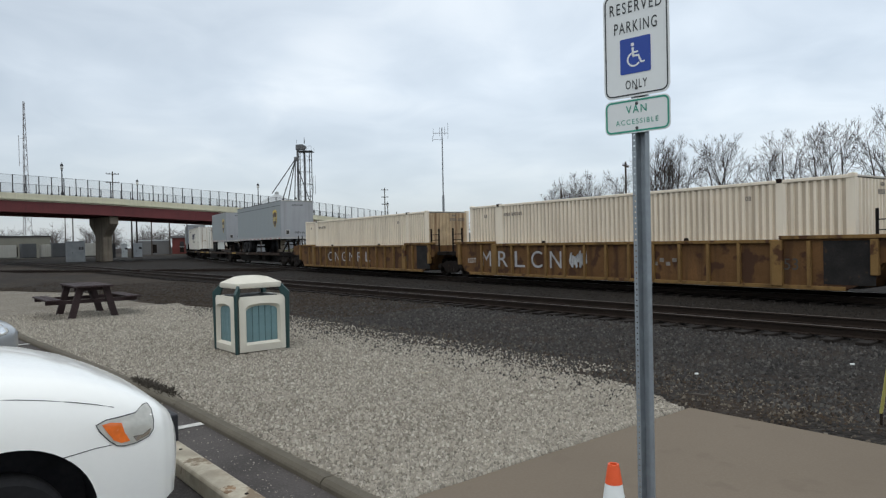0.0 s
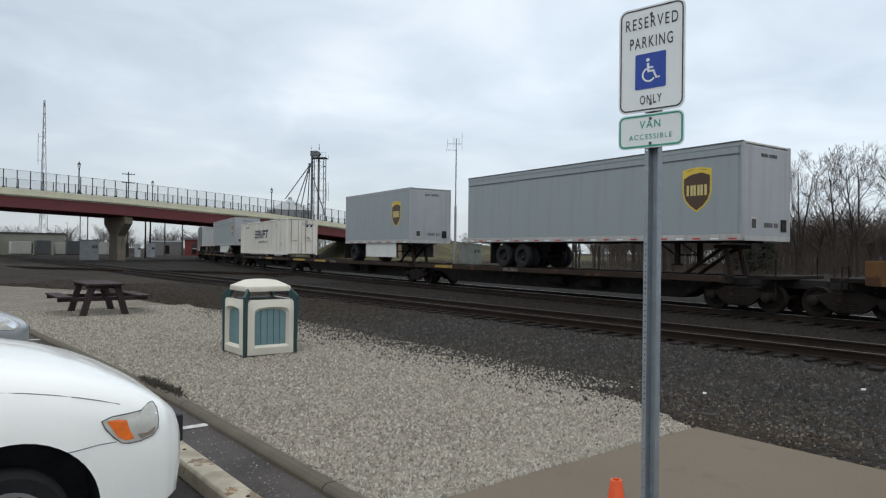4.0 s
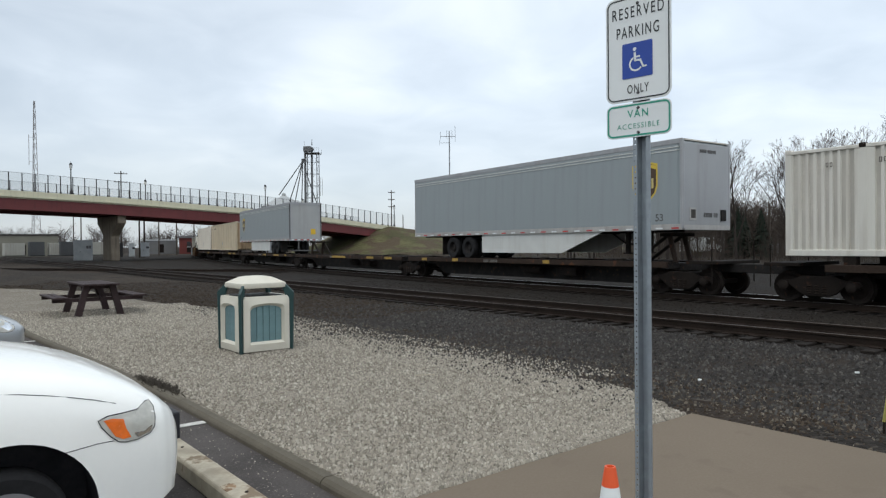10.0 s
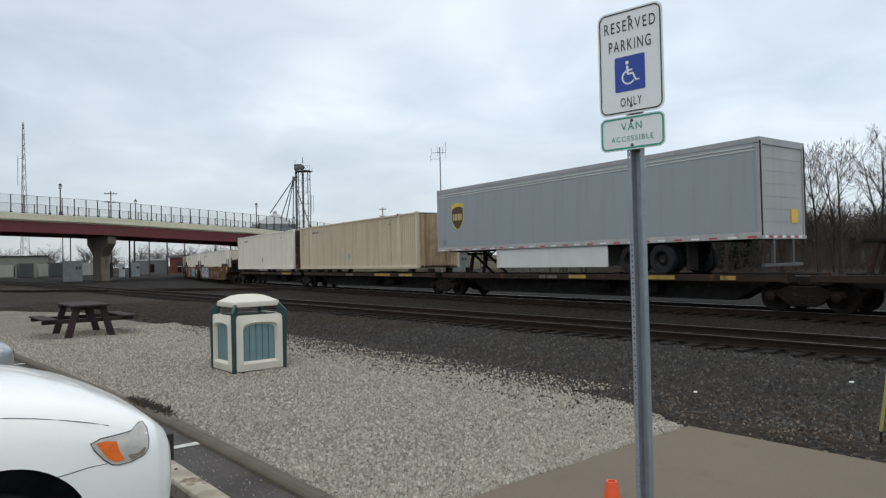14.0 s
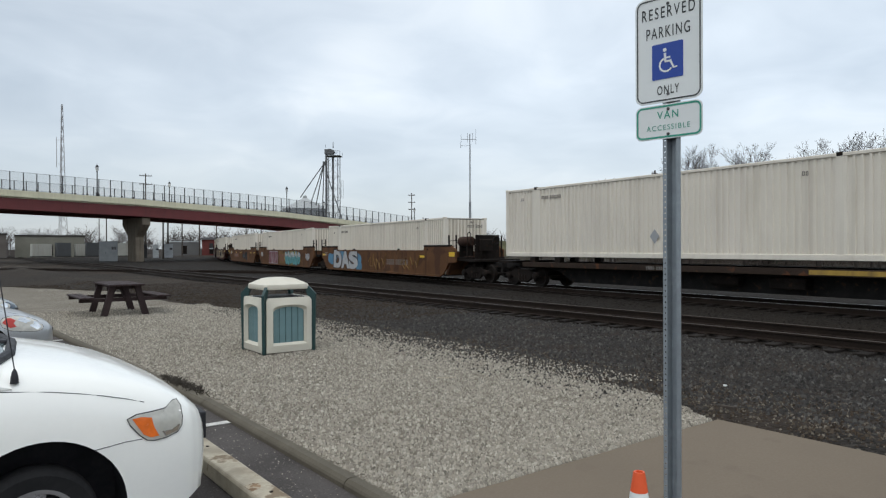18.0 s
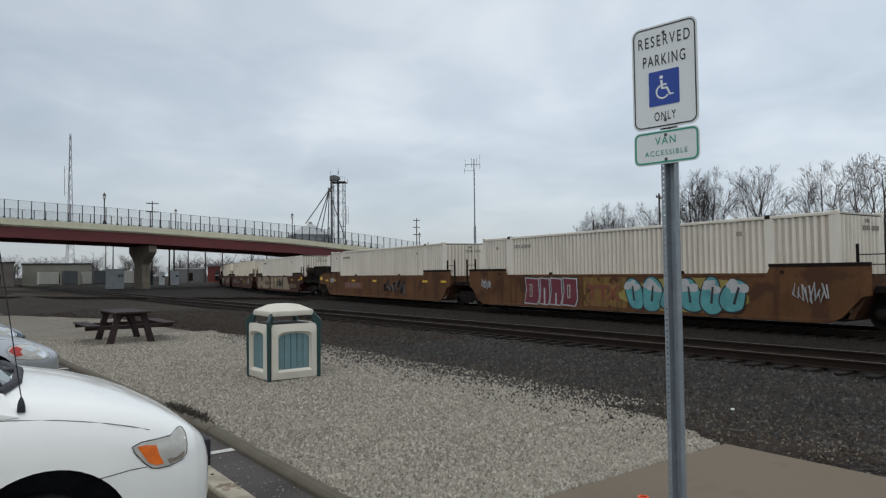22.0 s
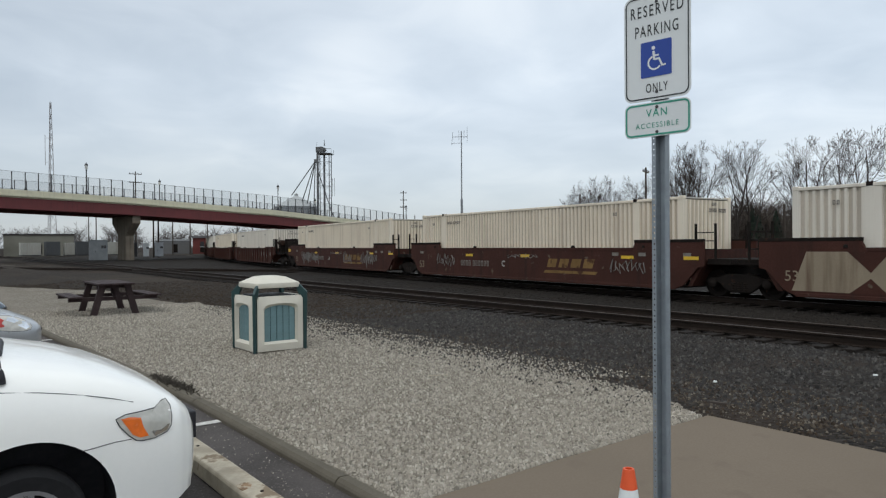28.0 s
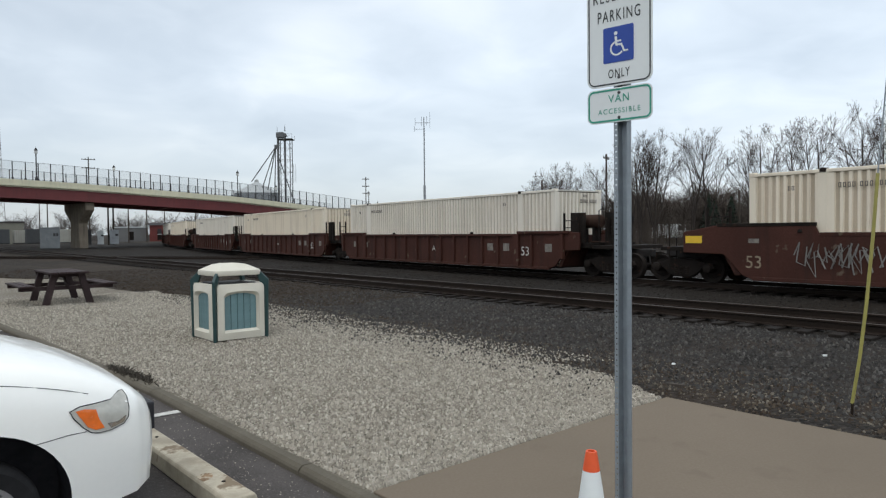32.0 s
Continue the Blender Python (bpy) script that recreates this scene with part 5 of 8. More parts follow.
def slanted_name(c):
    """The container owner's slanted name, as plain slanted bars."""
    z0, z1, x = 1.42, 2.12, -2.2
    for w, bars in ((0.86, ("top", "mid", "low")), (1.16, ("u", "v", "w")), (0.3, ("u",)), (0.78, ("u", "top", "mid")), (0.78, ("c", "top"))):
        for kind in bars:
            if kind in ("top", "mid", "low"):
                z = {"top": z1 - 0.16, "mid": (z0 + z1) / 2 - 0.07, "low": z0}[kind]
                sh = (z - z0) * 0.32
                Geo().prism([(x + sh, z), (x + w + sh, z), (x + w + sh + 0.05, z + 0.15), (x + sh + 0.05, z + 0.15)], -1.303, -1.293).part("name_bar", M_NAVY, c)
            else:
                o = {"u": 0.0, "v": 0.42, "w": 0.84, "c": 0.26}[kind]
                Geo().prism([(x + o, z0), (x + o + 0.22, z0), (x + o + 0.44, z1), (x + o + 0.22, z1)], -1.302, -1.292).part("name_bar", M_NAVY, c)
        x += w + 0.16
    Geo().prism([(0.3, 2.25), (0.5, 2.25), (0.6, 2.45), (0.4, 2.45)], LC / 2 + 0.012, LC / 2 + 0.016, "x").part("name_bar", M_NAVY, c)
    Geo().prism([(0.62, 2.25), (0.82, 2.25), (0.92, 2.45), (0.72, 2.45)], LC / 2 + 0.012, LC / 2 + 0.016, "x").part("name_bar", M_NAVY, c)


def bubble_letters(parent, x, width):
    """Three fat sprayed letters, white with black edges."""
    for text, dx, wide, lean in (("D", -0.33, 1.4, -4), ("A", 0.0, 1.4, 0), ("S", 0.32, 1.45, 5)):
        for bold, m, y in ((0.15, M_TAGK, -1.4765), (0.085, M_TAGW, -1.4795)):
            words(text, 1.5, m, parent, pose(x + dx * width, y, 0.86, 90, 0, 0) @ pose(0, 0, 0, 0, 0, lean), "bubble_letter", width=wide + 2.4 * (bold - 0.085), bold=bold)


def diamond(c, x):
    Geo().prism([(x - 0.2, 0.75), (x, 0.5), (x + 0.2, 0.75), (x, 1.0)], -1.295, -1.289).part("placard", M_GREYEND, c)


def reflectors(w, xs):
    for x in xs:
        side_mark(x - 0.28, x + 0.28, 1.16, 1.27, M_YELLOW, w, "reflector", y=-1.4745)


build_train()

# ---- ground and tracks ----
LOT_Z = -0.05

def sheet(name, material, us, ws, height, label="", kind="structure"):
    """A ground sheet on a grid of (u, w) lines, with a height function."""
    vs = [(*uw(u, w), height(u, w)) for w in ws for u in us]
    n = len(us)
    fs = [(j * n + i, j * n + i + 1, (j + 1) * n + i + 1, (j + 1) * n + i) for j in range(len(ws) - 1) for i in range(n - 1)]
    g = Geo().add(vs, fs)
    ob = g.part(name, material, fix=False, smooth=True)
    return tagged(ob, label=label, kind=kind)


def rough_height(u, w, s, a):
    return a * noise.noise(Vector((u * s, w * s, 0.7)))


def base_level(u):
    pts = ((-3000, -0.21), (5.0, -0.21), (6.2, -0.06), (9.0, -0.34), (12.0, -0.34), (24, -0.36), (30, -0.36), (60, -0.1), (3000, 0.0))
    return float(np.interp(u, [p[0] for p in pts], [p[1] for p in pts]))


def frange(a, b, d):
    return [a + d * k for k in range(int(round((b - a) / d)) + 1)]


sheet("ground", M_GROUND, [-3000, -600, -200, -60, -20, -5, 2, 5, 6.2, 7.5, 9, 12, 16, 20, 24, 30, 45, 60, 120, 400, 1000, 3000],
      [-1500, -300, -100, -40, -15, 0, 10, 20, 35, 60, 100, 160, 300, 700, 1500, 3000], lambda u, w: base_level(u) - 0.02)
sheet("parking_lot", M_ASPH, [-14, -6, -2, 0, 1.2, 1.7, 2.0, 2.25], frange(-10, 44, 3.0), lambda u, w: LOT_Z + rough_height(u, w, 0.6, 0.004), "worn dark asphalt parking bays")


def bend(w):
    """How far the kerb line swings towards the car park."""
    return -0.057 * max(0.0, w - 7.5)


def gravel_edge(w):
    return 6.05 + 0.28 * noise.noise(Vector((w * 0.5, 3.1, 0))) + 0.12 * noise.noise(Vector((w * 2.1, 1.1, 0))) - max(0, (w - 20) * 0.05) - max(0, (w - 27) * 0.45) - max(0, (4.6 - w) * 0.35)


def gravel_bed():
    ws = frange(3.3, 33.0, 0.3)
    vs, fs, n = [], [], 13
    for w in ws:
        e = gravel_edge(w)
        for i in range(n):
            u = 2.28 + bend(w) + (e - 2.28 - bend(w)) * i / (n - 1)
            z = 0.0 + 0.02 * noise.noise(Vector((u * 0.9, w * 0.9, 0))) - (0.10 if i == n - 1 else 0)
            vs.append((*uw(u, w), z))
    for j in range(len(ws) - 1):
        for i in range(n - 1):
            fs.append((j * n + i, j * n + i + 1, (j + 1) * n + i + 1, (j + 1) * n + i))
    tagged(Geo().add(vs, fs).part("gravel_bed", M_GRAVEL, smooth=True, fix=False), "pale limestone gravel bed beside the car park", kind="structure")


gravel_bed()
sheet("ballast_verge", M_BALLAST, frange(5.0, 12.8, 0.3), frange(-12, 38, 0.6), lambda u, w: base_level(u) + 0.012 + rough_height(u, w, 1.3, 0.035), "dark crushed-stone verge with brown dirt patches")
sheet("track_bed", M_BED, [12.5, 12.8, 13.4, 14.0, 14.6, 15.3, 16, 17, 18, 19, 20, 21, 22, 24, 28, 34, 45, 70], frange(-40, 160, 2.0), lambda u, w: -0.325 + rough_height(u, w, 0.8, 0.02) + max(0, (u - 24) * 0.004))


def stones(name, material, count, place, lo, hi, seed, label, tall=0.7, n=4):
    """Many small broken stones lying on a bed, each a skewed block, as one heap of stuff."""
    rnd = np.random.RandomState(seed)
    at = np.array([place(rnd) for _ in range(count)])
    r = (lo + (hi - lo) * rnd.rand(count) ** 2)[:, None]
    ang = rnd.rand(count, 1) * math.tau + np.arange(n) * math.tau / n + (rnd.rand(count, n) - 0.5) * 0.8
    ext = r * (0.6 + 0.75 * rnd.rand(count, n))
    top_ext = ext * (0.25 + 0.5 * rnd.rand(count, n))
    twist = ang + (rnd.rand(count, 1) - 0.5) * 0.9
    low = np.stack([ext * np.cos(ang), ext * np.sin(ang), -0.15 * r * np.ones((1, n))], 2)
    high = np.stack([top_ext * np.cos(twist), top_ext * np.sin(twist), r * tall * (0.4 + 0.9 * rnd.rand(count, n))], 2)
    co = (np.concatenate([low, high], 1) + at[:, None, :]).reshape(-1, 3)
    walls = np.array([(k, (k + 1) % n, n + (k + 1) % n, n + k) for k in range(n)]).ravel()
    one = np.concatenate([walls, np.arange(n, 2 * n)])
    idx = (one[None] + 2 * n * np.arange(count)[:, None]).reshape(-1)
    starts = (np.append(np.arange(n) * 4, 4 * n)[None] + 5 * n * np.arange(count)[:, None]).reshape(-1)
    me = bpy.data.meshes.new(name)
    me.vertices.add(len(co))
    me.vertices.foreach_set("co", co.astype(np.float32).ravel())
    me.loops.add(len(idx))
    me.loops.foreach_set("vertex_index", idx.astype(np.int32))
    me.polygons.add(len(starts))
    me.polygons.foreach_set("loop_start", starts.astype(np.int32))
    me.update(calc_edges=True)
    me.validate()
    me.materials.append(material)
    return tagged(new(name, me), label, "stones", kind="stuff")


def on_gravel(rnd):
    w = 3.35 + 16.0 * rnd.rand() ** 1.9
    k = 2.33 + bend(w)
    u = k + (gravel_edge(w) + 0.12 - k) * rnd.rand()
    return (*uw(u, w), 0.02 * noise.noise(Vector((u * 0.9, w * 0.9, 0))) - 0.004)


def on_verge(rnd):
    w = -6.0 + 24.0 * rnd.rand() ** 1.3
    u = 6.5 + 6.2 * rnd.rand() ** 0.9
    if w > 3.2 and u < gravel_edge(w) - 0.1 or u < 5.75 and w < 3.4:
        u += 1.2
    return (*uw(u, w), base_level(u) + 0.006 + 0.035 * noise.noise(Vector((u * 1.3, w * 1.3, 0.7))))


def on_bed(rnd):
    w = 1.0 + 34.0 * rnd.rand() ** 1.3
    u = 12.6 + 7.0 * rnd.rand()
    return (*uw(u, w), -0.318 + 0.02 * noise.noise(Vector((u * 0.8, w * 0.8, 0.7))))


def onto_gravel(rnd):
    w = 3.6 + 14 * rnd.rand()
    u = gravel_edge(w) + 0.1 - 0.75 * rnd.rand() ** 2.2
    return (*uw(u, w), 0.004 + 0.02 * noise.noise(Vector((u * 0.9, w * 0.9, 0))))


def strays(rnd):
    w = 5.2 + 13 * rnd.rand()
    u = gravel_edge(w) + 1.6 * rnd.rand() ** 2.0
    return (*uw(u, w), base_level(u) + 0.03 + 0.035 * noise.noise(Vector((u * 1.3, w * 1.3, 0.7))))


def on_low_verge(rnd):
    w = -5.0 + 21.0 * rnd.rand() ** 1.2
    u = 5.68 + 3.0 * rnd.rand() ** 1.1
    if w > 3.2 and u < gravel_edge(w):
        u = gravel_edge(w) + 2.2 * rnd.rand() ** 1.3
    return (*uw(u, w), base_level(u) + 0.01 + 0.035 * noise.noise(Vector((u * 1.3, w * 1.3, 0.7))))


def on_asphalt(rnd):
    w = 2.0 + 8.0 * rnd.rand() ** 1.3
    u = 2.17 + bend(w) - 0.62 * rnd.rand() ** 0.9
    return (*uw(u, w), LOT_Z + 0.004)


stones("gravel_pebbles", M_PEBBLE, 98000, on_gravel, 0.008, 0.0225, 5, "loose pale limestone pebbles on the gravel bed", tall=1.2, n=3)
stones("ballast_stones", M_BSTONE, 60000, on_verge, 0.012, 0.04, 6, "loose dark crushed stones beside the tracks", tall=1.1, n=3)
stones("verge_stones", M_BROWNSTONE, 38000, on_low_verge, 0.007, 0.026, 16, "dirty brown stones and grit along the slab", tall=0.9, n=3)
def on_far_verge(rnd):
    w = 15.0 + 23.0 * rnd.rand() ** 1.3
    u = gravel_edge(w) + 0.1 + (12.7 - gravel_edge(w)) * rnd.rand()
    return (*uw(u, w), base_level(u) + 0.005 + 0.035 * noise.noise(Vector((u * 1.3, w * 1.3, 0.7))))


stones("verge_rubble", M_RUBBLE, 16000, on_far_verge, 0.02, 0.07, 26, "coarse brown rubble and dirt on the farther verge", tall=0.7, n=3)
stones("track_bed_stones", M_BEDSTONE, 9000, on_bed, 0.015, 0.04, 7, "loose stones lying between the two tracks", tall=0.8)
stones("stray_ballast", M_BSTONE, 3200, onto_gravel, 0.007, 0.021, 9, "dark stones strewn over the gravel edge", tall=1.0)
stones("scattered_pebbles", M_PEBBLE, 6000, strays, 0.007, 0.019, 8, "pale pebbles strewn over the dark verge", tall=1.0)
stones("asphalt_grit", M_PEBBLE, 800, on_asphalt, 0.003, 0.008, 18, "pale grit scattered over the asphalt by the kerb")

RAIL_SECTION = [(-0.07, 0), (0.07, 0), (0.07, 0.012), (0.012, 0.03), (0.012, 0.125), (0.036, 0.135), (0.036, 0.166), (-0.036, 0.166), (-0.036, 0.135), (-0.012, 0.125), (-0.012, 0.03), (-0.07, 0.012)]


def track(name, label, path_at, a, b, step, ties_from, ties_to, head):
    tk = thing(name, label, "railway track", kind="structure")
    n = int((b - a) / step)
    for off in (-0.7525, 0.7525):
        rows = []
        for k in range(n + 1):
            x, y, th = path_at(a + (b - a) * k / n)
            rows.append((x + off * math.cos(th), y + off * math.sin(th), RAIL_Z - 0.17, th))
        Geo().sweep(RAIL_SECTION, rows).part("rail", M_RAIL, tk, smooth=False)
        Geo().sweep([(-0.034, 0.166), (0.034, 0.166), (0.03, 0.171), (-0.03, 0.171)], rows).part("rail_head", head, tk, "rail head polished by wheels")
    tie = Geo().box(-1.3, 1.3, -0.11, 0.11, -0.17, 0.0).mesh("tie", M_TIE, bevel=0.012, segs=1)
    plate = Geo()
    for sx in (-0.7525, 0.7525):
        plate.box(sx - 0.17, sx + 0.17, -0.09, 0.09, 0.0, 0.02)
    plate = plate.mesh("tie_plate", M_RAIL, fix=False)
    rnd = random.Random(4)
    s = ties_from
    while s < ties_to:
        x, y, th = path_at(s)
        m = pose(x + rnd.uniform(-0.05, 0.05) * math.cos(th), y, RAIL_Z - 0.175 + rnd.uniform(-0.006, 0.004), 0, 0, math.degrees(th) + rnd.uniform(-1, 1))
        share("tie", tie, tk, m)
        if s < ties_from + 45:
            share("tie_plate", plate, tk, m)
        s += 0.53
    return tk


def near_line(s):
    x, y = uw(13.95, s)
    return x, y, TURN


track("railway_track_1", "empty railway track with polished rails on dark timber ties", near_line, -40, 260, 10, -9, 62, M_RAILTOP)
track("railway_track_2", "curving railway track under the passing train", on_line, -60, 400, 4, -16, 50, M_RAILSHINE)

# ---- car park edge ----
def kerb():
    k = thing("kerb", "grey concrete kerb in cast lengths between asphalt and gravel", "kerb", kind="structure")
    prof = [(2.175, -0.3), (2.3, -0.3), (2.3, 0.008), (2.285, 0.014), (2.225, 0.014), (2.2, -0.004), (2.19, -0.02)]
    w = -8.0
    while w < 30:
        l = 3.0
        vs = [(*uw(u + bend(ww), ww), z) for ww in (w + 0.006, w + l - 0.006) for u, z in prof]
        n = len(prof)
        fs = [tuple(range(n))[::-1], tuple(range(n, 2 * n))] + [(i, (i + 1) % n, n + (i + 1) % n, n + i) for i in range(n)]
        Geo().add(vs, fs).part("kerb_stone", M_KERB, k)
        w += l


kerb()


def slab():
    s = thing("pavement", "smooth tan concrete walkway slab", "pavement", kind="structure")
    for w0, w1 in ((0.32, 3.3), (-2.7, 0.3), (-5.7, -2.72), (-8.7, -5.72)):
        vs = [(*uw(u, w), z) for z in (-0.2, 0.02) for u, w in ((2.305, w0), (5.63, w0), (5.63, w1), (2.305, w1))]
        Geo().add(vs, [(3, 2, 1, 0), (4, 5, 6, 7), (0, 1, 5, 4), (1, 2, 6, 5), (2, 3, 7, 6), (3, 0, 4, 7)]).part("slab", M_SLAB, s, bevel=0.008)


slab()


def paint_line(w, u0, u1):
    vs = [(*uw(u, ww), LOT_Z + 0.011) for u, ww in ((u0, w - 0.05), (u1, w - 0.05), (u1, w + 0.05), (u0, w + 0.05))]
    vs += [(x, y, LOT_Z + 0.006) for x, y, z in vs]
    tagged(Geo().add(vs, [(0, 1, 2, 3), (7, 6, 5, 4), (0, 4, 5, 1), (1, 5, 6, 2), (2, 6, 7, 3), (3, 7, 4, 0)]).part("bay_line", M_LINE), "worn white parking bay line on asphalt", "road marking", kind="structure")


for w in (6.19, 8.66, 11.13, 13.6):
    paint_line(w, -2.8, 2.185 + bend(w))


def local_to_world(u, w, z=0.0, turn=0.0):
    """A pose whose x runs across (towards the tracks), y along the track."""
    x, y = uw(u, w)
    return pose(x, y, z, 0, 0, math.degrees(TURN) + turn)


def wheel_stop(u, w):
    st = Geo().prism([(-0.095, 0), (0.095, 0), (0.092, 0.1), (0.08, 0.122), (-0.08, 0.122), (-0.092, 0.1)], -0.9, 0.9, "y")
    s = st.part("wheel_stop", M_STOP, bevel=0.012, at=local_to_world(u, w, LOT_Z + 0.004))
    Geo().lathe([(0, 0.006), (0.011, 0.005), (0.013, 0.0)], (0.015, -0.6, 0.1225), n=10).part("anchor_pin", M_RAIL, s, "rusty anchor pin head")
    Geo().lathe([(0, 0.006), (0.011, 0.005), (0.013, 0.0)], (0.015, 0.6, 0.1225), n=10).part("anchor_pin", M_RAIL, s, "rusty anchor pin head")
    stain = Geo()
    ring = [(-0.045 + 0.055 * (1 + 0.25 * math.sin(3 * a)) * math.cos(a), -0.45 + 0.075 * (1 + 0.3 * math.sin(2 * a + 1)) * math.sin(a)) for a in [k * math.tau / 18 for k in range(18)]]
    stain.prism([(max(-0.079, x), y) for x, y in ring], 0.1215, 0.1232, "z").part("rust_stain", M_RUSTSTAIN, s)
    tagged(s, "stained concrete wheel stop on the asphalt", "wheel stop", "wheel stops")


for u, w in ((1.625, 4.52),):
    wheel_stop(u, w)


# ---- reserved parking sign ----
def parking_sign():
    base = pose(0.90, 3.06, 0.02, 0, 0, -41)
    s = thing("parking_sign", "reserved parking sign and van plaque on a perforated galvanised post", "sign", base)
    sec = [(-0.041, 0.004), (-0.041, -0.002), (-0.022, -0.002), (-0.015, 0.033), (0.015, 0.033), (0.022, -0.002), (0.041, -0.002), (0.041, 0.004), (0.026, 0.004), (0.019, 0.039), (-0.019, 0.039), (-0.026, 0.004)]
    p = Geo().prism([(a + 0.012, c) for a, c in sec[3:]] + [(-0.010, 0.004), (-0.010, -0.002)], 0.0, 2.6, "z").part("post", M_GALV, s)
    # the near flange is a strip punched through every inch
    strip, pitch, xc = Geo(), 0.0254, -0.0195
    for k in range(102):
        z = 0.0135 + pitch * k
        edge = [(xc + 0.0095 * c, z + 0.0127 * e) for c, e in ((1, 0), (1, 1), (0, 1), (-1, 1), (-1, 0), (-1, -1), (0, -1), (1, -1))]
        hole = [(xc + 0.0046 * math.cos(q * math.tau / 8), z + 0.0046 * math.sin(q * math.tau / 8)) for q in range(8)]
        vs = [(x, y, zz) for y in (-0.002, 0.004) for ringp in (edge, hole) for x, zz in ringp]
        fs = []
        for q in range(8):
            r = (q + 1) % 8
            fs += [(q, r, 8 + r, 8 + q), (16 + r, 16 + q, 24 + q, 24 + r), (8 + q, 8 + r, 24 + r, 24 + q)]
            if q in (0, 3, 4, 7):
                fs.append((r, q, 16 + q, 16 + r))
        strip.add(vs, fs)
    strip.welded().part("punched_flange", M_GALV, p, "flange with a row of punched holes", fix=False)
    zs = 2.4625
    plate = Geo().prism(rounded(0.318, 0.488, 0.04), 0, 0.003, "z").part("plate", M_SIGNW, s, bevel=0.0008, at=pose(0, -0.006, zs, 90, 0, 0))

    def ring(parent, w, h, r, t, material, z):
        o, i = rounded(w, h, r), rounded(w - 2 * t, h - 2 * t, max(0.004, r - t))
        n = len(o)
        Geo().add([(a, b, z) for a, b in o] + [(a, b, z) for a, b in i], [(k, (k + 1) % n, n + (k + 1) % n, n + k) for k in range(n)]).part("border", material, parent, fix=False)

    ring(plate, 0.301, 0.471, 0.033, 0.006, M_SIGNK, 0.0042)
    words("RESERVED", 0.074, M_SIGNK, plate, pose(0, 0.165, 0.0045), width=0.25, bold=0.0004, spacing=1.3)
    words("PARKING", 0.074, M_SIGNK, plate, pose(0, 0.075, 0.0045), width=0.206, bold=0.0004, spacing=1.25)
    words("ONLY", 0.057, M_SIGNK, plate, pose(0, -0.189, 0.0045), width=0.104, bold=0.0004, spacing=1.25)
    blue = Geo().prism(rounded(0.147, 0.162, 0.006, 3), 0, 0.0012, "z").part("blue_panel", M_SIGNB, plate, at=pose(-0.002, -0.056, 0.0035))
    sym = Geo()
    z0, z1 = 0.0012, 0.0022
    sym.lathe([(0, z1), (0.0085, z1), (0.0085, z0)], (-0.012, 0.05, 0), n=14)
    sym.prism([(-0.017, 0.036), (-0.006, 0.036), (-0.004, -0.004), (-0.014, -0.004)], z0, z1, "z")
    sym.prism([(-0.008, 0.018), (0.014, 0.018), (0.014, 0.01), (-0.008, 0.01)], z0, z1, "z")
    sym.prism([(-0.012, 0.002), (0.018, 0.002), (0.034, -0.036), (0.026, -0.039), (0.012, -0.007), (-0.012, -0.007)], z0, z1, "z")
    sym.prism([(0.026, -0.032), (0.046, -0.03), (0.047, -0.037), (0.027, -0.039)], z0, z1, "z")
    n, inner, outer = 20, 0.026, 0.034
    arc = [(-0.006 + r * math.cos(a), -0.018 + r * math.sin(a)) for r, rev in ((outer, 1), (inner, -1)) for a in [radians(110 + 215 * (k if rev > 0 else n - k) / n) for k in range(n + 1)]]
    m = n + 1
    sym.add([(x, y, z1) for x, y in arc], [(k, k + 1, 2 * m - 2 - k, 2 * m - 1 - k) for k in range(n)])
    sym.part("access_symbol", M_SIGNW, blue, "white wheelchair symbol", fix=False)
    zp = 2.132
    plaque = Geo().prism(rounded(0.316, 0.158, 0.03), 0, 0.003, "z").part("plaque", M_SIGNW, s, bevel=0.0008, at=pose(0, -0.006, zp, 90, 0, 0))
    ring(plaque, 0.305, 0.147, 0.027, 0.008, M_SIGNG, 0.0042)
    words("VAN", 0.05, M_SIGNG, plaque, pose(0, 0.028, 0.0045), width=0.1, bold=0.0004, spacing=1.25)
    words("ACCESSIBLE", 0.034, M_SIGNG, plaque, pose(0, -0.028, 0.0045), width=0.205, bold=0.0, spacing=1.3)
    for pl, ys in ((plate, (0.203, -0.206)), (plaque, (0.055, -0.058))):
        for y in ys:
            Geo().lathe([(0, 0.009), (0.005, 0.0085), (0.0075, 0.0045), (0.008, 0.003)], (0, y, 0), n=8).part("bolt", M_HUB, pl)
    return s


parking_sign()


def cone():
    c = thing("traffic_cone", "orange traffic cone with a broad white collar on the slab", "traffic cone", pose(0.672, 2.705, -0.015))
    Geo().prism(rounded(0.34, 0.34, 0.05), 0, 0.03, "z").part("base", M_BLACK, c, bevel=0.006)
    Geo().lathe([(0.12, 0.03), (0.089, 0.24)], n=28).part("lower_body", M_ORANGE, c, smooth=True, fix=False)
    Geo().lathe([(0.09, 0.24), (0.0345, 0.612)], n=28).part("collar", M_SIGNW, c, "white reflective collar", smooth=True, fix=False)
    Geo().lathe([(0.035, 0.612), (0.025, 0.675), (0.022, 0.69), (0.015, 0.69), (0.015, 0.62)], n=28).part("tip", M_ORANGE, c, smooth=True, fix=False)


M_ORANGE = mat("orange cone plastic", (0.75, 0.10, 0.025), 0.5, var=0.1, scale=8, bump=0.04)
cone()

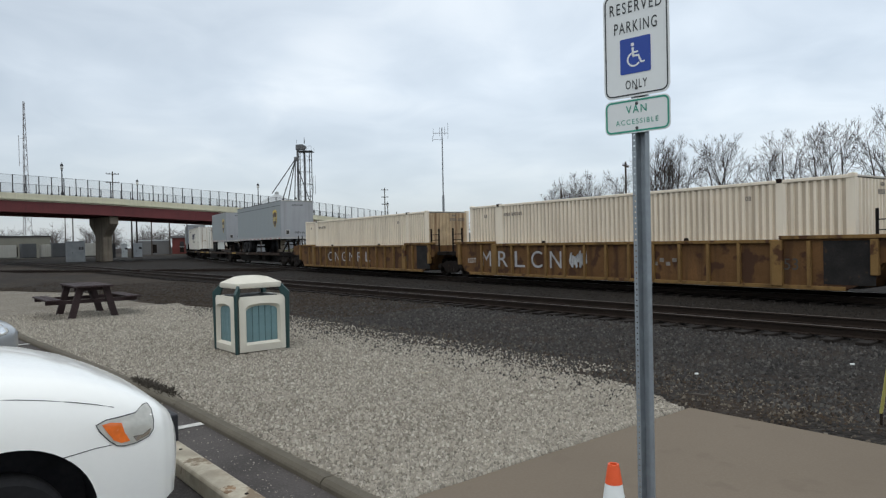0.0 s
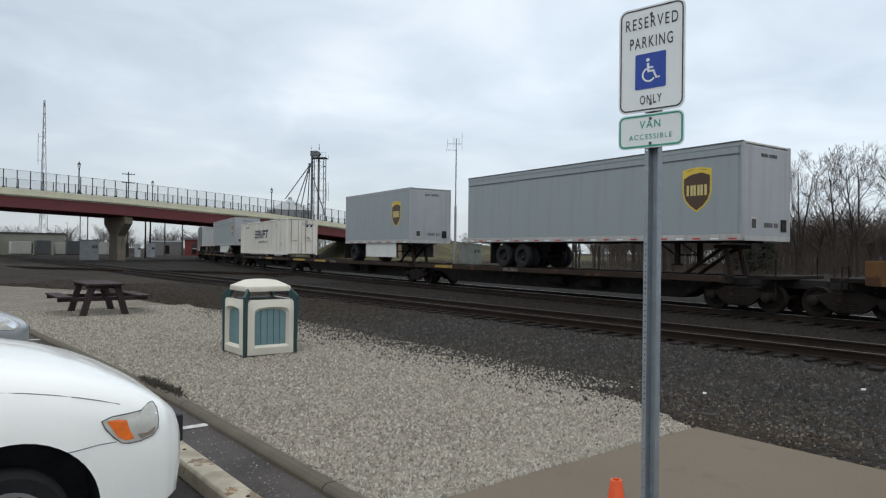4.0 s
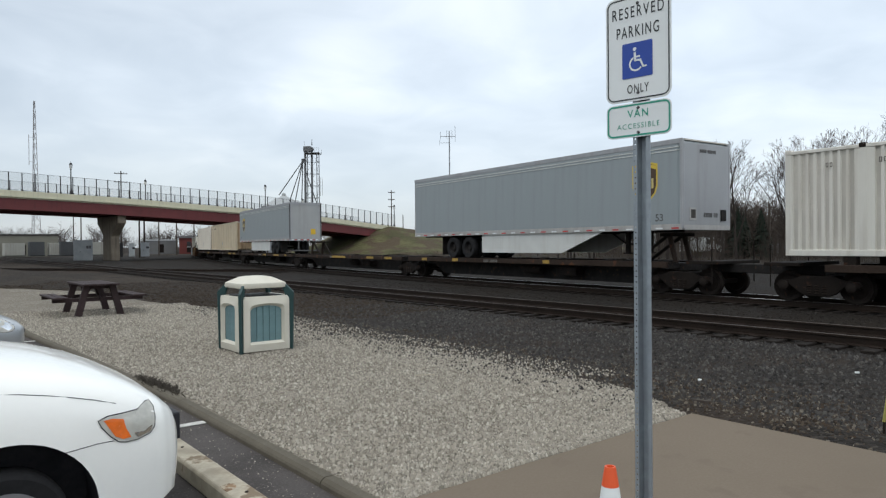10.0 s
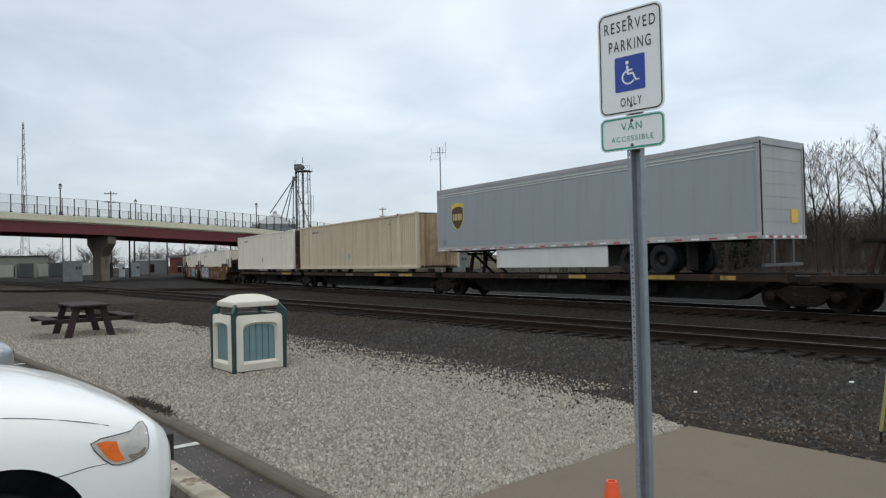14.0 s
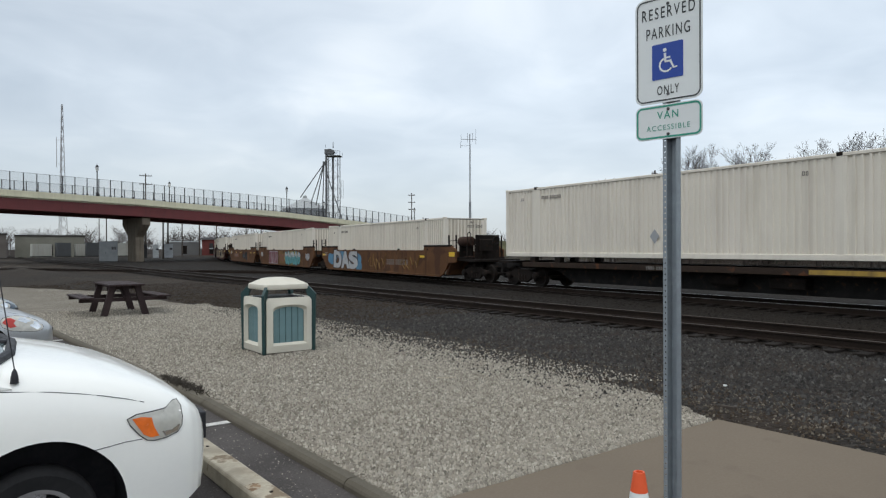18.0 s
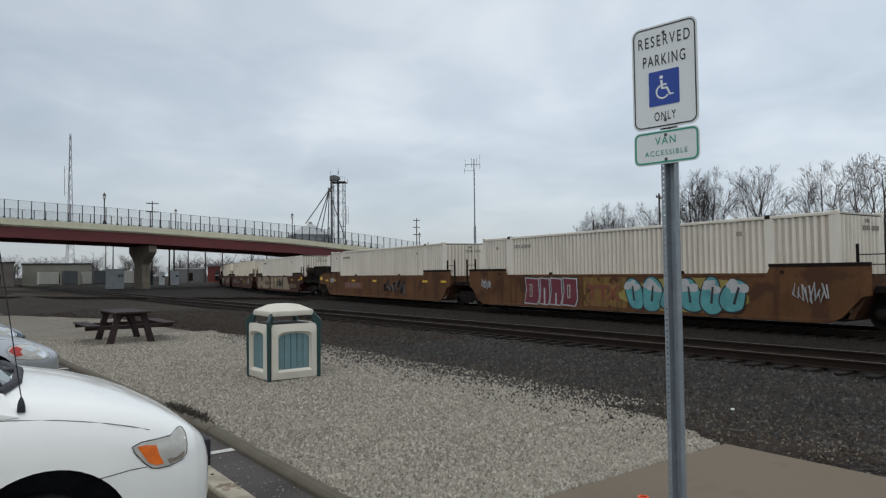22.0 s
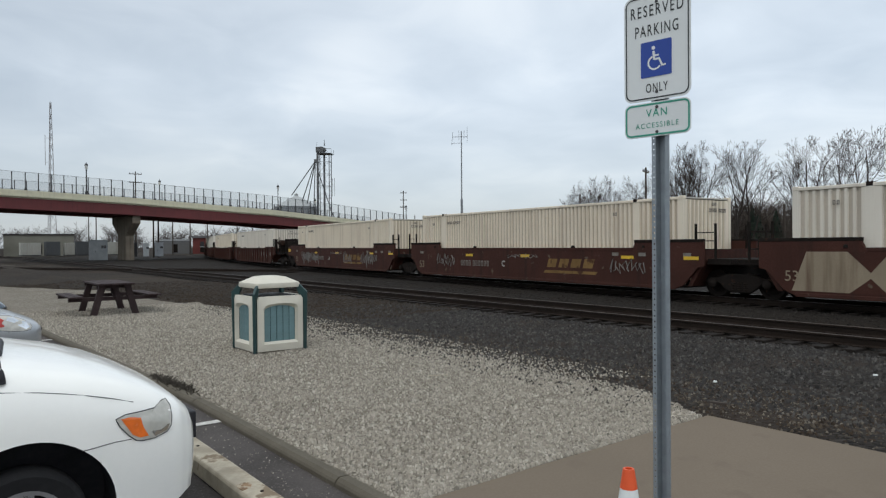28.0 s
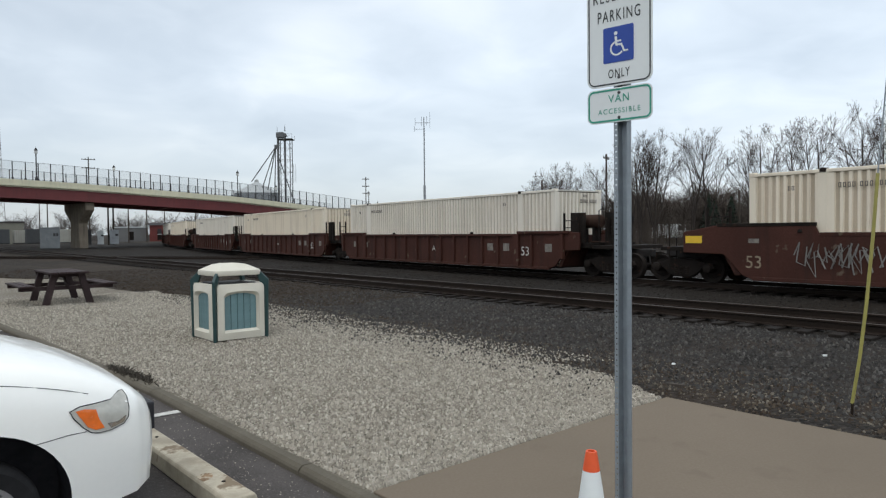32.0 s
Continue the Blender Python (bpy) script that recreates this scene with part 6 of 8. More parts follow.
# ---- road bridge over the yard ----
M_GIRDER = mat("dark red girder paint", (0.13, 0.022, 0.022), 0.6, var=0.15, scale=0.5, streak=(0.06, 0.015, 0.014), streak_amount=0.5)
M_PARAPET = mat("pale cream concrete parapet", (0.6, 0.575, 0.43), 0.85, var=0.08, scale=0.7, streak=(0.3, 0.28, 0.22), streak_amount=0.4)
M_PIER = mat("stained concrete pier", (0.21, 0.178, 0.138), 0.9, var=0.25, scale=0.6, streak=(0.07, 0.055, 0.04), streak_amount=0.8)
M_IRON = mat("black painted iron", (0.018, 0.018, 0.02), 0.55, var=0.2)
M_LAMPGLASS = mat("milky lamp glass", (0.55, 0.56, 0.55), 0.3, var=0.03, bump=0)
M_GRASS = mat("dry winter grass", (0.092, 0.088, 0.042), 0.95, var=0.45, scale=0.2, fine=2.2, bump=1.0, dist=0.3, spots=(0.075, 0.056, 0.036), spot_scale=0.35, spot_cut=0.5)
M_DIRT = mat("dark embankment soil", (0.06, 0.052, 0.042), 0.95, var=0.3, scale=0.3, fine=3.0, bump=0.6, dist=0.1)


def mesh_screen():
    m = bpy.data.materials.new("fine wire screen")
    m.use_nodes = True
    N, L = m.node_tree.nodes, m.node_tree.links
    b = N["Principled BSDF"]
    b.inputs["Base Color"].default_value = (0.12, 0.125, 0.13, 1)
    b.inputs["Roughness"].default_value = 0.6
    b.inputs["Alpha"].default_value = 0.16
    return m


M_SCREEN = mesh_screen()
BX, BY = -47.3, 93.7
BDX, BDY = 0.6816, 0.7317
BANG = math.degrees(math.atan2(BDY, BDX))


def deck_z(k):
    """Height of the parapet's top along the bridge."""
    return float(np.interp(k, (-140, -60, -40, -25, -14, 0, 10.5, 24, 38.6, 54.4, 75, 100, 130, 170), (9.4, 9.9, 9.75, 9.4, 9.05, 8.68, 8.22, 7.64, 6.57, 5.2, 3.6, 1.9, 0.7, 0.35)))


def bridge():
    br = thing("road_bridge", "road overpass with dark red girders, cream parapets and black railings", "bridge", pose(BX, BY, 0, 0, 0, BANG))
    ks = [-140, -100, -70, -40, -25, -14, -6, 0, 6, 12, 18, 24, 32, 40, 46, 52.3]

    def ribbon(y0, y1, dz0, dz1, ks=ks):
        vs, fs = [], []
        for k in ks:
            z = deck_z(k)
            vs += [(k, y0, z + dz0), (k, y1, z + dz0), (k, y1, z + dz1), (k, y0, z + dz1)]
        for i in range(len(ks) - 1):
            for j in range(4):
                fs.append((4 * i + j, 4 * i + (j + 1) % 4, 4 * i + 4 + (j + 1) % 4, 4 * i + 4 + j))
        n = len(vs)
        fs += [(3, 2, 1, 0), (n - 4, n - 3, n - 2, n - 1)]
        return Geo().add(vs, fs)

    ribbon(0.2, 11.8, -1.0, -0.78).part("deck", M_PARAPET, br)
    lng = ks + [56]
    for y in (0.0, 11.7):
        ribbon(y, y + 0.32, -0.62, 0.0, lng).part("parapet", M_PARAPET, br)
        ribbon(y - 0.1, y + 0.4, -0.84, -0.62, lng).part("cornice", M_PARAPET, br)
    for y in (0.25, 3.9, 7.6, 11.3):
        ribbon(y, y + 0.35, -2.35, -1.0).part("girder", M_GIRDER, br)
        ribbon(y - 0.12, y + 0.47, -2.45, -2.35).part("girder_flange", M_GIRDER, br)
    post = Geo().box(-0.05, 0.05, -0.05, 0.05, -0.05, 2.35).mesh("fence_post", M_IRON, fix=False)
    foot = Geo().box(-0.1, 0.1, -0.1, 0.1, 0.0, 0.22).mesh("post_foot", M_IRON, fix=False)
    k, i = -74.0, 0
    while k < 53:
        for y in (0.12, 11.86):
            p = share("fence_post", post, br, pose(k, y, deck_z(k)))
            if y < 1:
                share("post_foot", foot, p, pose(0, 0, 0.0))
        k += 1.5
    for y in (0.12, 11.86):
        kk = [q for q in range(-74, 55, 4)]
        vs = [(q, y, deck_z(q) + dz) for q in kk for dz in (0.05, 2.3)]
        Geo().add(vs, [(2 * j, 2 * j + 2, 2 * j + 3, 2 * j + 1) for j in range(len(kk) - 1)]).part("wire_screen", M_SCREEN, br, fix=False)
        for dz in (0.08, 2.33):
            Geo().bent([(a, y, deck_z(a) + dz) for a in kk], 0.025, n=4).part("fence_rail", M_IRON, br, fix=False)
    for k in (1.6, 31.0, -36.0):
        z = deck_z(k) - 2.45
        Geo().prism([(3.1, -0.4), (6.5, -0.4), (6.35, z - 2.9), (6.8, z - 2.4), (8.6, z - 1.1), (8.6, z - 0.02), (0.7, z - 0.02), (0.7, z - 1.1), (2.6, z - 2.4), (3.2, z - 2.9)], k - 0.62, k + 0.62, "x").part("pier", M_PIER, br, bevel=0.14, segs=2)
        for y in (0.5, 4.05, 7.75, 8.8):
            Geo().box(k - 0.3, k + 0.3, y - 0.2, y + 0.3, z - 0.03, z + 0.12).part("bearing", M_GRIME, br)
    Geo().box(51.5, 53.5, -0.2, 12.1, -0.5, deck_z(52.5) - 0.9).part("abutment", M_PARAPET, br, bevel=0.04)
    for k, y in ((-5.1, 0.5), (24.8, 0.5), (54, 0.5), (-35, 0.5), (-22.0, 11.6), (9.5, 11.6), (40, 11.6)):
        z = deck_z(k) - 0.1
        lamp = thing("bridge_lamp", "black ornamental lamp post with a glass lantern", "street lamp", None, "bridge lamps")
        lamp.matrix_basis = pose(BX + k * BDX - y * BDY, BY + k * BDY + y * BDX, z)
        Geo().lathe([(0.0, 0.0), (0.2, 0.0), (0.18, 0.5), (0.09, 0.7), (0.07, 3.4), (0.11, 3.5), (0.06, 3.6)], n=10).part("column", M_IRON, lamp, smooth=True)
        Geo().lathe([(0.08, 3.6), (0.2, 3.75), (0.22, 4.1), (0.12, 4.3)], n=8).part("lantern", M_LAMPGLASS, lamp)
        Geo().lathe([(0.24, 4.1), (0.14, 4.36), (0.03, 4.42), (0.02, 4.62), (0, 4.64)], n=8).part("cap", M_IRON, lamp)
    return br


bridge()


def embankment():
    """The approach road's grassed slopes beyond the bridge."""
    ks = frange(40, 190, 3.0)
    ys = [-16, -11, -7, -4, -1.5, 0.1, 11.8, 16, 26]
    vs, fs = [], []
    for k in ks:
        top = max(0.0, deck_z(max(k, 51)) - 0.1) * (1.0 if k > 50 else max(0.0, (k - 40) / 10.5) ** 1.2)
        for y in ys:
            if y < 0:
                z = max(-0.1, top * (1 - (-y) / 14.5))
            elif y > 12:
                z = max(-0.1, top * (1 - (y - 12) / 14))
            else:
                z = top
            z += 0.25 * noise.noise(Vector((k * 0.2, y * 0.3, 0))) * (y < 0)
            vs.append((BX + k * BDX - y * BDY, BY + k * BDY + y * BDX, z))
    n = len(ys)
    for j in range(len(ks) - 1):
        for i in range(n - 1):
            fs.append((j * n + i, j * n + i + 1, (j + 1) * n + i + 1, (j + 1) * n + i))
    tagged(Geo().add(vs, fs).part("embankment", M_GRASS, smooth=True, fix=False), "grassy road embankment behind the tracks", "embankment", kind="structure")


embankment()


# ---- litter bin ----
M_BINCREAM = mat("moulded cream plastic", (0.62, 0.59, 0.50), 0.6, var=0.06, scale=3, fine=80, bump=0.1, dist=0.002, streak=(0.4, 0.36, 0.28), streak_amount=0.3)
M_BINGREEN = mat("dark green plastic", (0.013, 0.045, 0.045), 0.5, var=0.12, scale=5, bump=0.05)
M_BINTEAL = mat("weathered teal board", (0.14, 0.24, 0.255), 0.65, var=0.12, scale=6, bump=0.12, per_object=0.25)


def litter_bin():
    x, y = -2.985, 10.315
    b = thing("litter_bin", "square cream litter bin with teal slatted panels and green corner fins", "litter bin", pose(x, y, 0.0, 0, 0, math.degrees(TURN)))
    h = 0.415
    Geo().box(-h + 0.05, h - 0.05, -h + 0.05, h - 0.05, 0.03, 0.8).part("core", M_BINGREEN, b)
    outer = [(-0.365, 0.02), (0.365, 0.02), (0.365, 0.79), (0.33, 0.835), (-0.33, 0.835), (-0.365, 0.79)]
    arch = [(-0.245, 0.16), (0.245, 0.16), (0.245, 0.62)] + [(0.245 * math.cos(radians(a)) , 0.62 + 0.075 * math.sin(radians(a))) for a in range(15, 180, 15)] + [(-0.245, 0.62)]
    for q in range(4):
        m = pose(0, 0, 0, 0, 0, 90 * q)
        # frame: front ring, bevelled towards the opening
        g = Geo()
        ANG = sorted({round(math.atan2(p[1] - 0.42, p[0]), 4) for p in outer + arch})
        N = len(ANG)

        def ring_pts(poly):
            pts, total = [], 0
            segs = [(poly[i], poly[(i + 1) % len(poly)]) for i in range(len(poly))]
            c = (0, 0.42)
            for k in range(N):
                a = ANG[k]
                d = (math.cos(a), math.sin(a))
                best = None
                for p, r in segs:
                    ex, ey = r[0] - p[0], r[1] - p[1]
                    den = d[0] * ey - d[1] * ex
                    if abs(den) < 1e-9:
                        continue
                    t = ((p[0] - c[0]) * ey - (p[1] - c[1]) * ex) / den
                    s = ((p[0] - c[0]) * d[1] - (p[1] - c[1]) * d[0]) / den
                    if t > 0 and -1e-6 <= s <= 1 + 1e-6:
                        best = t if best is None else min(best, t)
                pts.append((c[0] + d[0] * best, c[1] + d[1] * best))
            return pts

        o, i2 = ring_pts(outer), ring_pts(arch)
        mid = [(a[0] * 0.25 + c[0] * 0.75, a[1] * 0.25 + c[1] * 0.75) for a, c in zip(o, i2)]
        vs = [(p[0], -h - 0.0, p[1]) for p in o] + [(p[0], -h - 0.025, p[1]) for p in mid] + [(p[0], -h + 0.03, p[1]) for p in i2]
        vs += [(p[0], -h + 0.06, p[1]) for p in o]
        fs = []
        for k in range(N):
            j = (k + 1) % N
            fs += [(k, j, N + j, N + k), (N + k, N + j, 2 * N + j, 2 * N + k), (3 * N + k, 3 * N + j, j, k)]
        frame_ob = g.add(vs, fs).part("side_frame", M_BINCREAM, b, smooth=True, fix=True, at=m)
        slat = cached(("binslat",), lambda: Geo().box(-0.047, 0.047, -0.012, 0.012, 0.14, 0.72).mesh("slat", M_BINTEAL, bevel=0.006, segs=1))
        for k in range(5):
            share("slat", slat, b, m @ pose(-0.2 + 0.1 * k, -h + 0.045, 0))
        fin = cached(("binfin",), lambda: Geo().prism([(-0.02, 0.0), (0.07, 0.0), (0.085, 0.82), (0.09, 0.88), (-0.03, 1.0), (-0.10, 1.0), (-0.04, 0.83)], -0.022, 0.022).mesh("corner_fin", M_BINGREEN, bevel=0.006, segs=1))
        share("corner_fin", fin, b, m @ pose(h - 0.045, -h + 0.045, 0.0, 0, 0, -45))
    lid = Geo()
    rows = [(0.32, 0.965), (0.355, 0.955), (0.365, 0.975), (0.355, 1.03), (0.2, 1.115), (0.12, 1.13)]
    vs, fs = [], []
    for r, z in rows:
        vs += [(*p, z) for p in rounded(2 * r, 2 * r, 0.05, 3)]
    n = len(vs) // len(rows)
    for j in range(len(rows) - 1):
        for k in range(n):
            fs.append((j * n + k, j * n + (k + 1) % n, (j + 1) * n + (k + 1) % n, (j + 1) * n + k))
    fs += [tuple(range(n))[::-1], tuple(range(len(vs) - n, len(vs)))]
    lid.add(vs, fs).part("lid", M_BINCREAM, b, smooth=True)
    Geo().box(-0.3, 0.3, -0.3, 0.3, 0.8, 0.845).part("liner_rim", M_IRON, b, bevel=0.01)


litter_bin()


# ---- picnic table ----
M_TABLE = mat("dark brown stained timber", (0.045, 0.03, 0.03), 0.7, var=0.25, scale=4, fine=25, bump=0.3, per_object=0.3)


def picnic_table():
    x, y = -8.66, 16.18
    t = thing("picnic_table", "dark brown wooden picnic table with attached benches on gravel", "picnic table", pose(x, y, 0.0, 0, 0, math.degrees(TURN) + 90))
    L = 0.95
    for k in range(5):
        v = -0.32 + 0.16 * k
        Geo().box(-L, L, v - 0.072, v + 0.072, 0.70, 0.745).part("tabletop_plank", M_TABLE, t, bevel=0.008)
    for s in (-1, 1):
        for k in range(2):
            v = s * (0.76 + 0.16 * k)
            Geo().box(-L, L, v - 0.072, v + 0.072, 0.42, 0.46).part("bench_plank", M_TABLE, t, bevel=0.008)
    for x in (-0.72, 0.72):
        for s in (-1, 1):
            Geo().prism([(s * 0.20, 0.70), (s * 0.34, 0.70), (s * 0.53, 0.0), (s * 0.38, 0.0)], x - 0.045, x + 0.045, "x").part("leg", M_TABLE, t)
        Geo().box(x + 0.05, x + 0.09, -0.97, 0.97, 0.33, 0.42).part("bench_support", M_TABLE, t)
        Geo().box(x + 0.05, x + 0.09, -0.38, 0.38, 0.62, 0.70).part("top_support", M_TABLE, t)
        Geo().tube((x, 0, 0.38), (x * 0.25, 0, 0.68), 0.035, n=4).part("brace", M_TABLE, t)


picnic_table()


# ---- parked cars ----
M_WHITECAR = mat("white car paint", (0.93, 0.93, 0.885), 0.24, var=0.02, scale=1, bump=0, coat=0.6, gloss_var=0.03)
M_SILVERCAR = mat("silver car paint", (0.42, 0.44, 0.46), 0.3, metal=0.5, var=0.04, bump=0, coat=0.6, gloss_var=0.03)
M_SLATECAR = mat("slate blue car paint", (0.06, 0.085, 0.11), 0.25, metal=0.4, var=0.04, bump=0, coat=0.6, gloss_var=0.03)
M_CARGLASS = mat("tinted windscreen glass", (0.13, 0.17, 0.17), 0.06, var=0.05, bump=0, gloss_var=0.02)
M_TRIM = mat("black rubber trim", (0.012, 0.012, 0.016), 0.6, bump=0.05)
M_LINER = mat("dusty wheel arch liner", (0.03, 0.03, 0.034), 0.9, var=0.3, scale=5, bump=0.1)
M_LENS = mat("clear headlamp lens", (0.52, 0.51, 0.46), 0.12, var=0.2, scale=12, bump=0, coat=0.5)
M_CHROME = mat("chrome reflector", (0.75, 0.76, 0.77), 0.12, metal=1.0, var=0.1, scale=9, bump=0)
M_AMBER = mat("amber indicator lens", (0.85, 0.17, 0.02), 0.2, var=0.2, scale=14, bump=0, coat=0.5)
M_ALLOY = mat("silver alloy wheel", (0.5, 0.5, 0.51), 0.35, metal=0.7, var=0.08, bump=0)
M_PLATE = mat("blue-white number plate", (0.5, 0.55, 0.62), 0.4, var=0.05, bump=0)

SALOON = [  # x from the front axle, half width, sill, top at the centre
    (0.95, 0.40, 0.34, 0.50), (0.93, 0.56, 0.27, 0.575), (0.87, 0.69, 0.22, 0.635), (0.75, 0.79, 0.19, 0.69), (0.55, 0.845, 0.18, 0.78), (0.3, 0.872, 0.17, 0.845), (0.0, 0.885, 0.17, 0.905),
    (-0.35, 0.89, 0.17, 0.95), (-0.7, 0.89, 0.17, 0.975), (-1.0, 0.89, 0.17, 0.98), (-1.6, 0.89, 0.17, 0.985), (-2.7, 0.89, 0.18, 1.0), (-3.2, 0.87, 0.2, 1.02), (-3.6, 0.82, 0.26, 0.99), (-3.72, 0.76, 0.3, 0.9), (-3.78, 0.62, 0.36, 0.7)]
VAN = [
    (0.97, 0.42, 0.36, 0.60), (0.955, 0.60, 0.28, 0.70), (0.90, 0.74, 0.23, 0.785), (0.80, 0.84, 0.20, 0.872), (0.66, 0.89, 0.19, 0.955), (0.50, 0.92, 0.18, 1.032), (0.28, 0.94, 0.18, 1.105), (0.0, 0.95, 0.18, 1.165),
    (-0.3, 0.955, 0.18, 1.20), (-0.6, 0.955, 0.18, 1.20), (-1.2, 0.955, 0.18, 1.17), (-2.8, 0.955, 0.18, 1.18), (-3.5, 0.94, 0.2, 1.18), (-3.8, 0.9, 0.26, 1.17), (-3.9, 0.84, 0.3, 1.1), (-3.95, 0.7, 0.36, 0.9)]
SHAPE = {"rows": SALOON}


def car_section(x):
    rows = SHAPE["rows"][::-1]
    hw, zb, zt = (float(np.interp(x, [r[0] for r in rows], [r[i] for r in rows])) for i in (1, 2, 3))
    h = zt - zb
    return [(0.0, zb), (hw * 0.80, zb), (hw * 0.955, zb + 0.05), (hw * 0.985, zb + 0.30 * h), (hw, zb + 0.52 * h), (hw * 0.985, zb + 0.72 * h), (hw * 0.955, zb + 0.84 * h),
            (hw * 0.90, zb + 0.915 * h), (hw * 0.80, zb + 0.955 * h), (hw * 0.55, zb + 0.985 * h), (hw * 0.28, zt - 0.002), (0.0, zt)]


def car_surface(x, v, off=0.0, side=-1):
    """A point on the body: x along, v from 0 (sill centre) to 11 (top centre), pushed out by off."""
    sec = car_section(x)
    i = min(10, int(v))
    f = v - i
    y = sec[i][0] * (1 - f) + sec[i + 1][0] * f
    z = sec[i][1] * (1 - f) + sec[i + 1][1] * f
    n = math.hypot(y * 0.8, z - 0.5)
    return (x + (off if x > 0.6 else 0) * 0.7, side * (y + off * y * 0.8 / max(n, 1e-3)), z + off * (z - 0.5) / max(n, 1e-3))


def patch(xs, vs, off, side=-1):
    g = Geo()
    n = len(vs)
    pts = [car_surface(x, v, off, side) for x in xs for v in vs]
    g.add(pts, [(i * n + j, i * n + j + 1, (i + 1) * n + j + 1, (i + 1) * n + j) for i in range(len(xs) - 1) for j in range(n - 1)])
    return g


def seam(points, off, r, parent, name="shut_line", side=-1, material=None):
    loop = points[0] == points[-1]
    pts = [car_surface(x, v, off, side) for x, v in (points[:-1] if loop else points)]
    return Geo().bent(pts, r, closed=loop).part(name, material or M_TRIM, parent, fix=False)


def car_body(c, paint, axles, wheel_r, well_r):
    rows = SHAPE["rows"]
    xs = []
    for a, b in zip(rows, rows[1:]):
        xs += [a[0] + (b[0] - a[0]) * k / 3 for k in range(3)]
    xs.append(rows[-1][0])
    vs, fs = [], []
    for x in xs:
        s = car_section(x)
        vs += [(x, -y, z) for y, z in s] + [(x, y, z) for y, z in s[-2:0:-1]]
    n = len(vs) // len(xs)
    for i in range(len(xs) - 1):
        for j in range(n):
            fs.append((i * n + j, i * n + (j + 1) % n, (i + 1) * n + (j + 1) % n, (i + 1) * n + j))
    fs += [tuple(range(n)), tuple(range(len(vs) - n, len(vs)))[::-1]]
    body = Geo().add(vs, fs).part("body", paint, c, smooth=True)
    cut = Geo()
    for x in axles:
        for y0, y1 in ((-1.2, -0.58), (0.58, 1.2)):
            cut.lathe([(0.001, y0), (well_r, y0), (well_r, y1), (0.001, y1)], (x, 0, wheel_r), axis="y", n=48)
    cutter = new("cutter", cut.mesh("cutter", M_TRIM))
    cutter.parent = c
    mod = body.modifiers.new("wells", "BOOLEAN")
    mod.object, mod.operation, mod.solver = cutter, "DIFFERENCE", "EXACT"
    bpy.context.view_layer.update()
    me = bpy.data.meshes.new_from_object(body.evaluated_get(bpy.context.evaluated_depsgraph_get()))
    body.modifiers.clear()
    body.data = me
    me.shade_smooth()
    me.set_sharp_from_angle(angle=radians(38))
    me.materials.clear()
    me.materials.append(paint)
    me.materials.append(M_LINER)
    for p in me.polygons:
        p.material_index = 0
        for x in axles:
            d = math.hypot(p.center.x - x, p.center.z - wheel_r)
            if (abs(p.normal.y) > 0.9 and abs(p.center.y) < 0.62 and d < well_r) or (abs(p.normal.y) < 0.3 and abs(d - well_r) < 0.012 and abs(p.center.y) > 0.57):
                p.material_index = 1
    bpy.data.objects.remove(cutter)


def car_wheel(c, x, y, r, s):
    k = r / 0.31
    w = new("wheel", cached(("ctyre", r), lambda: Geo().lathe([(0.19 * k, -0.09), (0.28 * k, -0.1), (0.305 * k, -0.07), (0.31 * k, 0.0), (0.305 * k, 0.07), (0.28 * k, 0.1), (0.19 * k, 0.09)], axis="y", n=36).mesh("wheel", M_TYRE, smooth=True)))
    w.parent, w.matrix_basis = c, pose(x, y, r, 0, 0, 0 if s < 0 else 180)
    share("rim", cached(("crim", r), lambda: Geo().lathe([(0.0, -0.03), (0.17 * k, 0.03), (0.185 * k, -0.06), (0.2 * k, -0.092), (0.205 * k, -0.085), (0.2 * k, 0.05), (0, 0.05)], axis="y", n=36).mesh("rim", M_TRIM, smooth=True)), w, pose(0, 0, 0))
    for i in range(6):
        share("spoke", cached(("cspoke", r), lambda: Geo().prism([(-0.034, 0.03), (0.034, 0.03), (0.05, 0.19 * k), (-0.05, 0.19 * k)], -0.078, -0.045).mesh("spoke", M_ALLOY, bevel=0.008, segs=2)), w, pose(0, 0, 0, 0, 60 * i, 0))
    share("rim_flange", cached(("cflange", r), lambda: Geo().lathe([(0.175 * k, -0.05), (0.185 * k, -0.092), (0.206 * k, -0.096), (0.207 * k, -0.08)], axis="y", n=36).mesh("rim_flange", M_ALLOY, smooth=True)), w, pose(0, 0, 0))
    share("hub_cap", cached(("chub", r), lambda: Geo().lathe([(0, -0.09), (0.05, -0.085), (0.06, -0.03)], axis="y", n=16).mesh("hub_cap", M_ALLOY, smooth=True)), w, pose(0, 0, 0))


